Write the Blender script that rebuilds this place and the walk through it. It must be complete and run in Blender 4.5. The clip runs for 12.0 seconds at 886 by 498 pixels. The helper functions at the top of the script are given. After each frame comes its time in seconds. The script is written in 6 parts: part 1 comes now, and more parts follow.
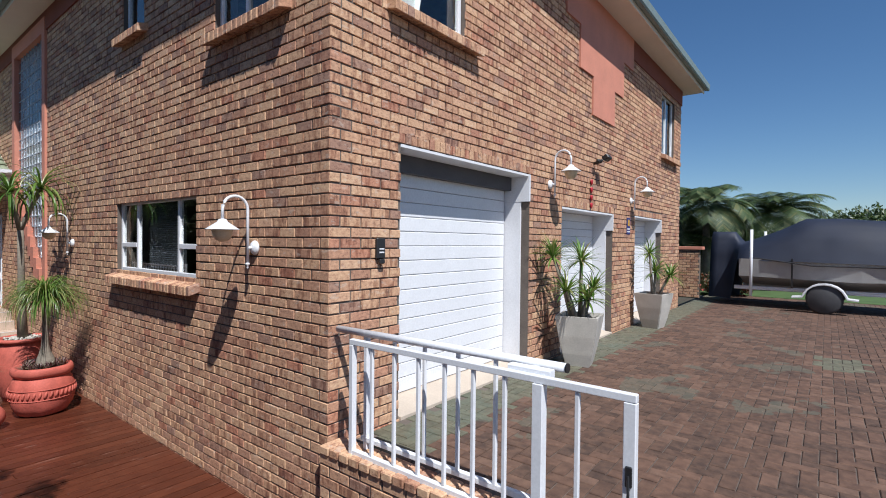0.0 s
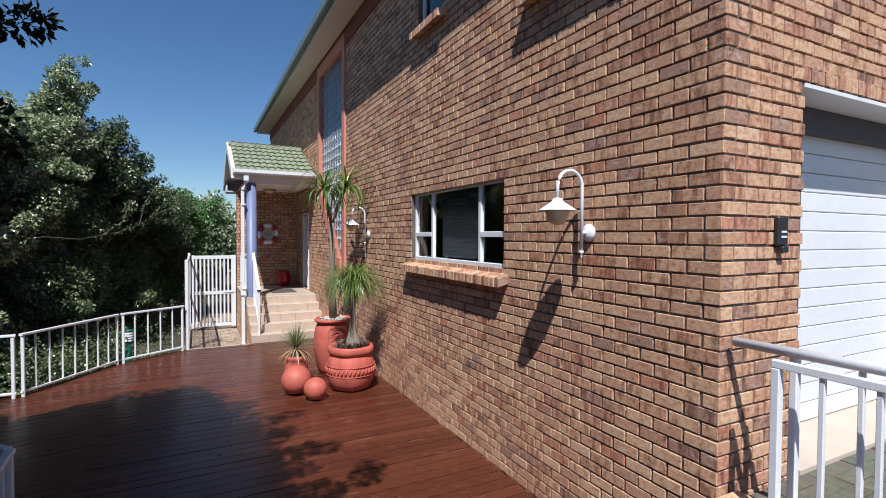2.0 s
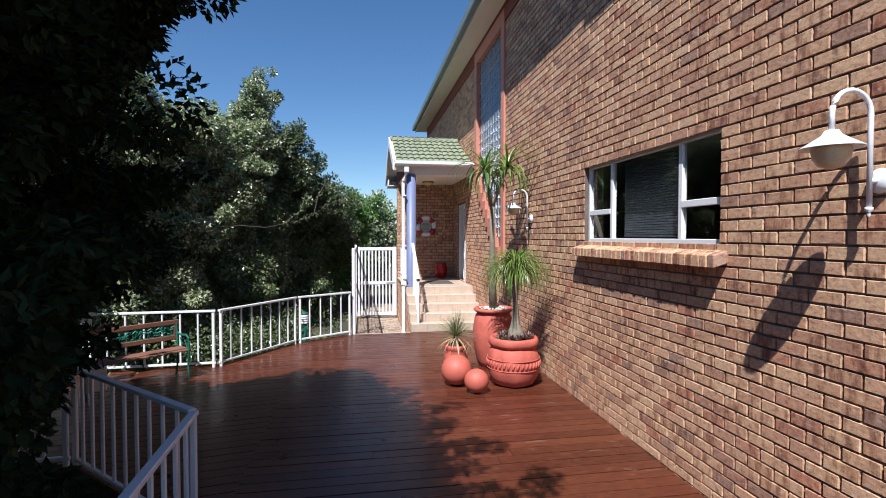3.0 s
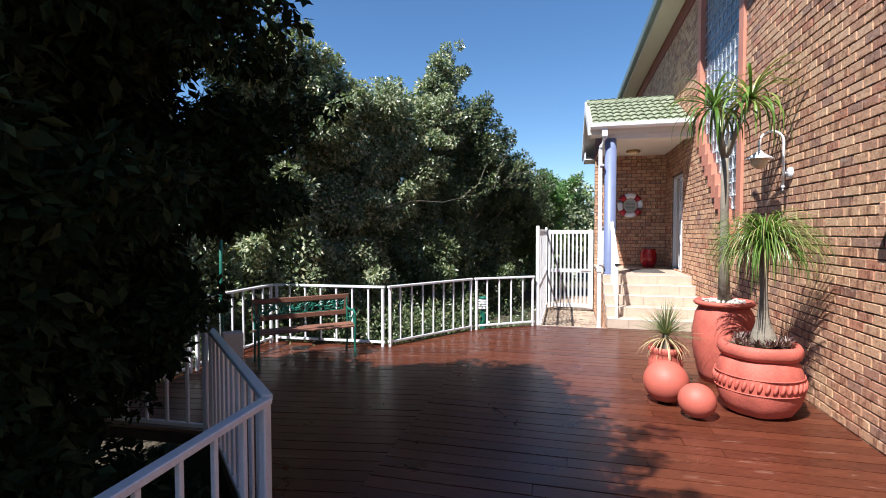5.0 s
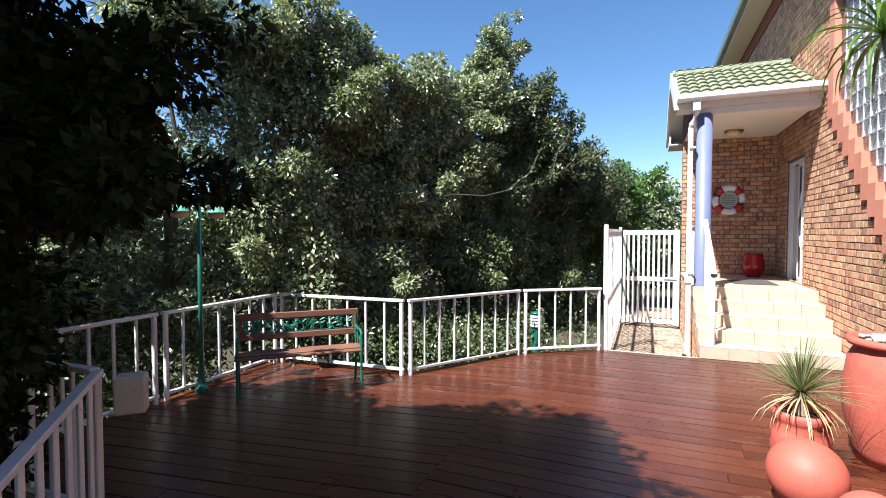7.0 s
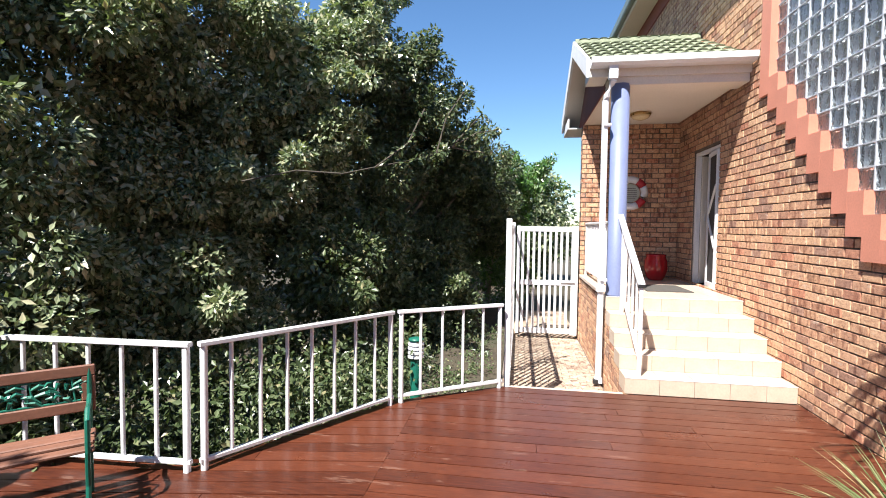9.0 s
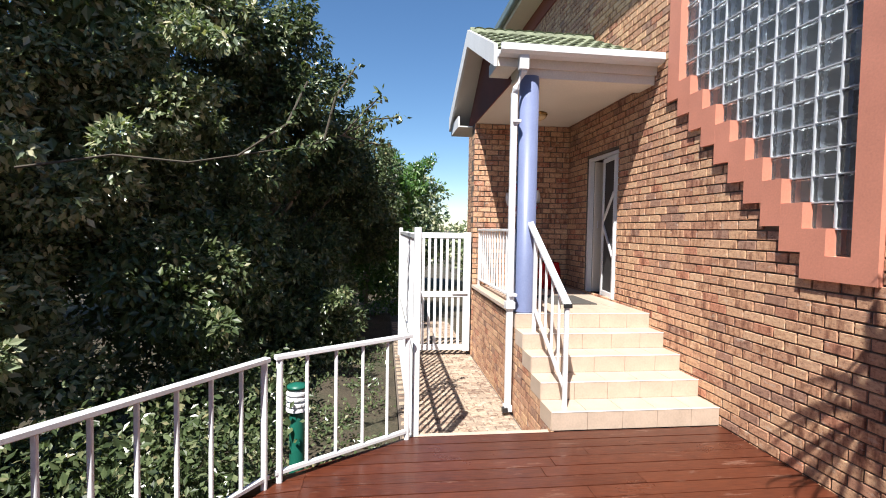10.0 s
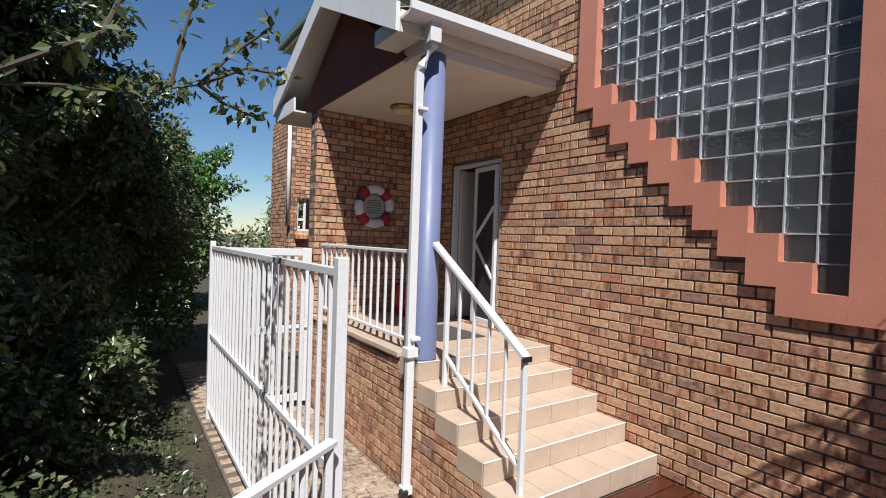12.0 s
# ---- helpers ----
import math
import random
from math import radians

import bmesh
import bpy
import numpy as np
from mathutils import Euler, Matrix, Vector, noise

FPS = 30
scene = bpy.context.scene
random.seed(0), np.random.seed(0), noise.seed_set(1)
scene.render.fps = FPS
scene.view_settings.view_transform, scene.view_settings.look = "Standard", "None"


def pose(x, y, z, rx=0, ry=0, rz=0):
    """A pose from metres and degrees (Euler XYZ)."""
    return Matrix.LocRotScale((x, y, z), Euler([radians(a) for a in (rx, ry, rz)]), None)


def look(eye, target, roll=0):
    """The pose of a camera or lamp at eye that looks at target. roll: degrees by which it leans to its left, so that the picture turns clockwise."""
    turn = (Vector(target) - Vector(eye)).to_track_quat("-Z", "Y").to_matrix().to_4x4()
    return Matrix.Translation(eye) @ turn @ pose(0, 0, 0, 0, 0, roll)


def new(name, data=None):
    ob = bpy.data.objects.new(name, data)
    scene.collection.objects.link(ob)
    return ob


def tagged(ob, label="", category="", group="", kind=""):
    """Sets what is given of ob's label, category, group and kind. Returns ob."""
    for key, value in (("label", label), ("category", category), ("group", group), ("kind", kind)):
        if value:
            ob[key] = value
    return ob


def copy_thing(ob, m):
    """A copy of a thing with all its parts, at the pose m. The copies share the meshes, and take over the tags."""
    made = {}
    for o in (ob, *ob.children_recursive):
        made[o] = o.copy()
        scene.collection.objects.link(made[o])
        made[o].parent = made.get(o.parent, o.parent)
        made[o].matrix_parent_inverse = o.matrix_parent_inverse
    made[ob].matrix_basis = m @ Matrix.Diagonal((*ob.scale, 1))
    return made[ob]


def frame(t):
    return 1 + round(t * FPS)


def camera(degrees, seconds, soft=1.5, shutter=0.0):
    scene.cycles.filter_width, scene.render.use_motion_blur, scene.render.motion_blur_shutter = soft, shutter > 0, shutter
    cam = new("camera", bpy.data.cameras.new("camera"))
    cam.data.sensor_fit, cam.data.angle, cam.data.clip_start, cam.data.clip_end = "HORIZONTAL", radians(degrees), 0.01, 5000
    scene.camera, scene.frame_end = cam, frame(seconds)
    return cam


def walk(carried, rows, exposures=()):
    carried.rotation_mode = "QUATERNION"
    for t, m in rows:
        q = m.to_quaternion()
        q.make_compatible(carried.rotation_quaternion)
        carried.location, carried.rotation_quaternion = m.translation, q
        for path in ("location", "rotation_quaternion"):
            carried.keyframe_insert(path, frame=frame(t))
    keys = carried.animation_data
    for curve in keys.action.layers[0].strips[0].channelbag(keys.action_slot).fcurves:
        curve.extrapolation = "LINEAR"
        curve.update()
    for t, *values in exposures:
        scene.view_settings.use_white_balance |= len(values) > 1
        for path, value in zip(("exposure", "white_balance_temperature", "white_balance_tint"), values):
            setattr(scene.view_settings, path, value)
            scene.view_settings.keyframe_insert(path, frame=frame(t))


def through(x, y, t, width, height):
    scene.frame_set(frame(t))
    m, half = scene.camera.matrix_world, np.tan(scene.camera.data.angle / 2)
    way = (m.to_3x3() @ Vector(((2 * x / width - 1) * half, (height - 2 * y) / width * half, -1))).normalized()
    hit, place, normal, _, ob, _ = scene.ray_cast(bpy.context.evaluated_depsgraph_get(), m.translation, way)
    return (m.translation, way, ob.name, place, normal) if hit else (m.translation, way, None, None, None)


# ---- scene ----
cam = camera(84.6, 12.0, soft=1.0)
PATH = [
    (0, (3.007, -2.398, 2.372), (1.769, -0.827, 2.342), 0.6),
    (0.5, (2.806, -2.477, 2.349), (1.468, -0.991, 2.31), 0.7),
    (1, (2.499, -2.527, 2.316), (1.025, -1.176, 2.276), 0.7),
    (1.5, (2.125, -2.609, 2.3), (0.502, -1.44, 2.253), 0.6),
    (2, (1.722, -2.618, 2.271), (-0.062, -1.715, 2.217), 0.3),
    (2.5, (1.373, -2.604, 2.146), (-0.529, -1.986, 2.095), 0.2),
    (3, (1.06, -2.616, 2.019), (-0.913, -2.289, 1.966), -0.0),
    (3.5, (0.751, -2.59, 1.879), (-1.248, -2.532, 1.825), -0.2),
    (5.5, (-0.706, -2.29, 1.64), (-2.614, -2.886, 1.571), -0.0),
    (6, (-1.153, -2.302, 1.615), (-3.028, -2.995, 1.554), 0.0),
    (6.5, (-1.508, -2.257, 1.658), (-3.35, -3.035, 1.59), 0.0),
    (8.5, (-3.359, -2.474, 1.663), (-5.27, -3.056, 1.579), 0.2),
    (9, (-3.956, -2.691, 1.678), (-5.93, -3.002, 1.586), 0.7),
    (9.5, (-4.509, -2.895, 1.699), (-6.507, -2.919, 1.615), 0.9),
    (10, (-5.012, -3.091, 1.76), (-6.996, -2.847, 1.678), 1.0),
    (10.5, (-5.491, -3.245, 1.79), (-7.421, -2.726, 1.72), 1.4),
    (11, (-5.967, -3.427, 1.824), (-7.818, -2.672, 1.763), 1.5),
    (11.5, (-6.383, -3.578, 1.83), (-8.142, -2.628, 1.788), 1.7),
    (12, (-6.79, -3.756, 1.878), (-8.448, -2.639, 1.84), 2.0),
]
walk(cam, [(t, look(eye, target, roll)) for t, eye, target, roll in PATH], [(0, 0.27, 5950, 10), (1.5, 0.28, 5950, 10), (2.5, 0.55, 5950, 10), (5.5, 1.15, 6150, 10), (8.5, 1.5, 6350, 10), (10, 1.05, 6400, 10), (12, 0.38, 6300, 10)])

# ---------------------------------------------------------------- light
scene.view_settings.exposure = 0.0
SUN_DIR = Vector((0.65, -0.335, 1.05)).normalized()
sun_data = bpy.data.lights.new("sun", "SUN")
sun_data.energy, sun_data.angle, sun_data.color = 5.0, radians(0.5), (1.0, 0.95, 0.87)
sun = new("sun", sun_data)
sun.matrix_world = look(SUN_DIR * 50, (0, 0, 0))
world = bpy.data.worlds.new("world")
scene.world = world
world.use_nodes = True
wn = world.node_tree.nodes
sky = wn.new("ShaderNodeTexSky")
sky.sky_type, sky.sun_disc = "NISHITA", False
sky.sun_elevation = math.asin(SUN_DIR.z)
sky.sun_rotation = math.atan2(SUN_DIR.x, SUN_DIR.y)
sky.air_density, sky.dust_density, sky.ozone_density = 1.0, 0.0, 4.0
sat = wn.new("ShaderNodeHueSaturation")
sat.inputs["Saturation"].default_value = 1.12
world.node_tree.links.new(sky.outputs[0], sat.inputs["Color"])
world.node_tree.links.new(sat.outputs[0], wn["Background"].inputs[0])
wn["Background"].inputs[1].default_value = 0.072


# ---------------------------------------------------------------- materials
class Mat:
    """A small builder of node materials."""

    def __init__(self, name, rough=0.6, metal=0.0):
        self.m = bpy.data.materials.new(name)
        self.m.use_nodes = True
        self.t = self.m.node_tree
        self.b = self.t.nodes["Principled BSDF"]
        self.b.inputs["Roughness"].default_value = rough
        self.b.inputs["Metallic"].default_value = metal
        self.bumps = None

    def node(self, kind, **k):
        n = self.t.nodes.new("ShaderNode" + kind)
        for a, v in k.items():
            if a in n.inputs:
                n.inputs[a].default_value = v
        return n

    def link(self, a, b):
        self.t.links.new(a, b)

    def coord(self, scale=(1, 1, 1), rot=(0, 0, 0)):
        c = self.t.nodes.new("ShaderNodeNewGeometry")
        mp = self.t.nodes.new("ShaderNodeMapping")
        mp.inputs["Scale"].default_value, mp.inputs["Rotation"].default_value = scale, rot
        self.link(c.outputs["Position"], mp.inputs["Vector"])
        return mp.outputs[0]

    def noise(self, scale, detail=4, stretch=(1, 1, 1), rough=0.55):
        n = self.node("TexNoise", Scale=scale, Detail=detail, Roughness=rough)
        self.link(self.coord(stretch), n.inputs["Vector"])
        return n.outputs["Fac"]

    def ramp(self, fac, stops):
        r = self.t.nodes.new("ShaderNodeValToRGB")
        el = r.color_ramp.elements
        while len(el) < len(stops):
            el.new(0.5)
        for e, (p, c) in zip(el, stops):
            e.position, e.color = p, (*c, 1)
        self.link(fac, r.inputs[0])
        return r.outputs[0]

    def math(self, op, a, b=None, c=None):
        n = self.t.nodes.new("ShaderNodeMath")
        n.operation = op
        for i, v in enumerate((a, b, c)):
            if v is None:
                continue
            if isinstance(v, (int, float)):
                n.inputs[i].default_value = v
            else:
                self.link(v, n.inputs[i])
        return n.outputs[0]

    def mix(self, fac, a, b, mode="MIX"):
        n = self.t.nodes.new("ShaderNodeMix")
        n.data_type, n.blend_type = "RGBA", mode
        for key, v in ((0, fac), (6, a), (7, b)):
            if isinstance(v, (int, float)):
                n.inputs[key].default_value = v
            elif isinstance(v, tuple):
                n.inputs[key].default_value = (*v, 1)
            else:
                self.link(v, n.inputs[key])
        return n.outputs[2]

    def pick(self):
        """A random number per object and per loose piece."""
        o = self.t.nodes.new("ShaderNodeObjectInfo")
        g = self.t.nodes.new("ShaderNodeNewGeometry")
        return self.math("FRACT", self.math("ADD", self.math("MULTIPLY", o.outputs["Random"], 7.31), self.math("MULTIPLY", g.outputs["Random Per Island"], 5.77)))

    def color(self, c):
        if isinstance(c, tuple):
            self.b.inputs["Base Color"].default_value = (*c, 1)
        else:
            self.link(c, self.b.inputs["Base Color"])
        return self

    def rough(self, fac, lo, hi):
        r = self.node("MapRange")
        r.inputs["To Min"].default_value, r.inputs["To Max"].default_value = lo, hi
        self.link(fac, r.inputs["Value"])
        self.link(r.outputs[0], self.b.inputs["Roughness"])
        return self

    def bump(self, fac, dist, strength=1.0):
        n = self.node("Bump", Strength=strength, Distance=dist)
        self.link(fac, n.inputs["Height"])
        if self.bumps is not None:
            self.link(self.bumps, n.inputs["Normal"])
        self.bumps = n.outputs[0]
        self.link(self.bumps, self.b.inputs["Normal"])
        return self


def plain(name, c, rough=0.5, var=0.12, scale=6, metal=0.0, grain=0.002, fine=60, specks=0.0, stretch=(1, 1, 1)):
    """Paint, plaster, stone: mottled at two scales, with a fine relief."""
    m = Mat(name, rough, metal)
    lo, hi = tuple(v * (1 - var) for v in c), tuple(min(1, v * (1 + var)) for v in c)
    big = m.ramp(m.noise(scale, 5, stretch), [(0.3, lo), (0.7, hi)])
    f = m.noise(fine, 3)
    col = m.mix(0.25, big, m.ramp(f, [(0.35, tuple(v * 0.7 for v in c)), (0.65, hi)]))
    if specks:
        s = m.math("GREATER_THAN", m.noise(scale * 9, 2), 0.68)
        col = m.mix(m.math("MULTIPLY", s, specks), col, tuple(v * 0.35 for v in c))
    m.color(col)
    m.rough(m.noise(scale * 2, 3), max(0.05, rough - 0.1), min(1, rough + 0.1))
    if grain:
        m.bump(f, grain, 0.5)
    return m.m


def brick_material(name, stops, dark=0.5):
    """Face brick: a colour for each brick, flashed bands across it, stains and pits."""
    m = Mat(name, 0.85)
    r = m.pick()
    base = m.ramp(r, stops)
    geo = m.t.nodes.new("ShaderNodeNewGeometry")
    sep, comb = m.t.nodes.new("ShaderNodeSeparateXYZ"), m.t.nodes.new("ShaderNodeCombineXYZ")
    m.link(geo.outputs["Position"], sep.inputs[0])
    m.link(sep.outputs[0], comb.inputs[0])
    m.link(sep.outputs[1], comb.inputs[1])
    m.link(m.math("ADD", m.math("MULTIPLY", sep.outputs[2], 0.25), m.math("MULTIPLY", r, 23.0)), comb.inputs[2])
    band = m.node("TexNoise", Scale=15, Detail=3, Roughness=0.6)
    m.link(comb.outputs[0], band.inputs["Vector"])
    flash = m.ramp(band.outputs["Fac"], [(0.34, (0.40, 0.31, 0.31)), (0.43, (0.66, 0.56, 0.53)), (0.50, (0.93, 0.90, 0.88)), (0.66, (1.0, 1.0, 1.0))])
    amount = m.math("MULTIPLY", m.math("GREATER_THAN", m.math("FRACT", m.math("MULTIPLY", r, 9.7)), 0.38), 0.85)
    col = m.mix(m.math("ADD", amount, 0.10), base, flash, "MULTIPLY")
    mot = m.noise(24, 7, (1, 1, 1.5), 0.75)
    col = m.mix(0.75, col, m.ramp(mot, [(0.36, (0.16, 0.11, 0.10)), (0.45, (0.46, 0.38, 0.32)), (0.58, (0.62, 0.55, 0.47)), (0.75, (0.80, 0.74, 0.66))]), "OVERLAY")
    pits = m.math("GREATER_THAN", m.noise(48, 4, (1, 1, 1), 0.7), 0.66)
    col = m.mix(m.math("MULTIPLY", pits, dark), col, (0.05, 0.035, 0.03))
    chalk = m.math("GREATER_THAN", m.noise(11, 5, (1, 1, 2)), 0.62)
    col = m.mix(m.math("MULTIPLY", chalk, 0.3), col, (0.58, 0.52, 0.44))
    m.color(col)
    m.bump(m.noise(30, 5), 0.004, 0.7).bump(m.noise(110, 3), 0.0015, 0.6)
    return m.m


def leaf_material(name, stops, gloss=0.32, through=0.14):
    m = Mat(name, gloss)
    r = m.pick()
    m.color(m.ramp(r, stops))
    tr = m.node("BsdfTranslucent")
    mixer = m.t.nodes.new("ShaderNodeMixShader")
    mixer.inputs[0].default_value = through
    m.link(m.ramp(r, [(p, (min(1, c[0] * 1.5), min(1, c[1] * 1.8), c[2] * 0.7)) for p, c in stops]), tr.inputs["Color"])
    m.link(m.b.outputs[0], mixer.inputs[1])
    m.link(tr.outputs[0], mixer.inputs[2])
    m.link(mixer.outputs[0], m.t.nodes["Material Output"].inputs[0])
    return m.m


BRICK = brick_material("face_brick", [(p, tuple((a * 0.86 + b * 0.14) * k for a, b, k in zip(c, (0.72, 0.52, 0.42), (0.95, 0.86, 0.81)))) for p, c in [(0.0, (0.46, 0.31, 0.225)), (0.10, (0.37, 0.24, 0.18)), (0.22, (0.53, 0.40, 0.285)), (0.40, (0.59, 0.46, 0.325)), (0.58, (0.48, 0.33, 0.24)), (0.72, (0.61, 0.49, 0.36)), (0.84, (0.43, 0.29, 0.22)), (0.90, (0.47, 0.25, 0.18)), (0.94, (0.27, 0.19, 0.16)), (0.975, (0.31, 0.23, 0.20))]])
MORTAR = plain("mortar", (0.13, 0.105, 0.088), 0.95, 0.25, 5, grain=0.003)
PAINT = plain("white_paint_metal", (0.76, 0.77, 0.80), 0.32, 0.03, 8, grain=0.0004, specks=0.05)
WHITE = plain("white_plaster", (0.78, 0.78, 0.78), 0.6, 0.05, 3, grain=0.001, specks=0.05)
CREAM = plain("cream_ceiling_paint", (0.76, 0.70, 0.62), 0.7, 0.05, 2, grain=0.001)
PINK = plain("salmon_plaster", (0.58, 0.235, 0.16), 0.75, 0.10, 3, grain=0.002, specks=0.12)
BROWN = plain("dark_red_board_paint", (0.21, 0.06, 0.04), 0.95, 0.12, 3)
PURPLE = plain("periwinkle_column_paint", (0.16, 0.195, 0.34), 0.45, 0.06, 4, grain=0.001)
DOORMAT = plain("ribbed_dark_mat", (0.07, 0.065, 0.06), 0.95, 0.2, 12)
TILE = plain("beige_floor_tile", (0.52, 0.41, 0.325), 0.42, 0.10, 7, grain=0.0006, specks=0.1)
TERRA = plain("painted_terracotta", (0.46, 0.105, 0.075), 0.75, 0.22, 8, grain=0.005, fine=45, specks=0.2)
BALLRED = plain("smooth_red_terracotta", (0.46, 0.11, 0.078), 0.6, 0.08, 6, grain=0.001)
CONCRETE = plain("pale_cast_concrete", (0.50, 0.47, 0.42), 0.7, 0.10, 5, grain=0.002)
SOIL = plain("dark_soil", (0.06, 0.04, 0.03), 0.95, 0.3, 20, grain=0.01)
BLACK = plain("black_plastic", (0.02, 0.02, 0.022), 0.4, 0.1)
GREENMETAL = plain("dark_green_metal", (0.012, 0.12, 0.085), 0.35, 0.1)
ROOFGREEN = plain("weathered_green_roof_tile", (0.22, 0.245, 0.165), 0.8, 0.35, 7, grain=0.004, specks=0.5)
GUTTERGREY = plain("grey_green_gutter_paint", (0.20, 0.25, 0.24), 0.5, 0.1)
CANVAS = plain("navy_boat_canvas", (0.013, 0.018, 0.036), 0.6, 0.2, 2, grain=0.003)
HULL = plain("grey_boat_hull", (0.36, 0.35, 0.34), 0.35, 0.1)
TWIG = plain("dark_twig_bark", (0.07, 0.06, 0.045), 0.9, 0.2, 12)
BARK = plain("grey_bark", (0.22, 0.19, 0.15), 0.9, 0.35, 9, grain=0.01, fine=30, specks=0.3)
GRASS = plain("lawn_green", (0.06, 0.105, 0.028), 0.9, 0.3, 3)
LEAF = leaf_material("tree_leaf", [(0, (0.08, 0.105, 0.06)), (0.45, (0.155, 0.20, 0.105)), (0.8, (0.33, 0.36, 0.235)), (0.97, (0.44, 0.41, 0.27))], 0.24, 0.15)
# leaf greens darkened to stand in for shade on the tree by the gate
MIDLEAF = leaf_material("shade_toned_leaf", [(0, (0.035, 0.052, 0.022)), (0.5, (0.07, 0.10, 0.042)), (0.9, (0.14, 0.17, 0.085)), (1, (0.24, 0.22, 0.12))], 0.3, 0.16)
# near-black greens put the big tree's backlit shade into the leaf colour
SHADEDLEAF = leaf_material("shade_darkened_leaf", [(0, (0.008, 0.015, 0.005)), (0.7, (0.016, 0.027, 0.009)), (1, (0.036, 0.05, 0.02))], 0.8, 0.0)
SHADEDLEAF.node_tree.nodes["Principled BSDF"].inputs["Specular IOR Level"].default_value = 0.15
PALM = leaf_material("palm_leaf", [(0, (0.025, 0.05, 0.014)), (0.7, (0.06, 0.10, 0.03)), (1, (0.15, 0.15, 0.05))], 0.6, 0.05)
LEAF_BRIGHT = leaf_material("fresh_green_leaf", [(0, (0.035, 0.085, 0.018)), (0.6, (0.06, 0.14, 0.028)), (1, (0.11, 0.19, 0.04))])
BLADE = leaf_material("blade_leaf", [(0, (0.06, 0.13, 0.02)), (0.6, (0.13, 0.22, 0.04)), (0.9, (0.28, 0.30, 0.10)), (1, (0.36, 0.30, 0.16))])
YUCCA = leaf_material("grey_green_blade", [(0, (0.10, 0.15, 0.06)), (0.7, (0.20, 0.25, 0.12)), (1, (0.45, 0.38, 0.22))])


def ground_material():
    m = Mat("leaf_litter_ground", 0.95)
    col = m.ramp(m.noise(1.2, 6), [(0.3, (0.025, 0.020, 0.014)), (0.5, (0.06, 0.047, 0.03)), (0.7, (0.025, 0.04, 0.014))])
    m.color(m.mix(0.4, col, m.ramp(m.noise(40, 4), [(0.35, (0.02, 0.016, 0.012)), (0.7, (0.13, 0.105, 0.07))])))
    m.bump(m.noise(35, 4), 0.02)
    return m.m


def deck_material():
    m = Mat("stained_hardwood_board", 0.4)
    r = m.pick()
    col = m.ramp(r, [(0, (0.045, 0.0115, 0.007)), (0.5, (0.085, 0.021, 0.011)), (1, (0.125, 0.036, 0.018))])
    grain = m.noise(7, 6, (9, 1.0, 9), 0.65)
    col = m.mix(0.55, col, m.ramp(grain, [(0.3, (0.028, 0.009, 0.007)), (0.7, (0.15, 0.044, 0.021))]))
    col = m.mix(m.math("MULTIPLY", m.math("GREATER_THAN", m.noise(3.5, 6, (4, 0.5, 1), 0.7), 0.62), 0.35), col, (0.26, 0.15, 0.11))
    m.color(col)
    m.rough(m.noise(2.5, 5), 0.16, 0.48)
    m.b.inputs["Specular IOR Level"].default_value = 0.36
    m.bump(grain, 0.002, 0.5)
    return m.m


def paver_material(name="clay_paver", tint=None):
    m = Mat(name, 0.85)
    r = m.pick()
    col = m.ramp(r, [(0, (0.055, 0.031, 0.021)), (0.4, (0.092, 0.048, 0.030)), (0.7, (0.125, 0.064, 0.040)), (1, (0.16, 0.092, 0.062))])
    col = m.mix(0.40, col, m.ramp(m.noise(14, 5), [(0.35, (0.035, 0.022, 0.018)), (0.65, (0.17, 0.100, 0.067))]))
    if tint:
        col = m.mix(0.72, col, m.ramp(m.noise(11, 5), [(0.3, tuple(v * 0.7 for v in tint)), (0.7, tuple(v * 1.35 for v in tint))]))
    moss = m.math("MULTIPLY", m.math("GREATER_THAN", m.noise(0.9, 5), 0.60), 0.4)
    m.color(m.mix(moss, col, (0.10, 0.12, 0.09)))
    m.bump(m.noise(60, 4), 0.003)
    return m.m


def glass_material(name, tint=(1, 1, 1), rough=0.0, wave=0.0):
    m = Mat(name, rough)
    m.b.inputs["Transmission Weight"].default_value = 1.0
    m.b.inputs["IOR"].default_value = 1.45 if not wave else 1.3
    m.color(tint)
    if wave:
        m.bump(m.noise(22, 2), wave)
    return m.m


GROUND = ground_material()
DECK = deck_material()
PAVER = paver_material()
GREYPAVER = paver_material("grey_green_paver", (0.115, 0.125, 0.085))
PATHPAVER = brick_material("pale_path_paver", [(0, (0.33, 0.29, 0.25)), (0.5, (0.40, 0.355, 0.30)), (1, (0.28, 0.24, 0.205))], 0.3)
GLASS = glass_material("window_glass", (0.75, 0.8, 0.8))
GLASSBLOCK = glass_material("glass_block", (0.86, 0.90, 0.93), 0.05, 0.008)
GLASSBLOCK.node_tree.nodes["Principled BSDF"].inputs["Transmission Weight"].default_value = 0.95
GROUT = plain("grey_white_grout", (0.42, 0.44, 0.48), 0.7, 0.12, 9, grain=0.001)
SIDES = plain("frosted_block_side", (0.62, 0.66, 0.72), 0.5, 0.2, 14, grain=0.001)
# dark grey that carries the unlit rooms' dimness in its colour
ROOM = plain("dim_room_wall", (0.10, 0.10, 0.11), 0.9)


# ---------------------------------------------------------------- mesh helpers
def mesh_object(name, bm, material, parent=None, smooth=False):
    me = bpy.data.meshes.new(name)
    bm.normal_update()
    bm.to_mesh(me)
    bm.free()
    for m in material if isinstance(material, (list, tuple)) else (material,):
        me.materials.append(m)
    if smooth:
        me.shade_smooth()
    ob = new(name, me)
    ob.parent = parent
    return ob


def part(name, bm, material, parent, label="", smooth=False):
    ob = mesh_object(name, bm, material, parent, smooth)
    return tagged(ob, label)


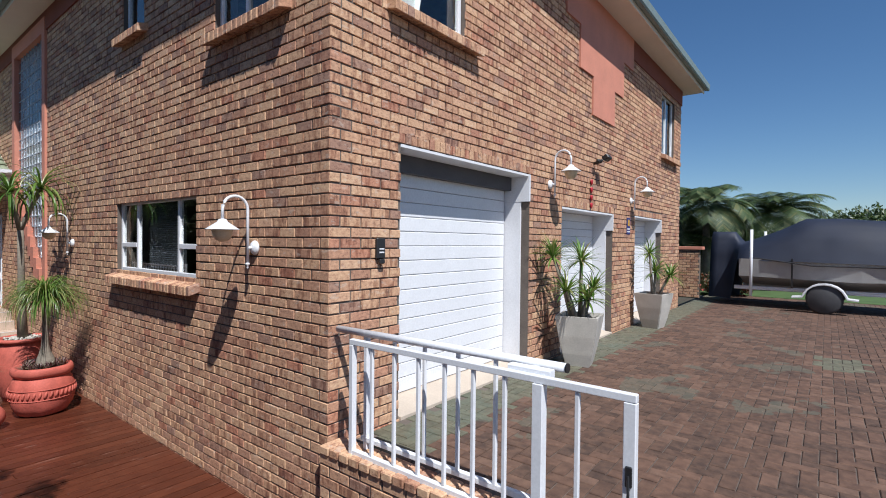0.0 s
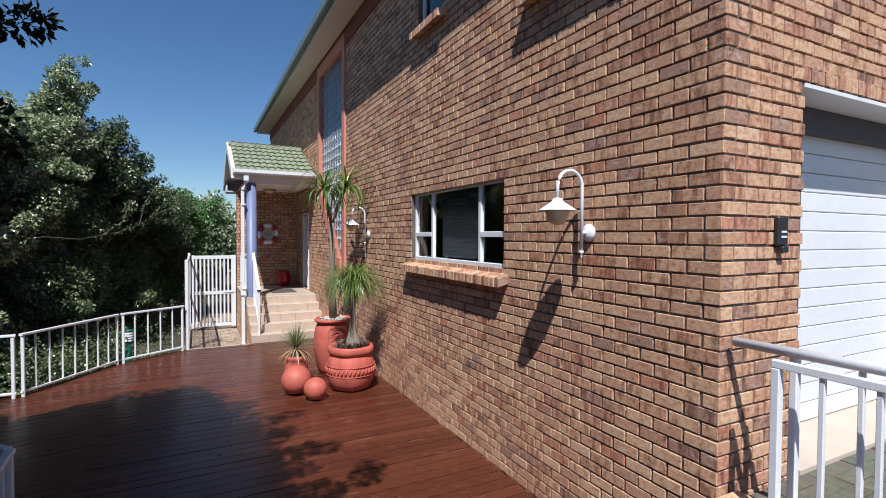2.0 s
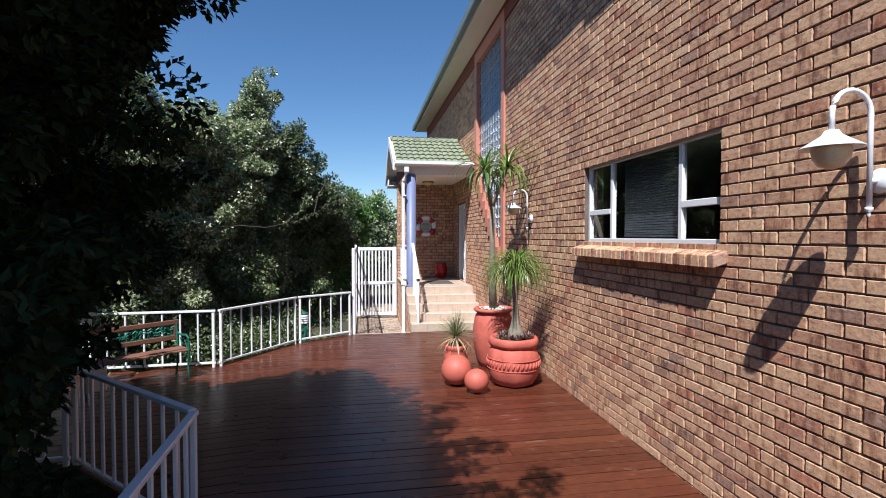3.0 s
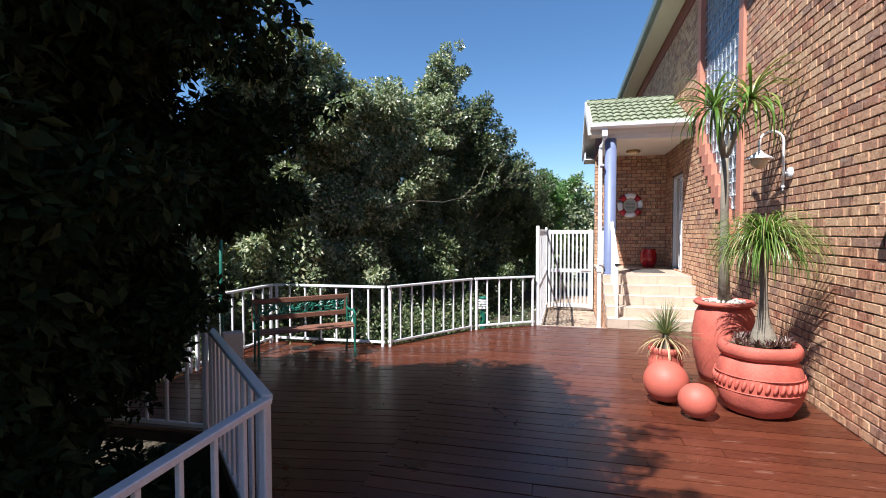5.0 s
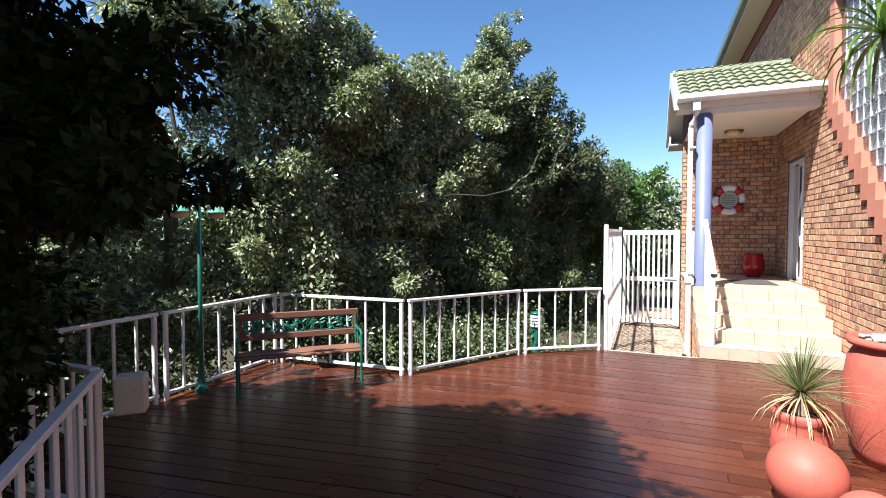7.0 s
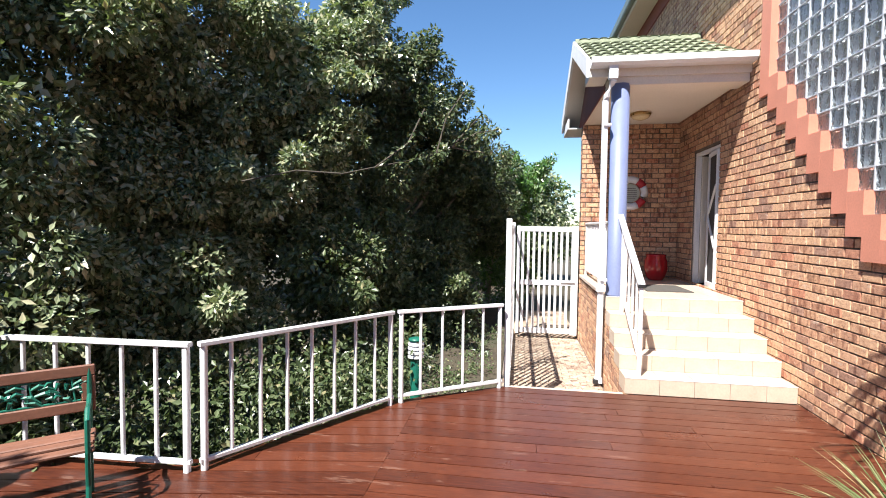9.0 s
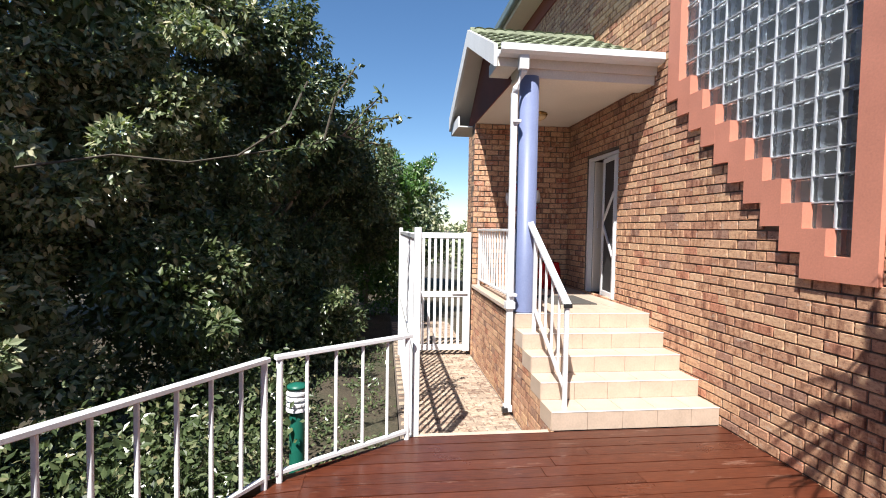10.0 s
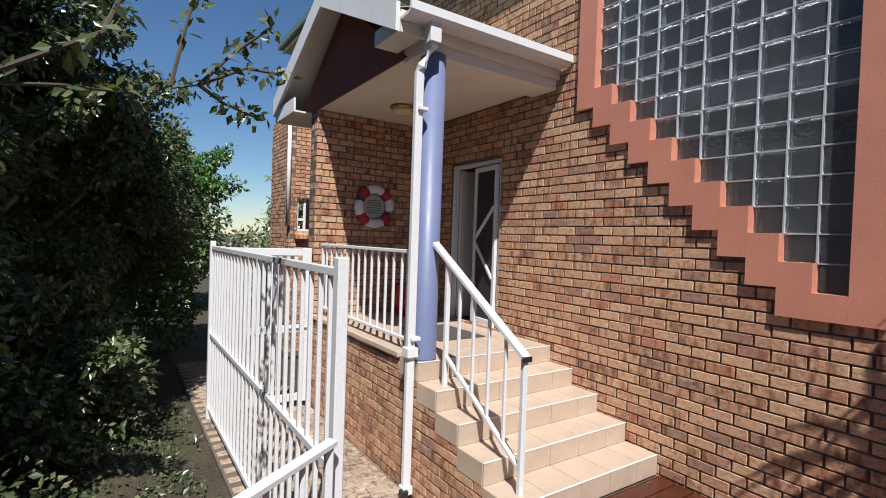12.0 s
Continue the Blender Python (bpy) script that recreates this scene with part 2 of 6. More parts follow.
def thing(name, at=(0, 0, 0), rz=0.0, **tags):
    ob = new(name)
    ob.empty_display_size = 0.2
    ob.matrix_basis = pose(*at, 0, 0, rz)
    return tagged(ob, **tags)


def box(bm, lo, hi, bevel=0.0, m=None):
    """A box between two corners, its edges bevelled."""
    lo, hi = Vector(lo), Vector(hi)
    made = bmesh.ops.create_cube(bm, size=1.0)["verts"]
    for v in made:
        v.co = Vector((lo[i] + (v.co[i] + 0.5) * (hi[i] - lo[i]) for i in range(3)))
    if bevel:
        edges = list({e for v in made for e in v.link_edges})
        made = list({v for f in bmesh.ops.bevel(bm, geom=edges, offset=bevel, segments=1, affect="EDGES")["faces"] for v in f.verts} | {v for v in made if v.is_valid})
    if m is not None:
        for v in made:
            v.co = m @ v.co
    return made


def prism(bm, outline, z0, z1):
    """An outline in x and y raised from z0 to z1."""
    a = [bm.verts.new((x, y, z0)) for x, y in outline]
    b = [bm.verts.new((x, y, z1)) for x, y in outline]
    n = len(a)
    fs = [bm.faces.new(a[::-1]), bm.faces.new(b)] + [bm.faces.new((a[i], a[(i + 1) % n], b[(i + 1) % n], b[i])) for i in range(n)]
    bmesh.ops.recalc_face_normals(bm, faces=fs)
    return a + b


def tube(bm, pts, r, sides=10, cap=True, flat=None):
    """A tube along points; r one radius or one for each point; flat: (across, up) half sizes for a rectangular bar."""
    pts = [Vector(p) for p in pts]
    rings = []
    up0 = Vector((0, 0, 1))
    for i, p in enumerate(pts):
        d = (pts[min(i + 1, len(pts) - 1)] - pts[max(i - 1, 0)]).normalized()
        ref = up0 if abs(d.z) < 0.95 else Vector((0, 1, 0))
        a = d.cross(ref).normalized()
        b = a.cross(d).normalized()
        rr = r[i] if isinstance(r, (list, tuple)) else r
        if flat:
            w, h = flat
            e = min(w, h) * 0.3
            ring = [a * x + b * y for x, y in ((w, h - e), (w - e, h), (e - w, h), (-w, h - e), (-w, e - h), (e - w, -h), (w - e, -h), (w, e - h))]
        else:
            ring = [(a * math.cos(k * math.tau / sides) + b * math.sin(k * math.tau / sides)) * rr for k in range(sides)]
        rings.append([bm.verts.new(p + c) for c in ring])
    n = len(rings[0])
    for q, s in zip(rings, rings[1:]):
        for k in range(n):
            bm.faces.new((q[k], q[(k + 1) % n], s[(k + 1) % n], s[k])[::-1])
    if cap:
        bm.faces.new(rings[0])
        bm.faces.new(rings[-1][::-1])
    return [v for ring in rings for v in ring]


def lathe(bm, profile, sides=32, centre=(0, 0, 0), wob=None):
    """A profile of (radius, height) turned round z."""
    rings = []
    for r, z in profile:
        ring = []
        for k in range(sides):
            a = k * math.tau / sides
            rr = r + (wob(a, z, r) if wob else 0)
            ring.append(bm.verts.new((centre[0] + rr * math.cos(a), centre[1] + rr * math.sin(a), centre[2] + z)))
        rings.append(ring)
    for q, s in zip(rings, rings[1:]):
        for k in range(sides):
            bm.faces.new((q[k], q[(k + 1) % sides], s[(k + 1) % sides], s[k]))
    if profile[0][0] > 0:
        bm.faces.new(rings[0][::-1])
    if profile[-1][0] > 0:
        bm.faces.new(rings[-1])
    return rings


def array_mesh(name, verts, faces, material, parent=None, smooth=False):
    """A mesh from arrays: verts (n, 3), faces (m, 3 or 4)."""
    me = bpy.data.meshes.new(name)
    k = faces.shape[1]
    me.vertices.add(len(verts))
    me.vertices.foreach_set("co", np.ascontiguousarray(verts, dtype=np.float32).ravel())
    me.loops.add(faces.size)
    me.loops.foreach_set("vertex_index", np.ascontiguousarray(faces, dtype=np.int32).ravel())
    me.polygons.add(len(faces))
    me.polygons.foreach_set("loop_start", np.arange(0, faces.size, k, dtype=np.int32))
    me.update(calc_edges=True)
    me.shade_smooth() if smooth else me.shade_flat()
    me.materials.append(material)
    ob = new(name, me)
    ob.parent = parent
    return ob


class Plane:
    """A wall's own frame: u along it, d outwards, z up."""

    def __init__(self, origin, along, out):
        self.o, self.u, self.n = Vector(origin), Vector(along), Vector(out)
        self.flip = self.u.cross(Vector((0, 0, 1))).dot(self.n) < 0

    def at(self, u, d, z):
        return self.o + self.u * u + self.n * d + Vector((0, 0, z))

    def box(self, bm, u0, u1, d0, d1, z0, z1, bevel=0.0):
        a, b = self.at(u0, d0, z0), self.at(u1, d1, z1)
        return box(bm, [min(a[i], b[i]) for i in range(3)], [max(a[i], b[i]) for i in range(3)], bevel)


def wall_with_openings(name, plane, u0, u1, z0, z1, holes, thick, material, d=-0.013):
    """A solid wall with rectangular openings right through it."""
    us = sorted({u0, u1} | {min(max(h[i], u0), u1) for h in holes for i in (0, 1)})
    zs = sorted({z0, z1} | {min(max(h[i], z0), z1) for h in holes for i in (2, 3)})
    solid = lambda i, j: 0 <= i < len(us) - 1 and 0 <= j < len(zs) - 1 and not any(h[0] < (us[i] + us[i + 1]) / 2 < h[1] and h[2] < (zs[j] + zs[j + 1]) / 2 < h[3] for h in holes)
    bm = bmesh.new()
    cache = {}

    def vert(i, k, j):
        if (i, k, j) not in cache:
            cache[(i, k, j)] = bm.verts.new(plane.at(us[i], d - k * thick, zs[j]))
        return cache[(i, k, j)]

    for i in range(len(us) - 1):
        for j in range(len(zs) - 1):
            if not solid(i, j):
                continue
            bm.faces.new([vert(i, 0, j), vert(i + 1, 0, j), vert(i + 1, 0, j + 1), vert(i, 0, j + 1)])
            bm.faces.new([vert(i, 1, j), vert(i, 1, j + 1), vert(i + 1, 1, j + 1), vert(i + 1, 1, j)])
            for di, dj, a, b in ((-1, 0, (i, j), (i, j + 1)), (1, 0, (i + 1, j + 1), (i + 1, j)), (0, -1, (i + 1, j), (i, j)), (0, 1, (i, j + 1), (i + 1, j + 1))):
                if not solid(i + di, j + dj):
                    bm.faces.new([vert(a[0], 0, a[1]), vert(b[0], 0, b[1]), vert(b[0], 1, b[1]), vert(a[0], 1, a[1])])
    bmesh.ops.recalc_face_normals(bm, faces=bm.faces[:])
    return tagged(mesh_object(name, bm, material), kind="structure")


BL, BH, COURSE, JOINT = 0.209, 0.0735, 0.0855, 0.012


def brick_spans(u0, u1, z0, z1, holes, z_base=0.0, seed=1):
    """Where the bricks of a wall lie: (u0, u1, z0, z1), cut at the openings."""
    rng = random.Random(seed)
    spans = []
    k0, k1 = math.floor((z0 - z_base) / COURSE + 0.01), math.ceil((z1 - z_base) / COURSE - 0.01)
    for k in range(k0, k1):
        a = z_base + k * COURSE + JOINT / 2
        b = a + BH
        a, b = max(a, z0), min(b, z1)
        if b - a < 0.02:
            continue
        zc = (a + b) / 2
        cuts = sorted((h[0], h[1]) for h in holes if h[2] < zc < h[3])
        free, at = [], u0
        for c0, c1 in cuts:
            if c0 > at:
                free.append((at, c0))
            at = max(at, c1)
        if at < u1:
            free.append((at, u1))
        for f0, f1 in free:
            u = u0 - (k % 2) * (BL + JOINT) / 2
            while u < f1:
                p, q = max(u + (JOINT / 2 if u > f0 else 0), f0), min(u + BL + JOINT / 2, f1)
                if q - p > 0.03:
                    j = rng.uniform
                    spans.append((p + j(0, 0.003), q - j(0, 0.003), a + j(-0.002, 0.002), b + j(-0.002, 0.002)))
                u += BL + JOINT
    return spans


def brick_arrays(plane, spans, depth=0.022, proud=0.0, bevel=0.0035, seed=2):
    """Bevelled brick faces as arrays, twelve corners each."""
    rng = np.random.default_rng(seed)
    s = np.array(spans)
    n = len(s)
    pr = proud + rng.uniform(-0.002, 0.003, n)
    V = np.zeros((n, 12, 3))
    corner = ((0, 2), (1, 2), (1, 3), (0, 3))
    sign = ((1, 1), (-1, 1), (-1, -1), (1, -1))
    o, uu, nn = np.array(plane.o), np.array(plane.u), np.array(plane.n)
    for c, ((cu, cz), (su, sz)) in enumerate(zip(corner, sign)):
        for layer, (inset, off) in enumerate(((0, -depth), (0.001, -bevel), (bevel, 0.0))):
            wob = rng.uniform(-0.0015, 0.0015, (n, 2)) if layer == 2 else 0
            u = s[:, cu] + su * inset
            z = s[:, cz] + sz * inset
            if layer == 2:
                u, z = u + wob[:, 0], z + wob[:, 1]
            d = pr + off if layer else np.full(n, -depth)
            V[:, layer * 4 + c] = o + u[:, None] * uu + d[:, None] * nn
            V[:, layer * 4 + c, 2] += z
    f = [(8, 9, 10, 11)]
    for base in (0, 4):
        for c in range(4):
            e = (c + 1) % 4
            f.append((base + c, base + e, base + 4 + e, base + 4 + c))
    f = np.array(f)
    if plane.flip:
        f = f[:, ::-1]
    F = (np.arange(n)[:, None, None] * 12 + f[None]).reshape(-1, 4)
    return V.reshape(-1, 3), F


def brickwork(plane, spans, parent, seed=1, near=None):
    """Bricks of one wall: those in the near stretch as parts, the rest as one mesh."""
    close = [s for s in spans if near and near[0] < s[0] and s[1] < near[1] and near[2] < s[2] < near[3]][:300]
    keep = set(close)
    rest = [s for s in spans if s not in keep]
    if rest:
        v, f = brick_arrays(plane, rest, seed=seed)
        tagged(array_mesh("brickwork", v, f, BRICK, parent), kind="stuff")
    LATE.append((plane, close, parent, seed))


LATE = []
LONG = Plane((0, 0, 0), (-1, 0, 0), (0, -1, 0))
GARAGE = Plane((0, 0, 0), (0, 1, 0), (1, 0, 0))
DRIVE = 0.765
STEP = 0.1645
PORCH = 5 * STEP
PATHZ = -0.33
EAVE = 6.30

# ---------------------------------------------------------------- structure
gm = bmesh.new()
bmesh.ops.create_grid(gm, x_segments=2, y_segments=2, size=900)
for v in gm.verts:
    v.co.z = -0.75
ground = tagged(mesh_object("ground", gm, GROUND), "brown earth with dead leaves and low weeds", kind="structure")

dm = bmesh.new()
prism(dm, [(0.02, -0.02), (0.0, 60), (-40, 60), (-40, 90), (80, 90), (80, -40), (2.0, -40), (2.0, 0.12), (0.02, 0.12)], -0.74, DRIVE - 0.010)
drive = tagged(mesh_object("road", dm, MORTAR), "brick-paved driveway", kind="structure")

# stepped glass-block opening: columns from the west
GB0, GBW, GBH = 9.86, 0.2, 0.193
gb_cols = [(GB0 - (i + 1) * GBW, GB0 - i * GBW, 3.35 - i * GBH) for i in range(10)]
GB_TOP = 5.95
long_holes = [(2.17, 4.42, 1.95, 2.85), (11.20, 12.22, PORCH, 2.88), (0.62, 1.80, 4.42, 5.75), (3.52, 4.20, 4.98, 5.75)]
pink_holes = []
for i, (c0, c1, zb) in enumerate(gb_cols):
    pink_holes.append((c0 + GBW, c1 + GBW, zb - 0.17, 6.2))
pink_holes.append((gb_cols[-1][0], gb_cols[-1][1], gb_cols[-1][2] - 0.17, 6.2))
pink_holes.append((7.68, gb_cols[-1][0] - 0.0005, gb_cols[-1][2] - 0.17, 6.2))
gb_holes = [(c0, c1, zb, GB_TOP) for c0, c1, zb in gb_cols]
wall_south = wall_with_openings("wall_south", LONG, 0.008, 18.5, -0.7, EAVE, long_holes + gb_holes, 0.24, MORTAR)
tagged(wall_south, "mottled buff and brown face-brick house wall")
long_spans = brick_spans(0.0, 18.5, -0.3, EAVE, long_holes + pink_holes, seed=3)
brickwork(LONG, long_spans, wall_south, 3, near=(0.2, 3.4, 1.0, 2.9))

g_holes = [(0.80, 3.22, DRIVE, 3.25), (4.18, 6.33, DRIVE, 2.90), (7.60, 9.56, DRIVE, 2.93), (9.45, 10.62, 4.47, 5.85), (0.68, 1.76, 4.47, 5.75)]
g_pink = [(5.25, 6.25, 4.44, 5.05), (4.72, 6.72, 5.05, 5.70), (4.22, 7.27, 5.70, EAVE)]
wall_east = wall_with_openings("wall_east", GARAGE, 0.008, 11.3, -0.7, EAVE, g_holes, 0.24, MORTAR)
tagged(wall_east, "buff face-brick garage wall")
soldier = [(0.78, 3.24, 3.25, 3.36), (4.12, 6.39, 2.90, 3.02), (7.55, 9.62, 2.93, 3.05)]
g_spans = brick_spans(0.0, 11.3, 0.0, EAVE, g_holes + g_pink + soldier, seed=4)
for u0, u1, z0, z1 in soldier:
    u = u0
    while u < u1 - 0.02:
        g_spans.append((u, min(u + 0.0735, u1), z0 + 0.004, z1 - 0.004))
        u += 0.0835
brickwork(GARAGE, g_spans, wall_east, 4, near=(-0.1, 0.82, 0.6, 4.3))

pm = bmesh.new()
for k, (u0, u1, bottom, top) in enumerate(pink_holes):
    inner = [g for g in gb_cols if g[0] < (u0 + u1) / 2 < g[1]]
    front = 0.034 + 0.0006 * (k % 2)
    last = k == len(pink_holes) - 1
    lo_u, hi_u = (u0, u1 + 0.0045) if last else (u0 - 0.004, u1)
    if inner:
        LONG.box(pm, lo_u, hi_u, -0.16, front, bottom, inner[0][2] + 0.004)
        LONG.box(pm, u0, u1, -0.16, 0.034, GB_TOP - 0.004, 6.2)
    else:
        LONG.box(pm, lo_u, hi_u, -0.16, front, bottom, 6.2)
bmesh.ops.remove_doubles(pm, verts=pm.verts[:], dist=0.0005)
surround = tagged(mesh_object("trim", pm, PINK), "salmon plaster surround with stepped edge", kind="structure")
pm = bmesh.new()
for u0, u1, z0, z1 in g_pink:
    GARAGE.box(pm, u0, u1, -0.05, 0.026, z0, z1)
tagged(mesh_object("trim", pm, PINK), "salmon plaster stepped panel", kind="structure")
bm = bmesh.new()
GARAGE.box(bm, 0.0, 11.3, 0.0, 0.022, 5.93, EAVE)
tagged(mesh_object("trim", bm, BROWN), "dark red painted band under the eaves", kind="structure")
bm = bmesh.new()
LONG.box(bm, 0.0, 18.5, 0.0, 0.024, 5.97, EAVE)
tagged(mesh_object("trim", bm, BROWN), "dark red painted band under the eaves", kind="structure")

# back walls close the house
bm = bmesh.new()
box(bm, (-18.5, 11.06, -0.7), (-0.25, 11.3, EAVE))
box(bm, (-18.5, 0.25, -0.7), (-18.26, 11.05, EAVE))
tagged(mesh_object("wall_back", bm, MORTAR), kind="structure")
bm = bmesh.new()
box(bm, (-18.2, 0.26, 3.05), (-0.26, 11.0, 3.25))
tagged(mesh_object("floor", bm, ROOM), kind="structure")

# eaves, gutters, roof
bm = bmesh.new()
box(bm, (-19.0, -0.42, EAVE + 0.0), (0.42, 0.30, EAVE + 0.03))
box(bm, (-0.30, 0.305, EAVE + 0.0), (0.42, 11.7, EAVE + 0.03))
tagged(mesh_object("ceiling", bm, CREAM), "cream painted eave soffit", kind="structure")
bm = bmesh.new()
prof = [(0, 0), (0.10, 0), (0.125, 0.03), (0.125, 0.12), (0.11, 0.12), (0.11, 0.04), (0.015, 0.02), (0, 0.12)]
box(bm, (-19.0, -0.452, EAVE - 0.03), (0.452, -0.425, EAVE + 0.2))
box(bm, (0.425, -0.42, EAVE - 0.03), (0.452, 11.7, EAVE + 0.2))
tagged(mesh_object("trim", bm, CREAM), "cream fascia board", kind="structure")
bm = bmesh.new()
for sgn in (0, 1):
    a, b = ((-19.0, 0.58), (-0.455, -0.56)) if sgn == 0 else ((-0.58, 11.75), (0.455, 0.56))
    lo = 0.455
    ring = [(0, 0.02), (0.09, 0.0), (0.11, 0.03), (0.12, 0.15), (0.105, 0.15), (0.095, 0.04), (0.0, 0.05)]
    ends = []
    for s in a:
        ends.append([bm.verts.new((s, -lo - p, EAVE + 0.03 + q) if sgn == 0 else (lo + p, s, EAVE + 0.03 + q)) for p, q in ring])
    for k in range(len(ring)):
        e = (k + 1) % len(ring)
        bm.faces.new((ends[0][k], ends[0][e], ends[1][e], ends[1][k]))
    bm.faces.new(ends[0]), bm.faces.new(ends[1][::-1])
bmesh.ops.recalc_face_normals(bm, faces=bm.faces[:])
tagged(mesh_object("trim", bm, GUTTERGREY), "grey green roof gutter", kind="structure")
bm = bmesh.new()
o = [(-19.2, -0.47), (0.47, -0.47), (0.47, 11.8), (-19.2, 11.8)]
lo = [bm.verts.new((x, y, EAVE + 0.20)) for x, y in o]
hi = [bm.verts.new((x, y, EAVE + 3.2)) for x, y in ((-13.5, 5.6), (-5.5, 5.6))]
for f in ((lo[0], lo[1], hi[1], hi[0]), (lo[1], lo[2], hi[1]), (lo[2], lo[3], hi[0], hi[1]), (lo[3], lo[0], hi[0]), lo[::-1]):
    bm.faces.new(f)
tagged(mesh_object("roof", bm, ROOFGREEN), "green tiled hip roof", kind="structure")

# deck
deck_line = [(0.0, -0.003), (0.004, -0.09), (1.97, -0.09), (1.97, -1.27), (0.0, -1.27), (0.0, -3.65), (-2.36, -3.76), (-3.70, -5.16), (-3.62, -6.68), (-6.86, -6.70), (-6.95, -4.88), (-8.42, -3.89), (-9.06, -2.85), (-9.06, -0.003)]


def clip_poly(poly, nx, ny, c):
    """The part of a convex or plain outline where nx x + ny y <= c."""
    out = []
    for (x0, y0), (x1, y1) in zip(poly, poly[1:] + poly[:1]):
        a, b = nx * x0 + ny * y0 - c, nx * x1 + ny * y1 - c
        if a <= 0:
            out.append((x0, y0))
        if (a < 0 < b) or (b < 0 < a):
            t = a / (a - b)
            out.append((x0 + t * (x1 - x0), y0 + t * (y1 - y0)))
    return out


def boards(name, poly, angle, parent, width=0.136, gap=0.010, seed=1):
    """Deck boards across an outline; each piece cut to it and laid as its own board."""
    rng = random.Random(seed)
    ca, sa = math.cos(angle), math.sin(angle)
    v = [(-sa * x + ca * y) for x, y in poly]
    k = math.floor(min(v) / (width + gap))
    while k * (width + gap) < max(v):
        a = k * (width + gap)
        strip = clip_poly(clip_poly(poly, -sa, ca, a + width), sa, -ca, -a)
        if len(strip) > 2:
            along = [ca * x + sa * y for x, y in strip]
            lo, hi = min(along), max(along)
            cuts, at = [], lo + rng.uniform(1.0, 4.0)
            while at < hi - 0.8:
                cuts.append(at)
                at += rng.uniform(2.6, 4.2)
            for c0, c1 in zip([lo] + cuts, cuts + [hi]):
                piece = clip_poly(clip_poly(strip, -ca, -sa, -c0 - 0.002), ca, sa, c1 - 0.002)
                if len(piece) < 3 or c1 - c0 < 0.03:
                    continue
                bm = bmesh.new()
                dz = rng.uniform(-0.002, 0.001)
                vs = prism(bm, piece, -0.028, dz)
                bmesh.ops.remove_doubles(bm, verts=bm.verts[:], dist=0.001)
                ob = mesh_object("deck_board", bm, DECK, parent)
        k += 1


bm = bmesh.new()
prism(bm, [(p[0] * 0.998, p[1] * 0.998) for p in deck_line], -0.12, -0.03)
floor_deck = tagged(mesh_object("floor", bm, SOIL), "red-brown stained wooden deck with worn boards", kind="structure")
SEAM_Y = -3.62
east = clip_poly(deck_line, 0, -1, -SEAM_Y)
west = clip_poly(deck_line, 0, 1, SEAM_Y)
boards("east", east, math.pi / 2, floor_deck, seed=5)
boards("west", west, math.pi / 2 + 0.16, floor_deck, seed=6)

# retaining wall under the driveway, and the paved landing with its steps to the deck
RET = Plane((0.0, 0.0, 0), (1, 0, 0), (0, -1, 0))


def pier(name, x0, x1, y0, y1, z0, z1, label, sides="snwe", seed=1):
    """A low wall of face-bricks on a mortar core."""
    bm = bmesh.new()
    box(bm, (x0 + 0.008, y0 + 0.008, z0), (x1 - 0.008, y1 - 0.008, z1 - 0.004))
    core = tagged(mesh_object(name, bm, MORTAR), label, kind="structure")
    V, F, n = [], [], 0
    for s in sides:
        pl, w = {"s": (Plane((x0, y0, 0), (1, 0, 0), (0, -1, 0)), x1 - x0), "n": (Plane((x0, y1, 0), (1, 0, 0), (0, 1, 0)), x1 - x0),
                 "w": (Plane((x0, y0, 0), (0, 1, 0), (-1, 0, 0)), y1 - y0), "e": (Plane((x1, y0, 0), (0, 1, 0), (1, 0, 0)), y1 - y0)}[s]
        v, f = brick_arrays(pl, brick_spans(0, w, z0, z1, [], seed=seed), seed=seed)
        V.append(v), F.append(f + n)
        n += len(v)
    tagged(array_mesh("brickwork", np.concatenate(V), np.concatenate(F), BRICK, core), kind="stuff")
    return core


pier("wall_low", 0.015, 1.98, -0.085, 0.14, -0.7, DRIVE + 0.0, "low face-brick retaining wall", "s", 8)
bm = bmesh.new()
x = 0.03
rng = random.Random(3)
while x < 1.9:
    box(bm, (x, -0.10, DRIVE), (x + 0.098, 0.13, DRIVE + rng.uniform(0.062, 0.07)), 0.008)
    x += 0.108
tagged(mesh_object("trim", bm, BRICK), "brick-on-edge coping", kind="structure")
bm = bmesh.new()
for k in range(5):
    box(bm, (0.02 + k * 0.36, -3.6, -0.03), (1.99 if k == 4 else 0.02 + (k + 1) * 0.36 + 0.02, -1.28, (k + 1) * DRIVE / 5 - 0.004 * 0))
tagged(mesh_object("stairs", bm, PAVER), "brick steps down to the deck", kind="structure")

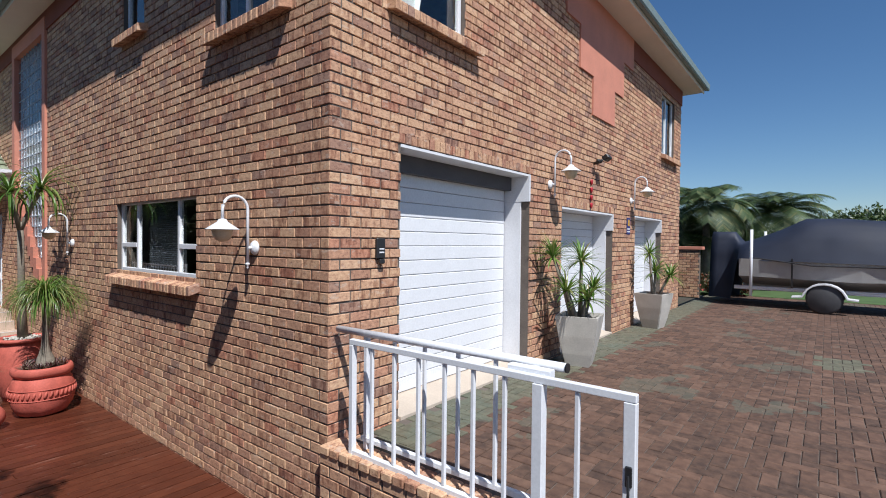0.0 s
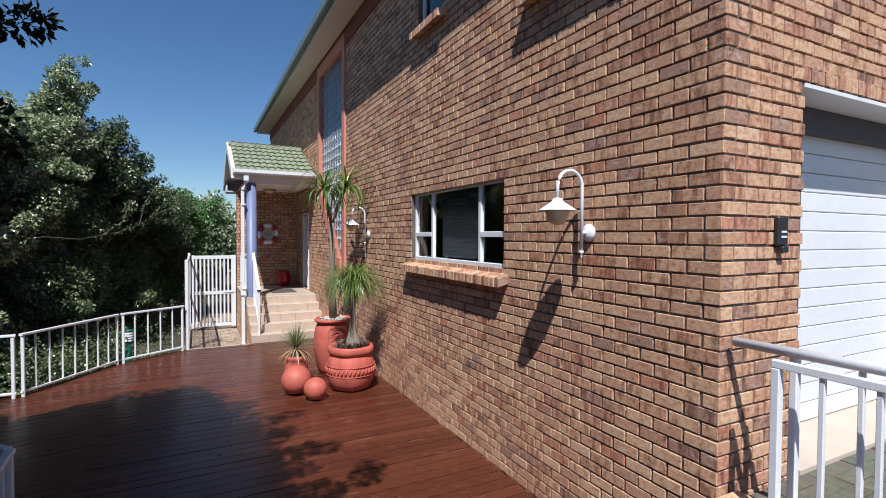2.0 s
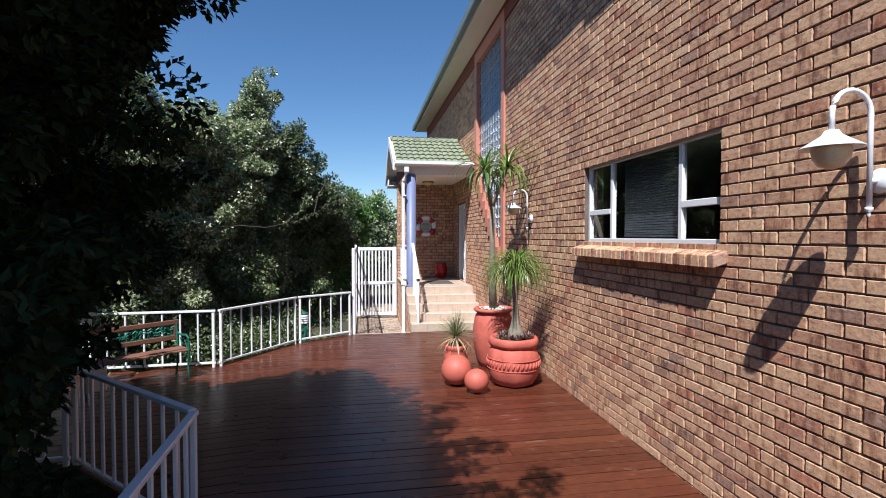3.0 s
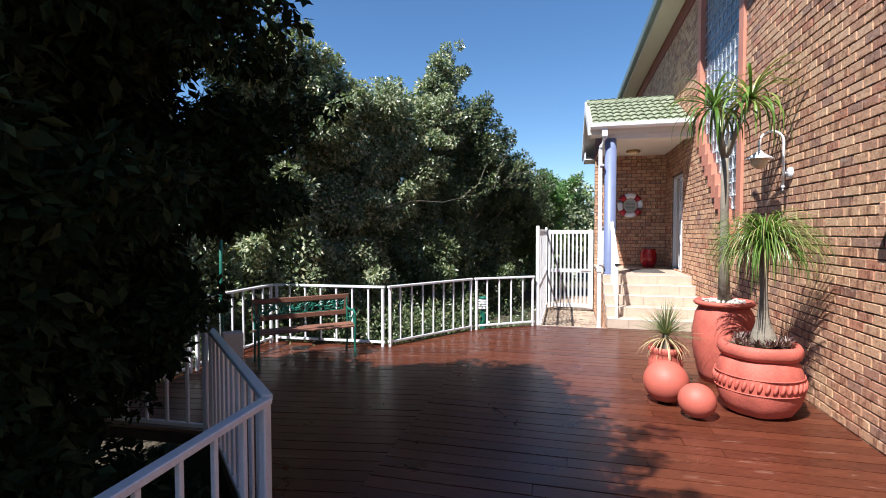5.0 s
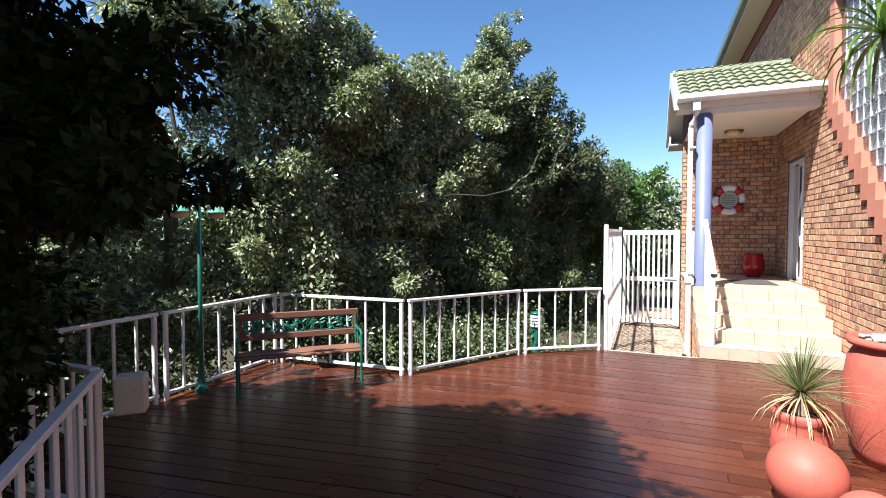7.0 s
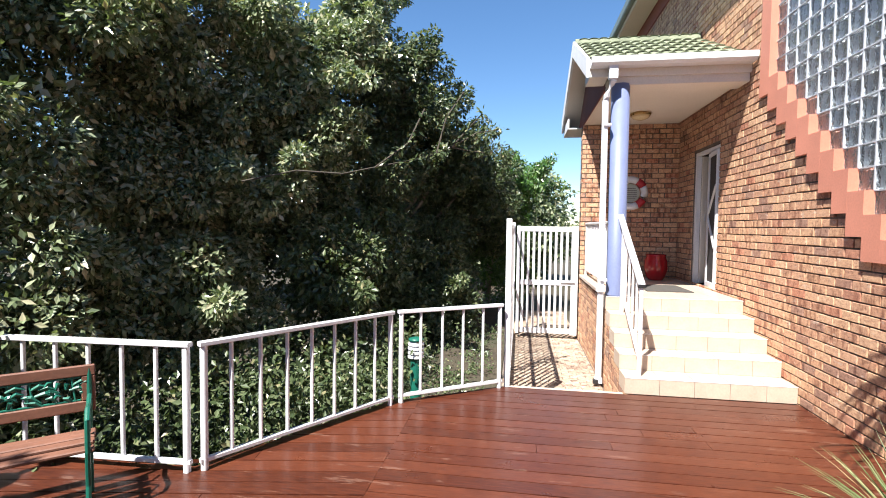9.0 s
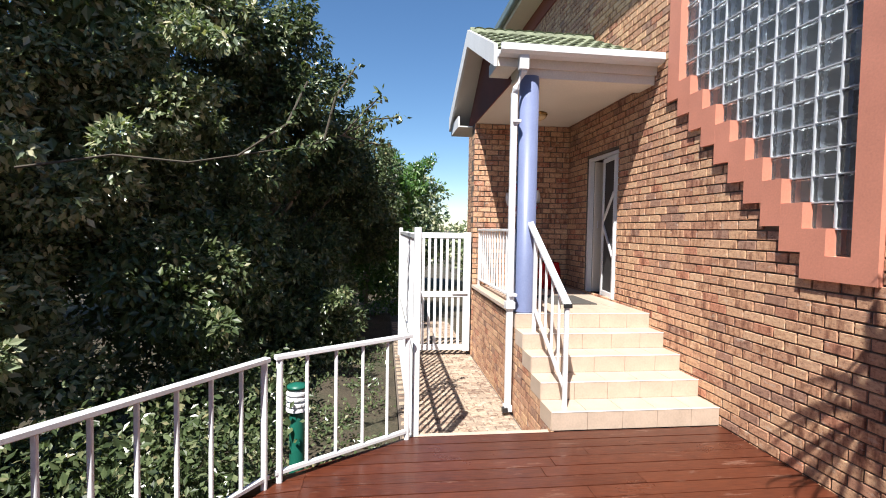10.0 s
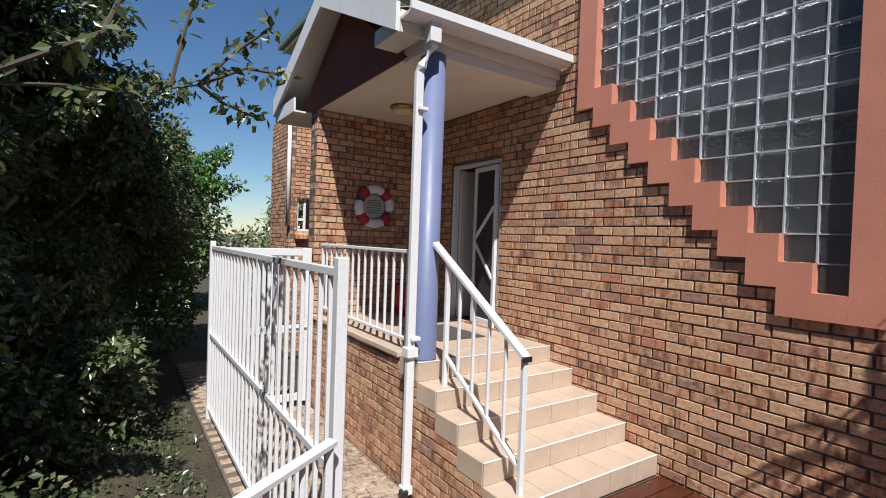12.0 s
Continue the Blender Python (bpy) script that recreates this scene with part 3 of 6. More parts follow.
# porch steps
NOSE = [-9.08, -9.39, -9.70, -10.01, -10.31]
SIDE = -1.60
bm = bmesh.new()
for k in range(5):
    x1 = NOSE[k] - 0.012
    x0 = NOSE[k + 1] - 0.012 if k < 4 else -12.94
    prism(bm, [(x0, SIDE + 0.012), (x1, SIDE + 0.012), (x1, -0.01), (x0, -0.01)], -0.7, (k + 1) * STEP - 0.012)
stairs = tagged(mesh_object("stairs", bm, MORTAR), "beige tiled porch steps with pale nosings", kind="structure")
tile_late = []
for k in range(5):
    y = SIDE
    while y < -0.02:
        y1 = min(y + 0.33, -0.004)
        tile_late.append(((NOSE[k] - 0.011, y + 0.002, k * STEP + 0.002), (NOSE[k], y1 - 0.002, (k + 1) * STEP - 0.001), stairs))
        if k < 4:
            tile_late.append(((NOSE[k + 1] + 0.001, y + 0.002, (k + 1) * STEP - 0.011), (NOSE[k] - 0.012, y1 - 0.002, (k + 1) * STEP), stairs))
        y += 0.33
bm = bmesh.new()
for k in range(5):
    box(bm, (NOSE[k] - 0.008, SIDE, (k + 1) * STEP - 0.004), (NOSE[k] + 0.003, -0.004, (k + 1) * STEP + 0.002))
tagged(mesh_object("nosing", bm, WHITE, stairs), "white stair nosing")
for k in range(5):
    x1 = NOSE[k] - 0.012
    x0 = (NOSE[k + 1]) if k < 4 else -10.62
    tile_late.append(((x0 + 0.001, SIDE - 0.004, k * STEP + 0.001), (x1, SIDE + 0.010, (k + 1) * STEP - 0.001), stairs))
x = NOSE[4] - 0.012
while x > -12.9:
    y = SIDE + 0.02
    while y < -0.02:
        tile_late.append(((max(x - 0.33, -12.93) + 0.002, y + 0.002, PORCH - 0.011), (x - 0.002, min(y + 0.33, -0.006) - 0.002, PORCH), stairs))
        y += 0.33
    x -= 0.33
SIDEWALL = Plane((NOSE[0], SIDE, 0), (-1, 0, 0), (0, -1, 0))
spans = []
for k in range(5):
    a = NOSE[0] - NOSE[k]
    b = NOSE[0] - NOSE[k + 1] if k < 4 else 3.9
    spans += brick_spans(a, b, -0.7, k * STEP - 0.002, [], seed=20 + k)
spans += brick_spans(1.55, 3.9, 4 * STEP, PORCH - 0.02, [], seed=31)
LATE.append((SIDEWALL, spans[:300], stairs, 9))
if spans[300:]:
    v, f = brick_arrays(SIDEWALL, spans[300:], depth=0.02, seed=9)
    tagged(array_mesh("brickwork", v, f, BRICK, stairs), kind="stuff")
bm = bmesh.new()
box(bm, (-12.95, SIDE - 0.03, PORCH - 0.02), (-10.62, SIDE + 0.16, PORCH + 0.03), 0.006)
tagged(mesh_object("trim", bm, TILE), "beige tiled porch kerb", kind="structure")

# brick wall at the porch's far end, and the wing beyond
PW = -12.95
wp = Plane((PW, 0, 0), (0, -1, 0), (1, 0, 0))
wall_porch = wall_with_openings("wall_porch", wp, 0.0, 1.62, -0.7, 3.50, [], 0.22, MORTAR)
tagged(wall_porch, "face-brick porch end wall")
brickwork(wp, brick_spans(0.0, 1.62, -0.6, 3.50, [], seed=12), wall_porch, 12, near=(-0.1, 1.9, 0.8, 3.6))
ws = Plane((PW, -1.62, 0), (-1, 0, 0), (0, -1, 0))
w2 = wall_with_openings("wall_wing", ws, 0.008, 0.22, -0.7, 3.46, [], 0.10, MORTAR)
brickwork(ws, brick_spans(0.0, 0.22, -0.6, 3.46, [], seed=13), w2, 13)
far = Plane((-17.0, 0, 0), (0, -1, 0), (1, 0, 0))
wing_holes = [(0.26, 0.60, 1.95, 2.68)]
wall_wing = wall_with_openings("wall_wing", far, 0.0, 0.76, -0.7, 4.4, wing_holes, 0.22, MORTAR)
tagged(wall_wing, "face-brick wall of the far wing")
brickwork(far, brick_spans(0.0, 0.76, -0.6, 4.4, wing_holes, seed=14), wall_wing, 14)
far2 = Plane((-17.0, -0.76, 0), (-1, 0, 0), (0, -1, 0))
w3 = wall_with_openings("wall_wing", far2, 0.0, 1.5, -0.7, 4.4, [], 0.10, MORTAR)
brickwork(far2, brick_spans(0.0, 1.5, -0.6, 4.4, [], seed=15), w3, 15)

# porch roof: ceiling, beam, gable, tiles
bm = bmesh.new()
box(bm, (-12.94, -1.60, 3.502), (-10.425, -0.03, 3.54))
tagged(mesh_object("ceiling", bm, CREAM), "smooth cream porch ceiling", kind="structure")



def rail(name, p, q, top, bottom, label, n=None, posts=(True, True), bal=0.012, post=0.02, spacing=0.2, bz=0.07, flat=(0.028, 0.016), group="deck railings", sl=(0, 0)):
    """A painted steel railing panel between two points, at heights top and bottom."""
    p, q = Vector((p[0], p[1], 0)), Vector((q[0], q[1], 0))
    d = (q - p)
    L = d.length
    d.normalize()
    t = thing(name, p, 0, label=label, category="railing", group=group)
    bm = bmesh.new()
    tube(bm, [(0, 0, top + sl[0]), tuple(d * L + Vector((0, 0, top + sl[1])))], 0, flat=flat)
    part("top_rail", bm, PAINT, t)
    bm = bmesh.new()
    tube(bm, [(0, 0, bottom + bz + sl[0]), tuple(d * L + Vector((0, 0, bottom + bz + sl[1])))], 0, flat=(0.018, 0.016))
    part("bottom_rail", bm, PAINT, t)
    for k, s in ((0, 0.03), (1, L - 0.03)):
        if posts[k]:
            bm = bmesh.new()
            c = d * s
            tube(bm, [(c.x, c.y, bottom), (c.x, c.y, top + sl[k] - 0.01)], 0, flat=(post, post))
            part("post", bm, PAINT, t)
    n = n or max(1, round(L / spacing) - 1)
    for k in range(n):
        s = (k + 1) * L / (n + 1)
        c = d * s
        dz = sl[0] + (sl[1] - sl[0]) * s / L
        bm = bmesh.new()
        tube(bm, [(c.x, c.y, bottom + bz + dz), (c.x, c.y, top - 0.01 + dz)], 0, flat=(bal, bal))
        part("baluster", bm, PAINT, t)
    return t


DR = "white painted steel deck railing with square balusters"
RP = [(-9.05, -2.83), (-8.37, -3.83), (-6.87, -4.82), (-6.79, -6.62), (-5.15, -6.62), (-3.62, -6.60)]
for a, b, n in zip(RP, RP[1:], (4, 7, 6, 6, 6)):
    va, vb = Vector(a), Vector(b)
    e = (vb - va).normalized() * 0.03
    rail("deck_railing", va + e, vb - e, 0.87, 0.0, DR, n)
rail("deck_railing", (-2.33, -3.72), (-3.64, -5.12), 0.87, 0.0, DR + " in deep shade")
rail("deck_railing", (-3.65, -5.16), (-3.60, -6.56), 0.87, 0.0, DR + " in deep shade")
rail("deck_railing", (-2.30, -3.70), (0.2, -3.57), 0.87, 0.0, DR + " in deep shade")


def leaf_cloud(rng, centres, radii, n, size, droop=0.3, hollow=0.55):
    """Leaves in and on round clumps: centres (k, 3), radii (k,)."""
    k = len(centres)
    w = radii ** 1.5
    idx = rng.choice(k, n, p=w / w.sum())
    v = rng.normal(size=(n, 3))
    v /= np.linalg.norm(v, axis=1)[:, None]
    r = radii[idx] * (hollow + (1.08 - hollow) * rng.random(n) ** 0.6)
    c = centres[idx] + v * r[:, None] * np.array([1, 1, 0.85])
    axis = v * 0.7 + rng.normal(size=(n, 3)) * 0.6 + np.array([0, 0, -droop])
    axis /= np.linalg.norm(axis, axis=1)[:, None]
    side = np.cross(axis, rng.normal(size=(n, 3)) * 0.5 + v * 0.6 + np.array([0.45, -0.15, 0.85]))
    side /= np.linalg.norm(side, axis=1)[:, None] + 1e-9
    nrm = np.cross(side, axis)
    L = size * rng.uniform(0.6, 1.3, n)[:, None]
    W = L * 0.26
    a = c
    b = c + axis * L * 0.45 + side * W + nrm * L * 0.06
    d = c + axis * L * 0.45 - side * W + nrm * L * 0.06
    e = c + axis * L
    V = np.stack([a, b, e, d], 1).reshape(-1, 3)
    F = np.arange(n * 4).reshape(-1, 4)
    return V, F


def tree(name, base, height, blobs, n, size, label, seed=1, mat=None, clump=0.55, trunk=0.12, category="tree", inner=0.25, fingers=60, sprays=()):
    """A tapered trunk with limbs to each big mass, and a crown of clumps of leaves.
    blobs: (x, y, z, rx, ry, rz) in the world."""
    rng = np.random.default_rng(seed)
    t = thing(name, base, 0, label=label, category=category)
    b = np.array(base)
    B = np.array(blobs, dtype=float)
    vol = B[:, 3] * B[:, 4] + B[:, 4] * B[:, 5] + B[:, 3] * B[:, 5]
    C, R = [], []
    for row, a in zip(B, vol):
        m = max(5, int(a * 8))
        v = rng.normal(size=(m, 3))
        v /= np.linalg.norm(v, axis=1)[:, None]
        rr = rng.uniform(0.55, 1.0, m)[:, None]
        C.append(row[:3] + v * row[3:6] * rr)
        R.append(rng.uniform(0.3, 0.8, m) * clump * (1.0 if row[3] > 0.6 else 0.45))
    for _ in range(fingers):
        row = B[rng.choice(len(B), p=vol / vol.sum())]
        v = rng.normal(size=3)
        v /= np.linalg.norm(v)
        v[2] = abs(v[2]) if rng.random() < 0.6 else v[2]
        e = row[:3] + v * row[3:6] * 0.95
        steps = rng.integers(2, 5)
        for s in range(steps):
            C.append((e + v * s * 0.17 + rng.normal(size=3) * 0.04)[None])
            R.append(np.array([0.20 - 0.03 * s]) * clump / 0.55)
    for p, q in sprays:
        p, q = np.array(p), np.array(q)
        for s in np.linspace(0, 1, max(3, int(np.linalg.norm(q - p) / 0.16))):
            C.append((p + (q - p) * s + rng.normal(size=3) * 0.08)[None])
            R.append(np.array([0.26 - 0.15 * s]))
    C, R = np.concatenate(C), np.concatenate(R)
    C[:, 2] = np.maximum(C[:, 2], base[2] + 0.05)
    V, F = leaf_cloud(rng, C - b, R, n, size)
    crown = array_mesh("crown", V, F, mat or LEAF, t)
    if inner:
        m = int(n * inner * 0.5)
        idx = rng.choice(len(B), m, p=vol / vol.sum())
        v = rng.normal(size=(m, 3))
        v /= np.linalg.norm(v, axis=1)[:, None]
        c = B[idx, :3] + v * B[idx, 3:6] * (0.72 * rng.random(m)[:, None] ** 0.4)
        c[:, 2] = np.maximum(c[:, 2], base[2] + 0.1)
        V2, F2 = leaf_cloud(rng, c - b, np.full(m, 0.05), m, size * 1.5)
        array_mesh("inner_foliage", V2, F2, mat or LEAF, crown)
    bm = bmesh.new()
    prng = random.Random(seed)
    top = B[:, :3].mean(0) - b
    pts = [Vector((0, 0, 0)), Vector((top[0] * 0.2, top[1] * 0.2, top[2] * 0.35)), Vector((top[0] * 0.5, top[1] * 0.6, top[2] * 0.7)), Vector(top)]
    tube(bm, pts, [trunk, trunk * 0.8, trunk * 0.55, trunk * 0.3])
    for row in B:
        e = Vector(row[:3] - b)
        s = pts[1].lerp(pts[2], prng.random())
        mid = s.lerp(e, 0.5) + Vector((prng.uniform(-0.2, 0.2), prng.uniform(-0.2, 0.2), -0.1))
        tube(bm, [s, mid, e, e + Vector((prng.uniform(-0.3, 0.3), prng.uniform(-0.3, 0.3), row[5] * 0.9))], [trunk * 0.45, trunk * 0.3, trunk * 0.18, trunk * 0.05], sides=6)
    part("trunk", bm, BARK, t, "rough grey bark")
    return t



# ---------------------------------------------------------------- porch roof, column, rails
bm = bmesh.new()
PR0, PRA, PR1, PEZ, PAZ = -14.02, -12.15, -10.33, 3.68, 4.55
for xa, xb, side in ((PR1, PRA, 1), (PR0, PRA, -1)):
    for y0, y1, off, th in ((-1.87, -0.003, 0.0, 0.04),):
        a, b = Vector((xa, 0, PEZ)), Vector((xb, 0, PAZ))
        lo = [bm.verts.new((p.x, y, p.z + off)) for p, y in ((a, y0), (b, y0), (b, y1), (a, y1))]
        hi = [bm.verts.new((v.co.x, v.co.y, v.co.z + th)) for v in lo]
        for f in (lo, hi[::-1]):
            bm.faces.new(f)
        for k in range(4):
            bm.faces.new((lo[k], hi[k], hi[(k + 1) % 4], lo[(k + 1) % 4]))
bmesh.ops.recalc_face_normals(bm, faces=bm.faces[:])
porch_roof = tagged(mesh_object("roof", bm, CREAM), "small gabled porch roof with faded green tiles", kind="structure")
slope = Vector((PRA - PR1, 0, PAZ - PEZ))
SL = slope.length
sd = slope.normalized()
sn = Vector((-sd.z, 0, sd.x)) * (1 if sd.x > 0 else -1)
if sn.z < 0:
    sn = -sn
tile_roof = []
rng = random.Random(4)


def roof_tile(flip):
    """One interlocking roof tile with two rolls, on the slope from its lower edge."""
    bm = bmesh.new()
    cols, prof = 9, []
    w, ln = 0.30, 0.36
    rows = []
    for r, (s, lift) in enumerate(((0, 0.035), (ln, 0.0))):
        row = []
        for k in range(cols):
            f = k / (cols - 1)
            h = 0.028 * abs(math.sin(f * math.tau)) ** 0.8
            row.append(((f - 0.5) * w, s, h + lift))
        rows.append(row)
    top = [[bm.verts.new(p) for p in row] for row in rows]
    bot = [[bm.verts.new((p[0], p[1], p[2] - 0.016)) for p in row] for row in rows]
    for k in range(cols - 1):
        bm.faces.new((top[0][k], top[0][k + 1], top[1][k + 1], top[1][k]))
        bm.faces.new((bot[0][k + 1], bot[0][k], top[0][k], top[0][k + 1])[::-1])
    me = bpy.data.meshes.new("roof_tile")
    bmesh.ops.recalc_face_normals(bm, faces=bm.faces[:])
    bm.normal_update()
    bm.to_mesh(me)
    bm.free()
    me.materials.append(ROOFGREEN)
    return me


tile_mesh = roof_tile(False)
for flip in (0, 1):
    xdir = sd if not flip else Vector((-sd.x, 0, sd.z))
    nrm = Vector((0, 1, 0)).cross(xdir) if not flip else xdir.cross(Vector((0, 1, 0)))
    if nrm.z < 0:
        nrm = -nrm
    yax = xdir
    xax = yax.cross(nrm)
    org = Vector((PR1, 0, PEZ)) if not flip else Vector((PR0, 0, PEZ))
    r = 0
    while r * 0.31 < SL - 0.1:
        y = -0.17 + (0.0 if r % 2 else 0.0)
        while y > -1.85:
            p = org + yax * (r * 0.31 - 0.03) + nrm * 0.052 + Vector((0, y, 0))
            m = Matrix((xax, yax, nrm)).transposed().to_4x4()
            tile_roof.append((Matrix.Translation(p) @ m, rng.random()))
            y -= 0.3
        r += 1
bm = bmesh.new()
tube(bm, [(PRA, -1.87, PAZ + 0.07), (PRA, -0.01, PAZ + 0.07)], 0.085, sides=10)
part("ridge_tile", bm, ROOFGREEN, porch_roof, "green ridge capping")
# barge boards
bm = bmesh.new()
for xa in (PR0, PR1):
    a, b = Vector((xa, 0, PEZ - 0.12)), Vector((PRA, 0, PAZ - 0.12))
    q = [bm.verts.new((p.x, y, p.z + dz)) for p in (a, b) for y in (-1.91, -1.872) for dz in (0, 0.24)]
    for f in ((0, 1, 3, 2), (4, 6, 7, 5), (0, 4, 5, 1), (2, 3, 7, 6), (1, 5, 7, 3), (0, 2, 6, 4)):
        bm.faces.new([q[i] for i in f])
bmesh.ops.recalc_face_normals(bm, faces=bm.faces[:])
tagged(mesh_object("trim", bm, WHITE), "white porch barge boards", kind="structure")
bm = bmesh.new()
g = [bm.verts.new(p) for p in ((PR0 + 0.3, -1.62, 3.50), (PR1 - 0.3, -1.62, 3.50), (PRA, -1.62, PAZ - 0.02), (PR0 + 0.3, -1.605, 3.50), (PR1 - 0.3, -1.605, 3.50), (PRA, -1.605, PAZ - 0.02))]
for f in ((0, 1, 2), (5, 4, 3), (0, 3, 4, 1), (1, 4, 5, 2), (2, 5, 3, 0)):
    bm.faces.new([g[i] for i in f])
bmesh.ops.recalc_face_normals(bm, faces=bm.faces[:])
tagged(mesh_object("trim", bm, BROWN), "dark red painted porch gable", kind="structure")
bm = bmesh.new()
box(bm, (-10.70, -1.62, 3.46), (-10.36, -0.01, 3.72), 0.004)
box(bm, (-10.82, -1.86, 3.58), (-10.36, -1.622, 3.72), 0.004)
box(bm, (-10.356, -1.865, 3.56), (-10.325, -0.004, 3.74))
tagged(mesh_object("beam", bm, CREAM), "cream porch beam and soffit", kind="structure")
bm = bmesh.new()
box(bm, (PR0, -1.865, 3.48), (PR0 + 0.84, -0.3, 3.50))
box(bm, (PR0 - 0.02, -1.865, 3.48), (PR0 - 0.002, -0.3, 3.70))
box(bm, (PR0, -1.865, 3.502), (PR0 + 0.84, -1.84, 3.66))
tagged(mesh_object("trim", bm, WHITE), "white boxed eave", kind="structure")
bm = bmesh.new()
ring = [(0, 0.0), (0.09, 0.0), (0.12, 0.03), (0.12, 0.10), (0.105, 0.10), (0.10, 0.03), (0.0, 0.02)]
ends = [[bm.verts.new((-10.322 + p * 1.45, s, 3.655 + q)) for p, q in ring] for s in (-1.87, -0.01)]
for k in range(len(ring)):
    e = (k + 1) % len(ring)
    bm.faces.new((ends[0][k], ends[0][e], ends[1][e], ends[1][k]))
bm.faces.new(ends[0]), bm.faces.new(ends[1][::-1])
bmesh.ops.recalc_face_normals(bm, faces=bm.faces[:])
tagged(mesh_object("gutter", bm, PAINT), "white porch gutter", kind="structure")

dp = thing("downpipe", (0, 0, 0), label="square white painted downpipe beside the porch column", category="downpipe")
for z0, z1, top in ((0.95, 3.27, True), (-0.28, 0.93, False)):
    bm = bmesh.new()
    pts = [(-10.33, -1.67, z1), (-10.33, -1.67, z0)]
    if top:
        pts = [(-10.235, -1.60, 3.66), (-10.235, -1.60, 3.48), (-10.31, -1.66, 3.32)] + pts
    tube(bm, pts, 0, flat=(0.027, 0.036))
    part("pipe", bm, PAINT, dp)
bm = bmesh.new()
box(bm, (-10.285, -1.655, 3.50), (-10.19, -1.55, 3.665), 0.004)
part("outlet_box", bm, PAINT, dp)
for z0, z1, w in ((0.88, 0.96, 0.052), (-0.29, -0.22, 0.045)):
    bm = bmesh.new()
    box(bm, (-10.33 - w, -1.67 - w, z0), (-10.33 + w, -1.67 + w, z1), 0.004)
    part("shoe", bm, PAINT, dp)
bm = bmesh.new()
box(bm, (-10.325, -1.74, -0.29), (-10.26, -1.68, -0.235), 0.004)
part("shoe_spout", bm, BLACK, dp, "dark outlet at the pipe's foot")
for z in (2.95, 1.02):
    bm = bmesh.new()
    box(bm, (-10.385, -1.69, z), (-10.275, -1.60, z + 0.03), 0.003)
    part("bracket", bm, PAINT, dp)
wd = thing("downpipe", (-16.95, -0.81, 0), label="white downpipe at the corner of the far brick wing", category="downpipe")
bm = bmesh.new()
tube(bm, [(0, 0, 2.05), (0, 0, 4.3)], 0.04, sides=10)
part("pipe", bm, PAINT, wd, smooth=True)

col = thing("column", (-10.43, -1.475, PORCH), label="round periwinkle blue painted porch column", category="column")
bm = bmesh.new()
lathe(bm, [(0.115, 0.0), (0.115, 0.02), (0.112, 0.03), (0.112, 2.66)], 32)
part("shaft", bm, PURPLE, col, smooth=True)
rail("porch_railing", (-12.90, -1.52), (-10.62, -1.52), 1.76, PORCH + 0.03, "white painted steel porch railing with thin balusters", 13, bz=0.10, group="porch railings")

hr = thing("handrail", label="white steel stair handrail with balusters on the tiled steps", category="handrail")
bm = bmesh.new()
tube(bm, [(-10.36, -1.45, 1.86), (-9.16, -1.45, 1.10)], 0, flat=(0.034, 0.018))
part("top_rail", bm, PAINT, hr)
bm = bmesh.new()
tube(bm, [(-10.10, -1.45, 0.90), (-9.18, -1.45, 0.33)], 0, flat=(0.016, 0.016))
part("bottom_rail", bm, PAINT, hr)
for x, z0 in ((-9.18, STEP), (-10.12, 4 * STEP)):
    bm = bmesh.new()
    tube(bm, [(x, -1.45, z0), (x, -1.45, 1.86 + (x + 10.36) * -0.633)], 0, flat=(0.02, 0.02))
    part("post", bm, PAINT, hr)
for k in range(4):
    x = -9.37 - k * 0.19
    bm = bmesh.new()
    tube(bm, [(x, -1.45, 0.33 + (-9.18 - x) * 0.62), (x, -1.45, 1.86 + (x + 10.36) * -0.633)], 0, flat=(0.012, 0.012))
    part("baluster", bm, PAINT, hr)
bm = bmesh.new()
box(bm, (-9.165, -1.49, 1.075), (-9.145, -1.41, 1.115), 0.004)
part("end_cap", bm, BLACK, hr, "black rubber end cap")

# porch ceiling light
pl = thing("ceiling_light", (-12.1, -0.85, 3.50), label="round flush ceiling light with a cream glass bowl", category="ceiling light")
bm = bmesh.new()
lathe(bm, [(0.15, 0.0), (0.16, -0.02), (0.15, -0.04), (0.0, -0.04)], 28)
part("rim", bm, plain("brass_rim", (0.45, 0.30, 0.12), 0.3, metal=0.8), pl, smooth=True)
bm = bmesh.new()
lathe(bm, [(0.145, -0.042), (0.12, -0.08), (0.06, -0.105), (0.0, -0.11)], 28)
part("bowl", bm, plain("cream_glass", (0.75, 0.62, 0.38), 0.25), pl, smooth=True)

# lifebuoy
NOTICE_INK = plain("notice_ink", (0.12, 0.12, 0.12), 0.6)
lb = thing("lifebuoy", (PW + 0.05, -0.80, 2.30), label="red and white lifebuoy hanging on the brick porch wall", category="lifebuoy")
RED = plain("lifebuoy_red", (0.42, 0.02, 0.03), 0.5)
for k in range(8):
    bm = bmesh.new()
    a0 = math.radians(45 * k + (29 if k % 2 == 0 else 16)) - math.radians(22.5) + math.radians(22.5)
    half = math.radians(29 if k % 2 == 0 else 16)
    c = math.radians(45 * k)
    pts = [(0, 0.235 * math.cos(c + t * half), 0.235 * math.sin(c + t * half)) for t in (-1, -0.5, 0, 0.5, 1)]
    tube(bm, pts, 0.062 if k % 2 == 0 else 0.065, sides=12)
    part("segment", bm, PAINT if k % 2 == 0 else RED, lb, "white segment" if k % 2 == 0 else "red strap segment", smooth=True)
bm = bmesh.new()
lathe(bm, [(0.16, 0.0), (0.16, 0.012), (0.0, 0.012)], 28)
for v in bm.verts:
    v.co = Vector((v.co.z - 0.03, v.co.x, v.co.y))
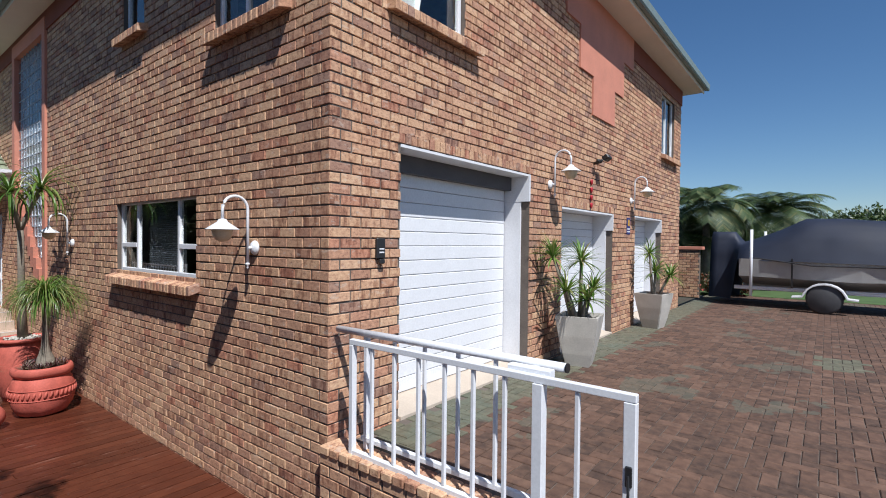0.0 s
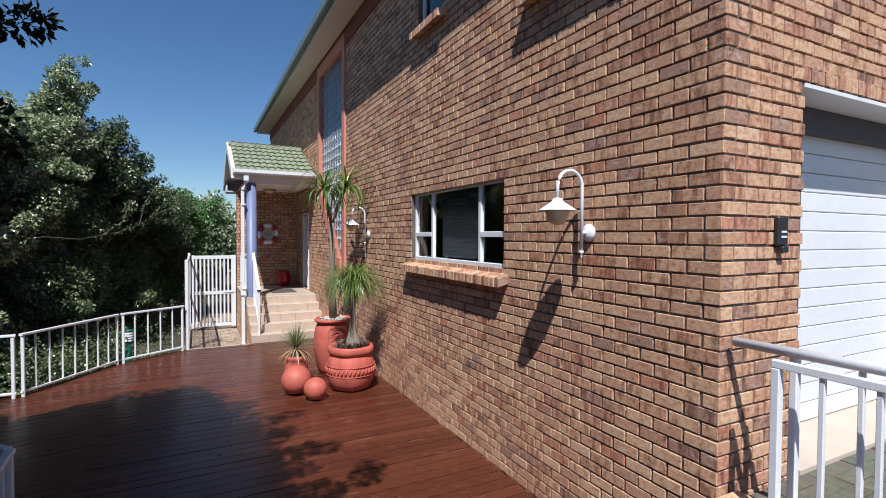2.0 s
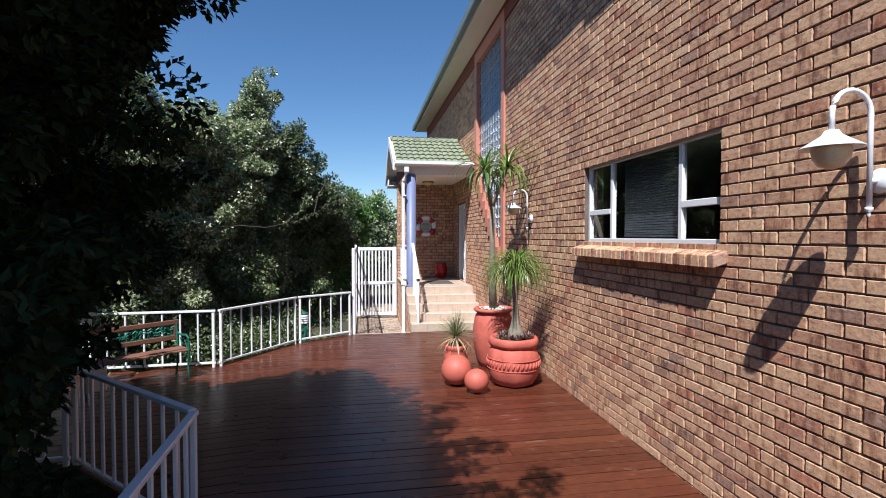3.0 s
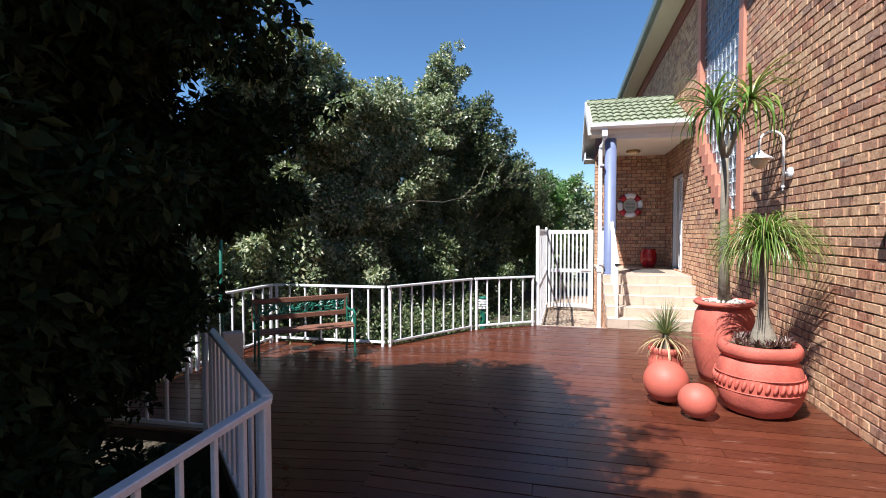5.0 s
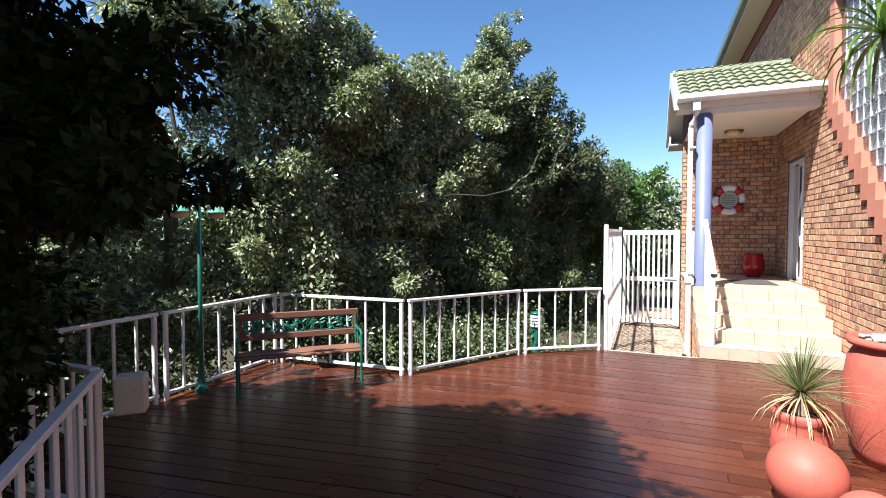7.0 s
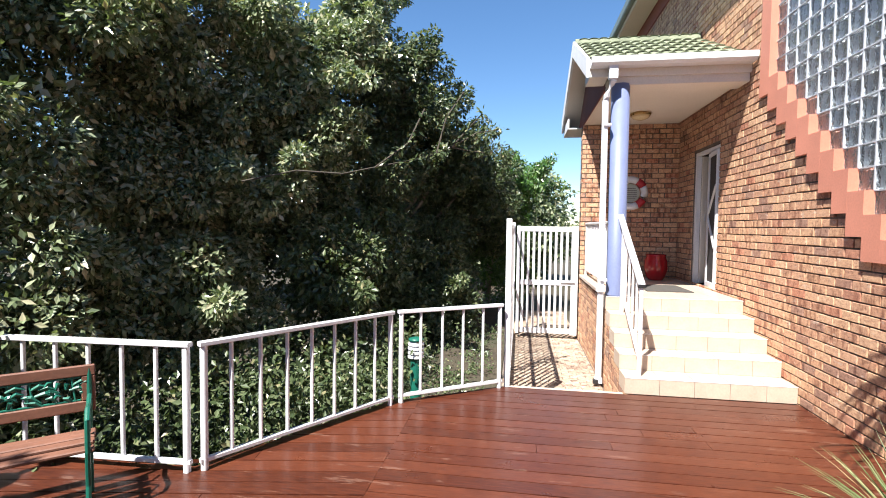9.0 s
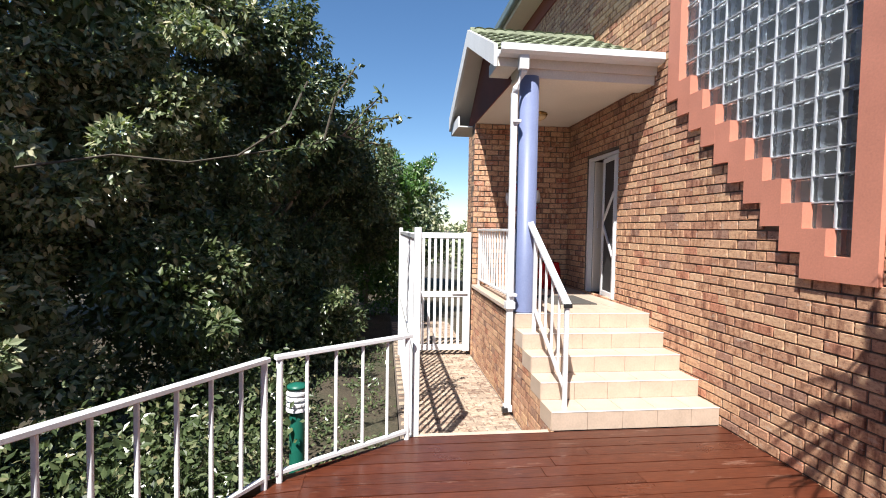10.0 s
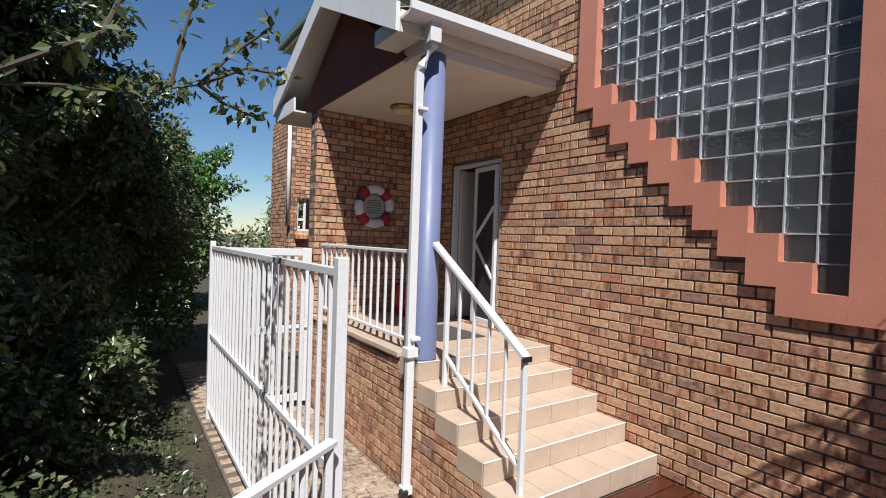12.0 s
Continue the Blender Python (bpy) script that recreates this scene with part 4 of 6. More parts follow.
notice = part("notice", bm, plain("notice_board", (0.42, 0.45, 0.40), 0.6), lb, "pale round notice")
for k in range(6):
    bm = bmesh.new()
    w = 0.09 if k in (0, 5) else 0.11
    box(bm, (-0.0165, -w, 0.085 - k * 0.034 - 0.006), (-0.0145, w, 0.085 - k * 0.034 + 0.006))
    part("bar", bm, NOTICE_INK, notice, "faint line of lettering")

# glazed pot on the porch
rp = thing("plant_pot", (-12.60, -0.42, PORCH), label="glossy dark red glazed pot on the porch floor", category="plant pot")
bm = bmesh.new()
lathe(bm, [(0.0, 0.0), (0.11, 0.0), (0.15, 0.06), (0.185, 0.18), (0.18, 0.32), (0.15, 0.40), (0.165, 0.43), (0.15, 0.435), (0.14, 0.40), (0.0, 0.38)], 32)
part("pot", bm, plain("red_glaze", (0.33, 0.01, 0.015), 0.15), rp, smooth=True)
bm = bmesh.new()
prism(bm, [(-11.75, -0.95), (-10.95, -0.95), (-10.95, -0.35), (-11.75, -0.35)], PORCH, PORCH + 0.012)
mt = thing("doormat", label="dark ribbed doormat on the tiled porch", category="doormat")
part("mat", bm, DOORMAT, mt)


# ---------------------------------------------------------------- windows and doors
def window(name, plane, u0, u1, z0, z1, label, bars=(), rails=(), depth=0.09, blind=False, group="windows"):
    """A white steel frame with mullions at bars (u) and transoms (u from, u to, z), and a pane in each gap."""
    w = thing(name, plane.at(u0, -depth, z0), 0, label=label, category="window", group=group)
    inv = Matrix.Translation(plane.at(u0, -depth, z0)).inverted()

    def piece(pname, a, b, c, d, d0, d1, mat, lab="", bev=0.004):
        bm = bmesh.new()
        plane.box(bm, a, b, d0 - depth, d1 - depth, c, d, bev)
        bmesh.ops.transform(bm, matrix=inv, verts=bm.verts[:])
        ob = part(pname, bm, mat, w, lab)
        return ob

    f = 0.045
    piece("frame", u0 + 0.002, u0 + f, z0 + 0.002, z1 - 0.002, -0.02, 0.03, PAINT)
    piece("frame", u1 - f, u1 - 0.002, z0 + 0.002, z1 - 0.002, -0.02, 0.03, PAINT)
    piece("frame", u0 + f + 0.001, u1 - f - 0.001, z0 + 0.002, z0 + f, -0.02, 0.03, PAINT)
    piece("frame", u0 + f + 0.001, u1 - f - 0.001, z1 - f, z1 - 0.002, -0.02, 0.03, PAINT)
    for b in bars:
        piece("mullion", b - 0.025, b + 0.025, z0 + f + 0.001, z1 - f - 0.001, -0.02, 0.028, PAINT)
    for a, b, z in rails:
        piece("transom", a, b, z - 0.028, z + 0.028, -0.02, 0.034, PAINT)
    edges = [u0 + f] + sorted(bars) + [u1 - f]
    for a, b in zip(edges, edges[1:]):
        g = piece("pane", a + 0.01, b - 0.01, z0 + f, z1 - f, 0.0, 0.005, GLASS, bev=0)
        g.visible_shadow = False
    if blind:
        bm = bmesh.new()
        z = z0 + 0.06
        while z < z1 - 0.06:
            plane.box(bm, blind[0], blind[1], -depth - 0.10, -depth - 0.098, z, z + 0.02)
            z += 0.025
        bmesh.ops.transform(bm, matrix=inv, verts=bm.verts[:])
        part("blind", bm, plain("grey_blind", (0.055, 0.06, 0.075), 0.7), w, "grey slatted blind")
    return w


def sill(plane, u0, u1, z, label="buff brick-on-edge window sill", seed=1):
    """Bricks laid on edge, sloping out under a window."""
    s = thing("window_sill", plane.at(u0, 0, z), 0, label=label, category="window sill", group="brick window sills")
    inv = Matrix.Translation(plane.at(u0, 0, z)).inverted()
    n = round((u1 - u0) / 0.082)
    w = (u1 - u0) / n
    rng = random.Random(seed)
    for k in range(n):
        bm = bmesh.new()
        a, b = u0 + k * w + 0.004, u0 + (k + 1) * w - 0.004
        vs = plane.box(bm, a, b, -0.085, 0.115 + rng.uniform(-0.003, 0.003), z - 0.10, z - 0.005, 0.006)
        for v in bm.verts:
            out = (v.co - plane.o).dot(plane.n)
            v.co.z -= (out + 0.085) * 0.30
        bmesh.ops.transform(bm, matrix=inv, verts=bm.verts[:])
        part("brick", bm, BRICK, s)
    bm = bmesh.new()
    plane.box(bm, u0 + 0.005, u1 - 0.005, -0.08, 0.105, z - 0.095, z - 0.014)
    for v in bm.verts:
        v.co.z -= ((v.co - plane.o).dot(plane.n) + 0.085) * 0.30
    bmesh.ops.transform(bm, matrix=inv, verts=bm.verts[:])
    part("mortar_bed", bm, MORTAR, s)
    return s


window("window", LONG, 2.17, 4.42, 1.95, 2.85, "wide white-framed window with dark glass and a slatted blind", (2.72, 3.88), ((2.215, 2.695, 2.29), (3.905, 4.375, 2.29)), blind=(2.8, 3.82))
sill(LONG, 2.08, 4.50, 1.945, seed=1)
window("window", LONG, 0.62, 1.80, 4.42, 5.75, "white-framed upper window in the face-brick wall", (1.3,), (), group="upper windows")
sill(LONG, 0.50, 1.84, 4.42, seed=2)
window("window", LONG, 3.52, 4.20, 4.98, 5.75, "small white-framed upper window", (), (), group="upper windows")
sill(LONG, 3.40, 4.25, 4.98, seed=3)
window("window", GARAGE, 0.68, 1.76, 4.47, 5.75, "white-framed upper window with a pale curtain inside", (), (), group="upper windows")
sill(GARAGE, 0.60, 1.96, 4.50, seed=4)
window("window", GARAGE, 9.45, 10.62, 4.47, 5.85, "tall white-framed upper window", (10.0,), (), group="upper windows")
sill(GARAGE, 9.40, 10.85, 4.47, seed=5)
window("window", far, 0.26, 0.60, 1.95, 2.68, "small window in the far face-brick wing", (0.42,), ((0.445, 0.555, 2.2),), group="upper windows")
sill(far, 0.22, 0.66, 1.95, seed=6)
bm = bmesh.new()
tube(bm, [(-0.35, 1.2, 5.7), (-0.33, 1.25, 5.2), (-0.36, 1.15, 4.5)], 0, flat=(0.20, 0.02))
for v in bm.verts:
    v.co.x += 0.02 * math.sin(v.co.y * 60)
ct = thing("curtain", label="pale net curtain behind the upper window", category="curtain")
part("fabric", bm, WHITE, ct)

# plaster reveals of the garage openings
THRESH = plain("cream_cement", (0.50, 0.42, 0.34), 0.8, 0.08, 4, grain=0.001)
REV = plain("white_reveal_plaster", (0.74, 0.74, 0.76), 0.55, 0.05, 3, grain=0.001)
gdoors = [(0.80, 3.22, 3.25), (4.18, 6.33, 2.90), (7.60, 9.56, 2.93)]
for i, (u0, u1, top) in enumerate(gdoors):
    bm = bmesh.new()
    low = 2.90 if i == 0 else top - 0.30
    GARAGE.box(bm, u1 - 0.03, u1 - 0.003, -0.44, -0.125, DRIVE + 0.01, low)
    GARAGE.box(bm, u1 - 0.034, u1 - 0.003, -0.44, 0.005, low + 0.002, top - 0.005)
    GARAGE.box(bm, u0 + 0.003, u1 - 0.04, -0.44, -0.006, top - 0.03, top - 0.004)
    u1 = u1 - 0.03
    GARAGE.box(bm, u0 + 0.002, u0 + 0.02, -0.44, -0.125, DRIVE + 0.01, top - 0.035)
    tagged(mesh_object("door_frame", bm, REV), "white plastered garage door reveal", kind="structure")
    bm = bmesh.new()
    vs = GARAGE.box(bm, u0 + 0.004, u1 - 0.004, -0.42, 0.02, DRIVE - 0.02, DRIVE + 0.075)
    for v in vs:
        if v.co.z > DRIVE and v.co.x > 0:
            v.co.z = DRIVE + 0.02
    tagged(mesh_object("threshold", bm, THRESH), "cream cement garage threshold", kind="structure")
    d = thing("garage_door", GARAGE.at(u0, -0.36, DRIVE + 0.035), 0, label="white ribbed sectional garage door" + (", wide and tall, beside the corner" if i == 0 else ""), category="garage door", group="garage doors")
    inv = Matrix.Translation(GARAGE.at(u0, -0.36, DRIVE + 0.035)).inverted()
    n = 16
    z = DRIVE + 0.072
    h = (top - 0.035 - z) / n
    for k in range(n):
        bm = bmesh.new()
        GARAGE.box(bm, u0 + 0.022, u1 - 0.012, -0.39, -0.36, z + k * h + 0.003, z + (k + 1) * h - 0.003, 0.006)
        bmesh.ops.transform(bm, matrix=inv, verts=bm.verts[:])
        part("slat", bm, PAINT, d)
    bm = bmesh.new()
    GARAGE.box(bm, u0 + 0.02, u1 - 0.01, -0.40, -0.372, z, z + n * h)
    bmesh.ops.transform(bm, matrix=inv, verts=bm.verts[:])
    part("backing", bm, plain("grey_joint", (0.30, 0.31, 0.34), 0.6), d)

# porch door: recessed frame, a screen leaf standing open inwards
pd = thing("porch_door", (-12.20, 0, PORCH), label="white framed porch door with a dark mesh screen leaf standing ajar", category="door")
bm = bmesh.new()
box(bm, (-0.015, 0.03, 0.0), (0.045, 0.10, 2.05), 0.004)
box(bm, (0.95, 0.03, 0.0), (0.998, 0.10, 2.05), 0.004)
box(bm, (0.046, 0.03, 2.0), (0.949, 0.10, 2.05), 0.004)
part("frame", bm, PAINT, pd)
lw = 0.53
m = Matrix.Translation((0.945, 0.01, 0.0)) @ Matrix.Rotation(radians(172), 4, "Z")
bm = bmesh.new()
box(bm, (0.0, -0.02, 0.02), (0.05, 0.02, 1.98), 0.003)
box(bm, (lw - 0.06, -0.02, 0.02), (lw, 0.02, 1.98), 0.003)
box(bm, (0.051, -0.02, 0.02), (lw - 0.061, 0.02, 0.10), 0.003)
box(bm, (0.051, -0.02, 1.92), (lw - 0.061, 0.02, 1.98), 0.003)
bmesh.ops.transform(bm, matrix=m, verts=bm.verts[:])
leaf_part = part("leaf", bm, PAINT, pd, "white screen leaf frame")
for z0, z1 in ((1.10, 1.48), (1.02, 0.60)):
    bm = bmesh.new()
    tube(bm, [(lw - 0.06, 0.008, z0), (0.05, 0.008, z1)], 0, flat=(0.018, 0.02))
    bmesh.ops.transform(bm, matrix=m, verts=bm.verts[:])
    part("brace", bm, PAINT, leaf_part, "slanting white brace")
bm = bmesh.new()
box(bm, (0.045, -0.004, 0.10), (lw - 0.055, 0.004, 1.92))
bmesh.ops.transform(bm, matrix=m, verts=bm.verts[:])
part("pane", bm, plain("dark_screen", (0.03, 0.03, 0.033), 0.7), leaf_part, "dark mesh pane")
bm = bmesh.new()
box(bm, (0.048, 0.10, 0.02), (0.088, 0.55, 1.99), 0.003)
inner = part("side_panel", bm, CREAM, pd, "cream inner door leaf swung inwards")
bm = bmesh.new()
tube(bm, [(0.10, 0.14, 1.0), (0.12, 0.14, 1.0), (0.12, 0.14, 1.10)], 0.008, sides=8)
part("handle", bm, PAINT, inner, "white lever handle")

# ---------------------------------------------------------------- glass blocks
gw = thing("glass_block_panel", (-GB0, 0.06, 1.6), label="wall panel of clear wavy glass blocks with a stepped lower edge", category="glass blocks")
gmesh = None
bmg = bmesh.new()
box(bmg, (-0.094, -0.04, -0.091), (0.094, 0.04, 0.091), 0.010)
gme = bpy.data.meshes.new("glass_block")
bmg.to_mesh(gme)
bmg.free()
gme.materials.append(GLASSBLOCK)
gb_list = []
jm = bmesh.new()
sm = bmesh.new()
for i, (c0, c1, zb) in enumerate(gb_cols):
    z = zb
    LONG.box(jm, c0 - 0.0055, c0 + 0.0055, -0.052, -0.034, zb + 0.008, GB_TOP)
    LONG.box(sm, c0 - 0.004, c0 + 0.004, -0.155, -0.053, zb + 0.008, GB_TOP)
    while z < GB_TOP - 0.1:
        gb_list.append((-(c0 + c1) / 2, z + GBH / 2))
        LONG.box(jm, c0 + 0.006, c1 - 0.006, -0.052, -0.035, z - 0.004, z + 0.004)
        LONG.box(sm, c0 + 0.006, c1 - 0.006, -0.145, -0.053, z - 0.0035, z + 0.0035)
        z += GBH
for v in jm.verts[:] + sm.verts[:]:
    v.co -= Vector((-GB0, 0.06, 1.6))
part("grout", jm, GROUT, gw, "grey-white grout lines")
part("block_sides", sm, SIDES, gw, "frosted block edges")
for x, z in gb_list:
    ob = new("glass_block", gme)
    ob.parent = gw
    ob.location = Vector((x, 0.08, z)) - Vector((-GB0, 0.06, 1.6))
    ob.visible_shadow = False
bm = bmesh.new()
box(bm, (-10.1, 1.6, -0.6), (-7.4, 1.65, 3.0))
tagged(mesh_object("wall_inner", bm, plain("grey_inner_wall", (0.30, 0.30, 0.31), 0.9)), kind="structure")

# ---------------------------------------------------------------- wall lamps
def wall_lamp(at, rz, glow):
    t = thing("wall_lamp", at, rz, label="white swan-neck wall lamp with a frosted bowl on the brick wall", category="wall lamp", group="wall lamps")
    bm = bmesh.new()
    lathe(bm, [(0.0, 0.0), (0.065, 0.0), (0.065, 0.012), (0.05, 0.03), (0.02, 0.04), (0.0, 0.04)], 24)
    for v in bm.verts:
        v.co = Vector((v.co.x, -v.co.z, v.co.y))
    part("rose", bm, PAINT, t, smooth=True)
    bm = bmesh.new()
    tube(bm, [(0, -0.03, 0), (0, -0.075, 0)], 0.016, sides=10)
    part("stub", bm, PAINT, t, smooth=True)
    bm = bmesh.new()
    arc = [(0, -0.19 + 0.115 * math.cos(a), 0.335 + 0.115 * math.sin(a)) for a in [math.pi * k / 12 for k in range(13)]]
    tube(bm, [(0, -0.075, -0.15)] + arc + [(0, -0.305, 0.24)], 0.013, sides=10)
    part("neck", bm, PAINT, t, smooth=True)
    bm = bmesh.new()
    lathe(bm, [(0.0, -0.19), (0.010, -0.175), (0.006, -0.16), (0.018, -0.15), (0.018, -0.135), (0.0, -0.13)], 12, (0, -0.075, 0))
    part("finial", bm, PAINT, t, smooth=True)
    bm = bmesh.new()
    lathe(bm, [(0.0, 0.135), (0.03, 0.13), (0.045, 0.105), (0.075, 0.085), (0.135, 0.045), (0.137, 0.040), (0.125, 0.043), (0.07, 0.070), (0.0, 0.08)], 32, (0, -0.305, 0.115))
    part("shade", bm, PAINT, t, smooth=True)
    bm = bmesh.new()
    lathe(bm, [(0.082, 0.058), (0.086, 0.03), (0.078, -0.01), (0.055, -0.045), (0.02, -0.062), (0.0, -0.064)], 28, (0, -0.305, 0.115))
    part("bowl", bm, BOWL, t, "frosted amber bowl", smooth=True)
    return t


BOWL = plain("frosted_bowl", (0.62, 0.50, 0.34), 0.3, 0.06, 5)
lampa = wall_lamp((-1.03, -0.002, 2.30), 0, 1)
copy_thing(lampa, pose(-6.23, -0.002, 2.29))
copy_thing(lampa, pose(0.002, 3.77, 3.17, 0, 0, 90))
copy_thing(lampa, pose(0.002, 7.28, 3.20, 0, 0, 90))

# keypad, floodlight, sign, ornament
kp = thing("keypad", (0.002, 0.53, 2.30), label="black intercom keypad on the brick garage wall", category="keypad")
bm = bmesh.new()
box(bm, (0, -0.05, -0.08), (0.035, 0.05, 0.10), 0.010)
housing = part("housing", bm, BLACK, kp)
bm = bmesh.new()
box(bm, (0.02, -0.03, -0.12), (0.05, 0.03, -0.081), 0.006)
part("hood", bm, BLACK, kp)
for k in range(2):
    bm = bmesh.new()
    box(bm, (0.0355, -0.028, 0.0 - k * 0.03), (0.038, 0.028, 0.012 - k * 0.03))
    part("button_row", bm, PAINT, housing, "white button row")
fl = thing("floodlight", (0.002, 5.36, 3.67), label="small black security floodlight on the garage wall", category="floodlight")
bm = bmesh.new()
tube(bm, [(0, 0, 0), (0.12, 0, 0.02), (0.14, 0, 0.06)], 0.025, sides=8)
part("arm", bm, BLACK, fl, smooth=True)
bm = bmesh.new()
box(bm, (-0.05, -0.09, -0.02), (0.05, 0.09, 0.06), 0.01, Matrix.Translation((0.20, 0.08, 0.07)) @ Matrix.Rotation(radians(-35), 4, "Y"))
part("head", bm, BLACK, fl)
bm = bmesh.new()
lathe(bm, [(0, -0.03), (0.03, -0.02), (0.035, 0.0), (0.03, 0.03), (0, 0.035)], 14, (0.10, -0.07, 0.02))
part("sensor", bm, BLACK, fl, smooth=True)
og = thing("wall_ornament", (0.02, 5.24, 2.98), label="string of small red clay hearts hanging on the garage wall", category="ornament")
for k in range(4):
    bm = bmesh.new()
    lathe(bm, [(0, -0.055), (0.03, -0.025), (0.045, 0.01), (0.035, 0.04), (0, 0.045)], 10, (0.0, 0.0, k * 0.125))
    for v in bm.verts:
        v.co.x *= 0.4
    part("heart", bm, RED, og, smooth=True)
sg = thing("sign", (0.002, 7.16, 2.71), label="small blue security sign with a yellow emblem on the brick pier", category="sign")
bm = bmesh.new()
box(bm, (0, -0.10, -0.16), (0.008, 0.10, 0.16), 0.002)
plate = part("plate", bm, plain("sign_blue", (0.03, 0.03, 0.16), 0.4), sg)
bm = bmesh.new()
box(bm, (0.009, -0.045, 0.0), (0.011, 0.05, 0.12))
part("emblem", bm, plain("sign_yellow", (0.6, 0.33, 0.03), 0.4), plate, "yellow emblem")
for k in range(2):
    bm = bmesh.new()
    box(bm, (0.009, -0.08, -0.07 - k * 0.05), (0.011, 0.08, -0.045 - k * 0.05))
    part("bar", bm, PAINT, plate, "white line of lettering")

# ---------------------------------------------------------------- railing and gate at the top of the wall
rr = thing("ramp_railing", (0, 0, 0), label="white steel railing with a round handrail above the retaining wall", category="railing")
bm = bmesh.new()
tube(bm, [(0.045, 0.06, 1.69), (1.90, 0.10, 1.69)], 0.026, sides=14)
part("handrail", bm, PAINT, rr, smooth=True)
bm = bmesh.new()
tube(bm, [(1.905, 0.10, 1.69), (1.915, 0.10, 1.69)], 0.027, sides=14)
part("end_cap", bm, BLACK, rr, "black plastic end cap")
bm = bmesh.new()
tube(bm, [(0.30, 0.085, 0.90), (1.9, 0.10, 0.90)], 0, flat=(0.018, 0.02))
part("bottom_rail", bm, PAINT, rr)
for k, x in enumerate((0.34, 0.62, 0.90, 1.18, 1.46, 1.74)):
    bm = bmesh.new()
    w = 0.02 if k in (0, 5) else 0.012
    tube(bm, [(x, 0.09, DRIVE if k in (0, 5) else 0.9), (x, 0.09, 1.68)], 0, flat=(w, w))
    part("baluster", bm, PAINT, rr)
gt = thing("drive_gate", (0.30, -0.03, 0.82), label="white steel gate leaf folded back along the railing, with a latch", category="gate")
GL = 2.02
bm = bmesh.new()
box(bm, (0, -0.02, 0.80), (GL, 0.02, 0.84), 0.004)
part("top_rail", bm, PAINT, gt)
bm = bmesh.new()
box(bm, (0.041, -0.02, 0.0), (GL - 0.061, 0.02, 0.04), 0.004)
part("bottom_rail", bm, PAINT, gt)
for a, b in ((0.0, 0.04), (GL - 0.06, GL)):
    bm = bmesh.new()
    box(bm, (a, -0.022, -0.02), (b, 0.022, 0.799), 0.004)
    part("stile", bm, PAINT, gt)
for k in range(8):
    x = 0.22 + k * 0.215
    bm = bmesh.new()
    w = 0.03 if k == 6 else 0.012
    box(bm, (x - w, -w, 0.041), (x + w, w, 0.799), 0.003)
    part("baluster", bm, PAINT, gt)
bm = bmesh.new()
box(bm, (GL - 0.045, -0.035, 0.40), (GL - 0.012, -0.0225, 0.50), 0.004)
tube(bm, [(GL - 0.028, -0.04, 0.46), (GL - 0.02, -0.06, 0.38), (GL - 0.028, -0.05, 0.30)], 0.007, sides=6)
part("latch", bm, BLACK, gt, "dark steel latch with a hook")
bm = bmesh.new()
tube(bm, [(1.60, 0.02, 1.665), (1.86, 0.02, 1.665)], 0, flat=(0.03, 0.022))
part("bracket", bm, PAINT, rr, "white bracket")


# ---------------------------------------------------------------- side fence and gate by the path
fp = thing("side_fence", (-9.12, -2.80, PATHZ), label="tall white steel palisade fence panel beside the paved path", category="fence")
L = 3.93
for nm, z in (("rail", 0.10), ("rail", 0.98), ("rail", 2.0)):
    bm = bmesh.new()
    box(bm, (-L, -0.02, z), (-0.041, 0.02, z + 0.045), 0.004)
    part(nm, bm, PAINT, fp)
for x in (0.0, -L):
    bm = bmesh.new()
    box(bm, (x - 0.04, -0.03, -0.1), (x + 0.03, 0.03, 2.10), 0.005)
    part("post", bm, PAINT, fp)
for k in range(24):
    x = -0.14 - k * 0.156
    bm = bmesh.new()
    box(bm, (x - 0.013, -0.013, 0.147), (x + 0.013, 0.013, 1.998), 0.003)
    part("baluster", bm, PAINT, fp)
sgate = thing("side_gate", (-12.95, -2.74, PATHZ + 0.07), label="white steel slatted gate with a bolt across the path", category="gate")
W, Hh = 1.09, 1.97
for a, b, c, d in ((0, 0.06, 0, Hh), (W - 0.12, W, 0, Hh)):
    bm = bmesh.new()
    box(bm, (-0.02, a, c), (0.02, b, d), 0.004)
    part("stile", bm, PAINT, sgate)
for z in (0.02, 0.90, Hh - 0.10):
    bm = bmesh.new()
    box(bm, (-0.02, 0.061, z), (0.02, W - 0.121, z + 0.09), 0.004)
    part("rail", bm, PAINT, sgate)
for k in range(9):
    y = 0.11 + k * 0.098
    for z0, z1 in ((0.111, 0.899), (0.991, Hh - 0.101)):
        bm = bmesh.new()
        box(bm, (-0.012, y - 0.022, z0), (0.012, y + 0.022, z1), 0.003)
        part("slat", bm, PAINT, sgate)
bm = bmesh.new()
tube(bm, [(0.035, W - 0.3, 0.96), (0.035, W - 0.05, 0.96)], 0.01, sides=8)
part("bolt", bm, PAINT, sgate)
bm = bmesh.new()
prism(bm, [(-16.0, -2.9), (-9.07, -2.9), (-9.07, -1.61), (-16.0, -1.61)], PATHZ - 0.3, PATHZ - 0.012)
path = tagged(mesh_object("pavement", bm, MORTAR), "pale brick-paved side path", kind="structure")
bm = bmesh.new()
box(bm, (-9.13, -2.80, -0.36), (-9.063, -1.62, -0.004), 0.004)
tagged(mesh_object("kerb", bm, TILE), "pale painted deck edge board", kind="structure")

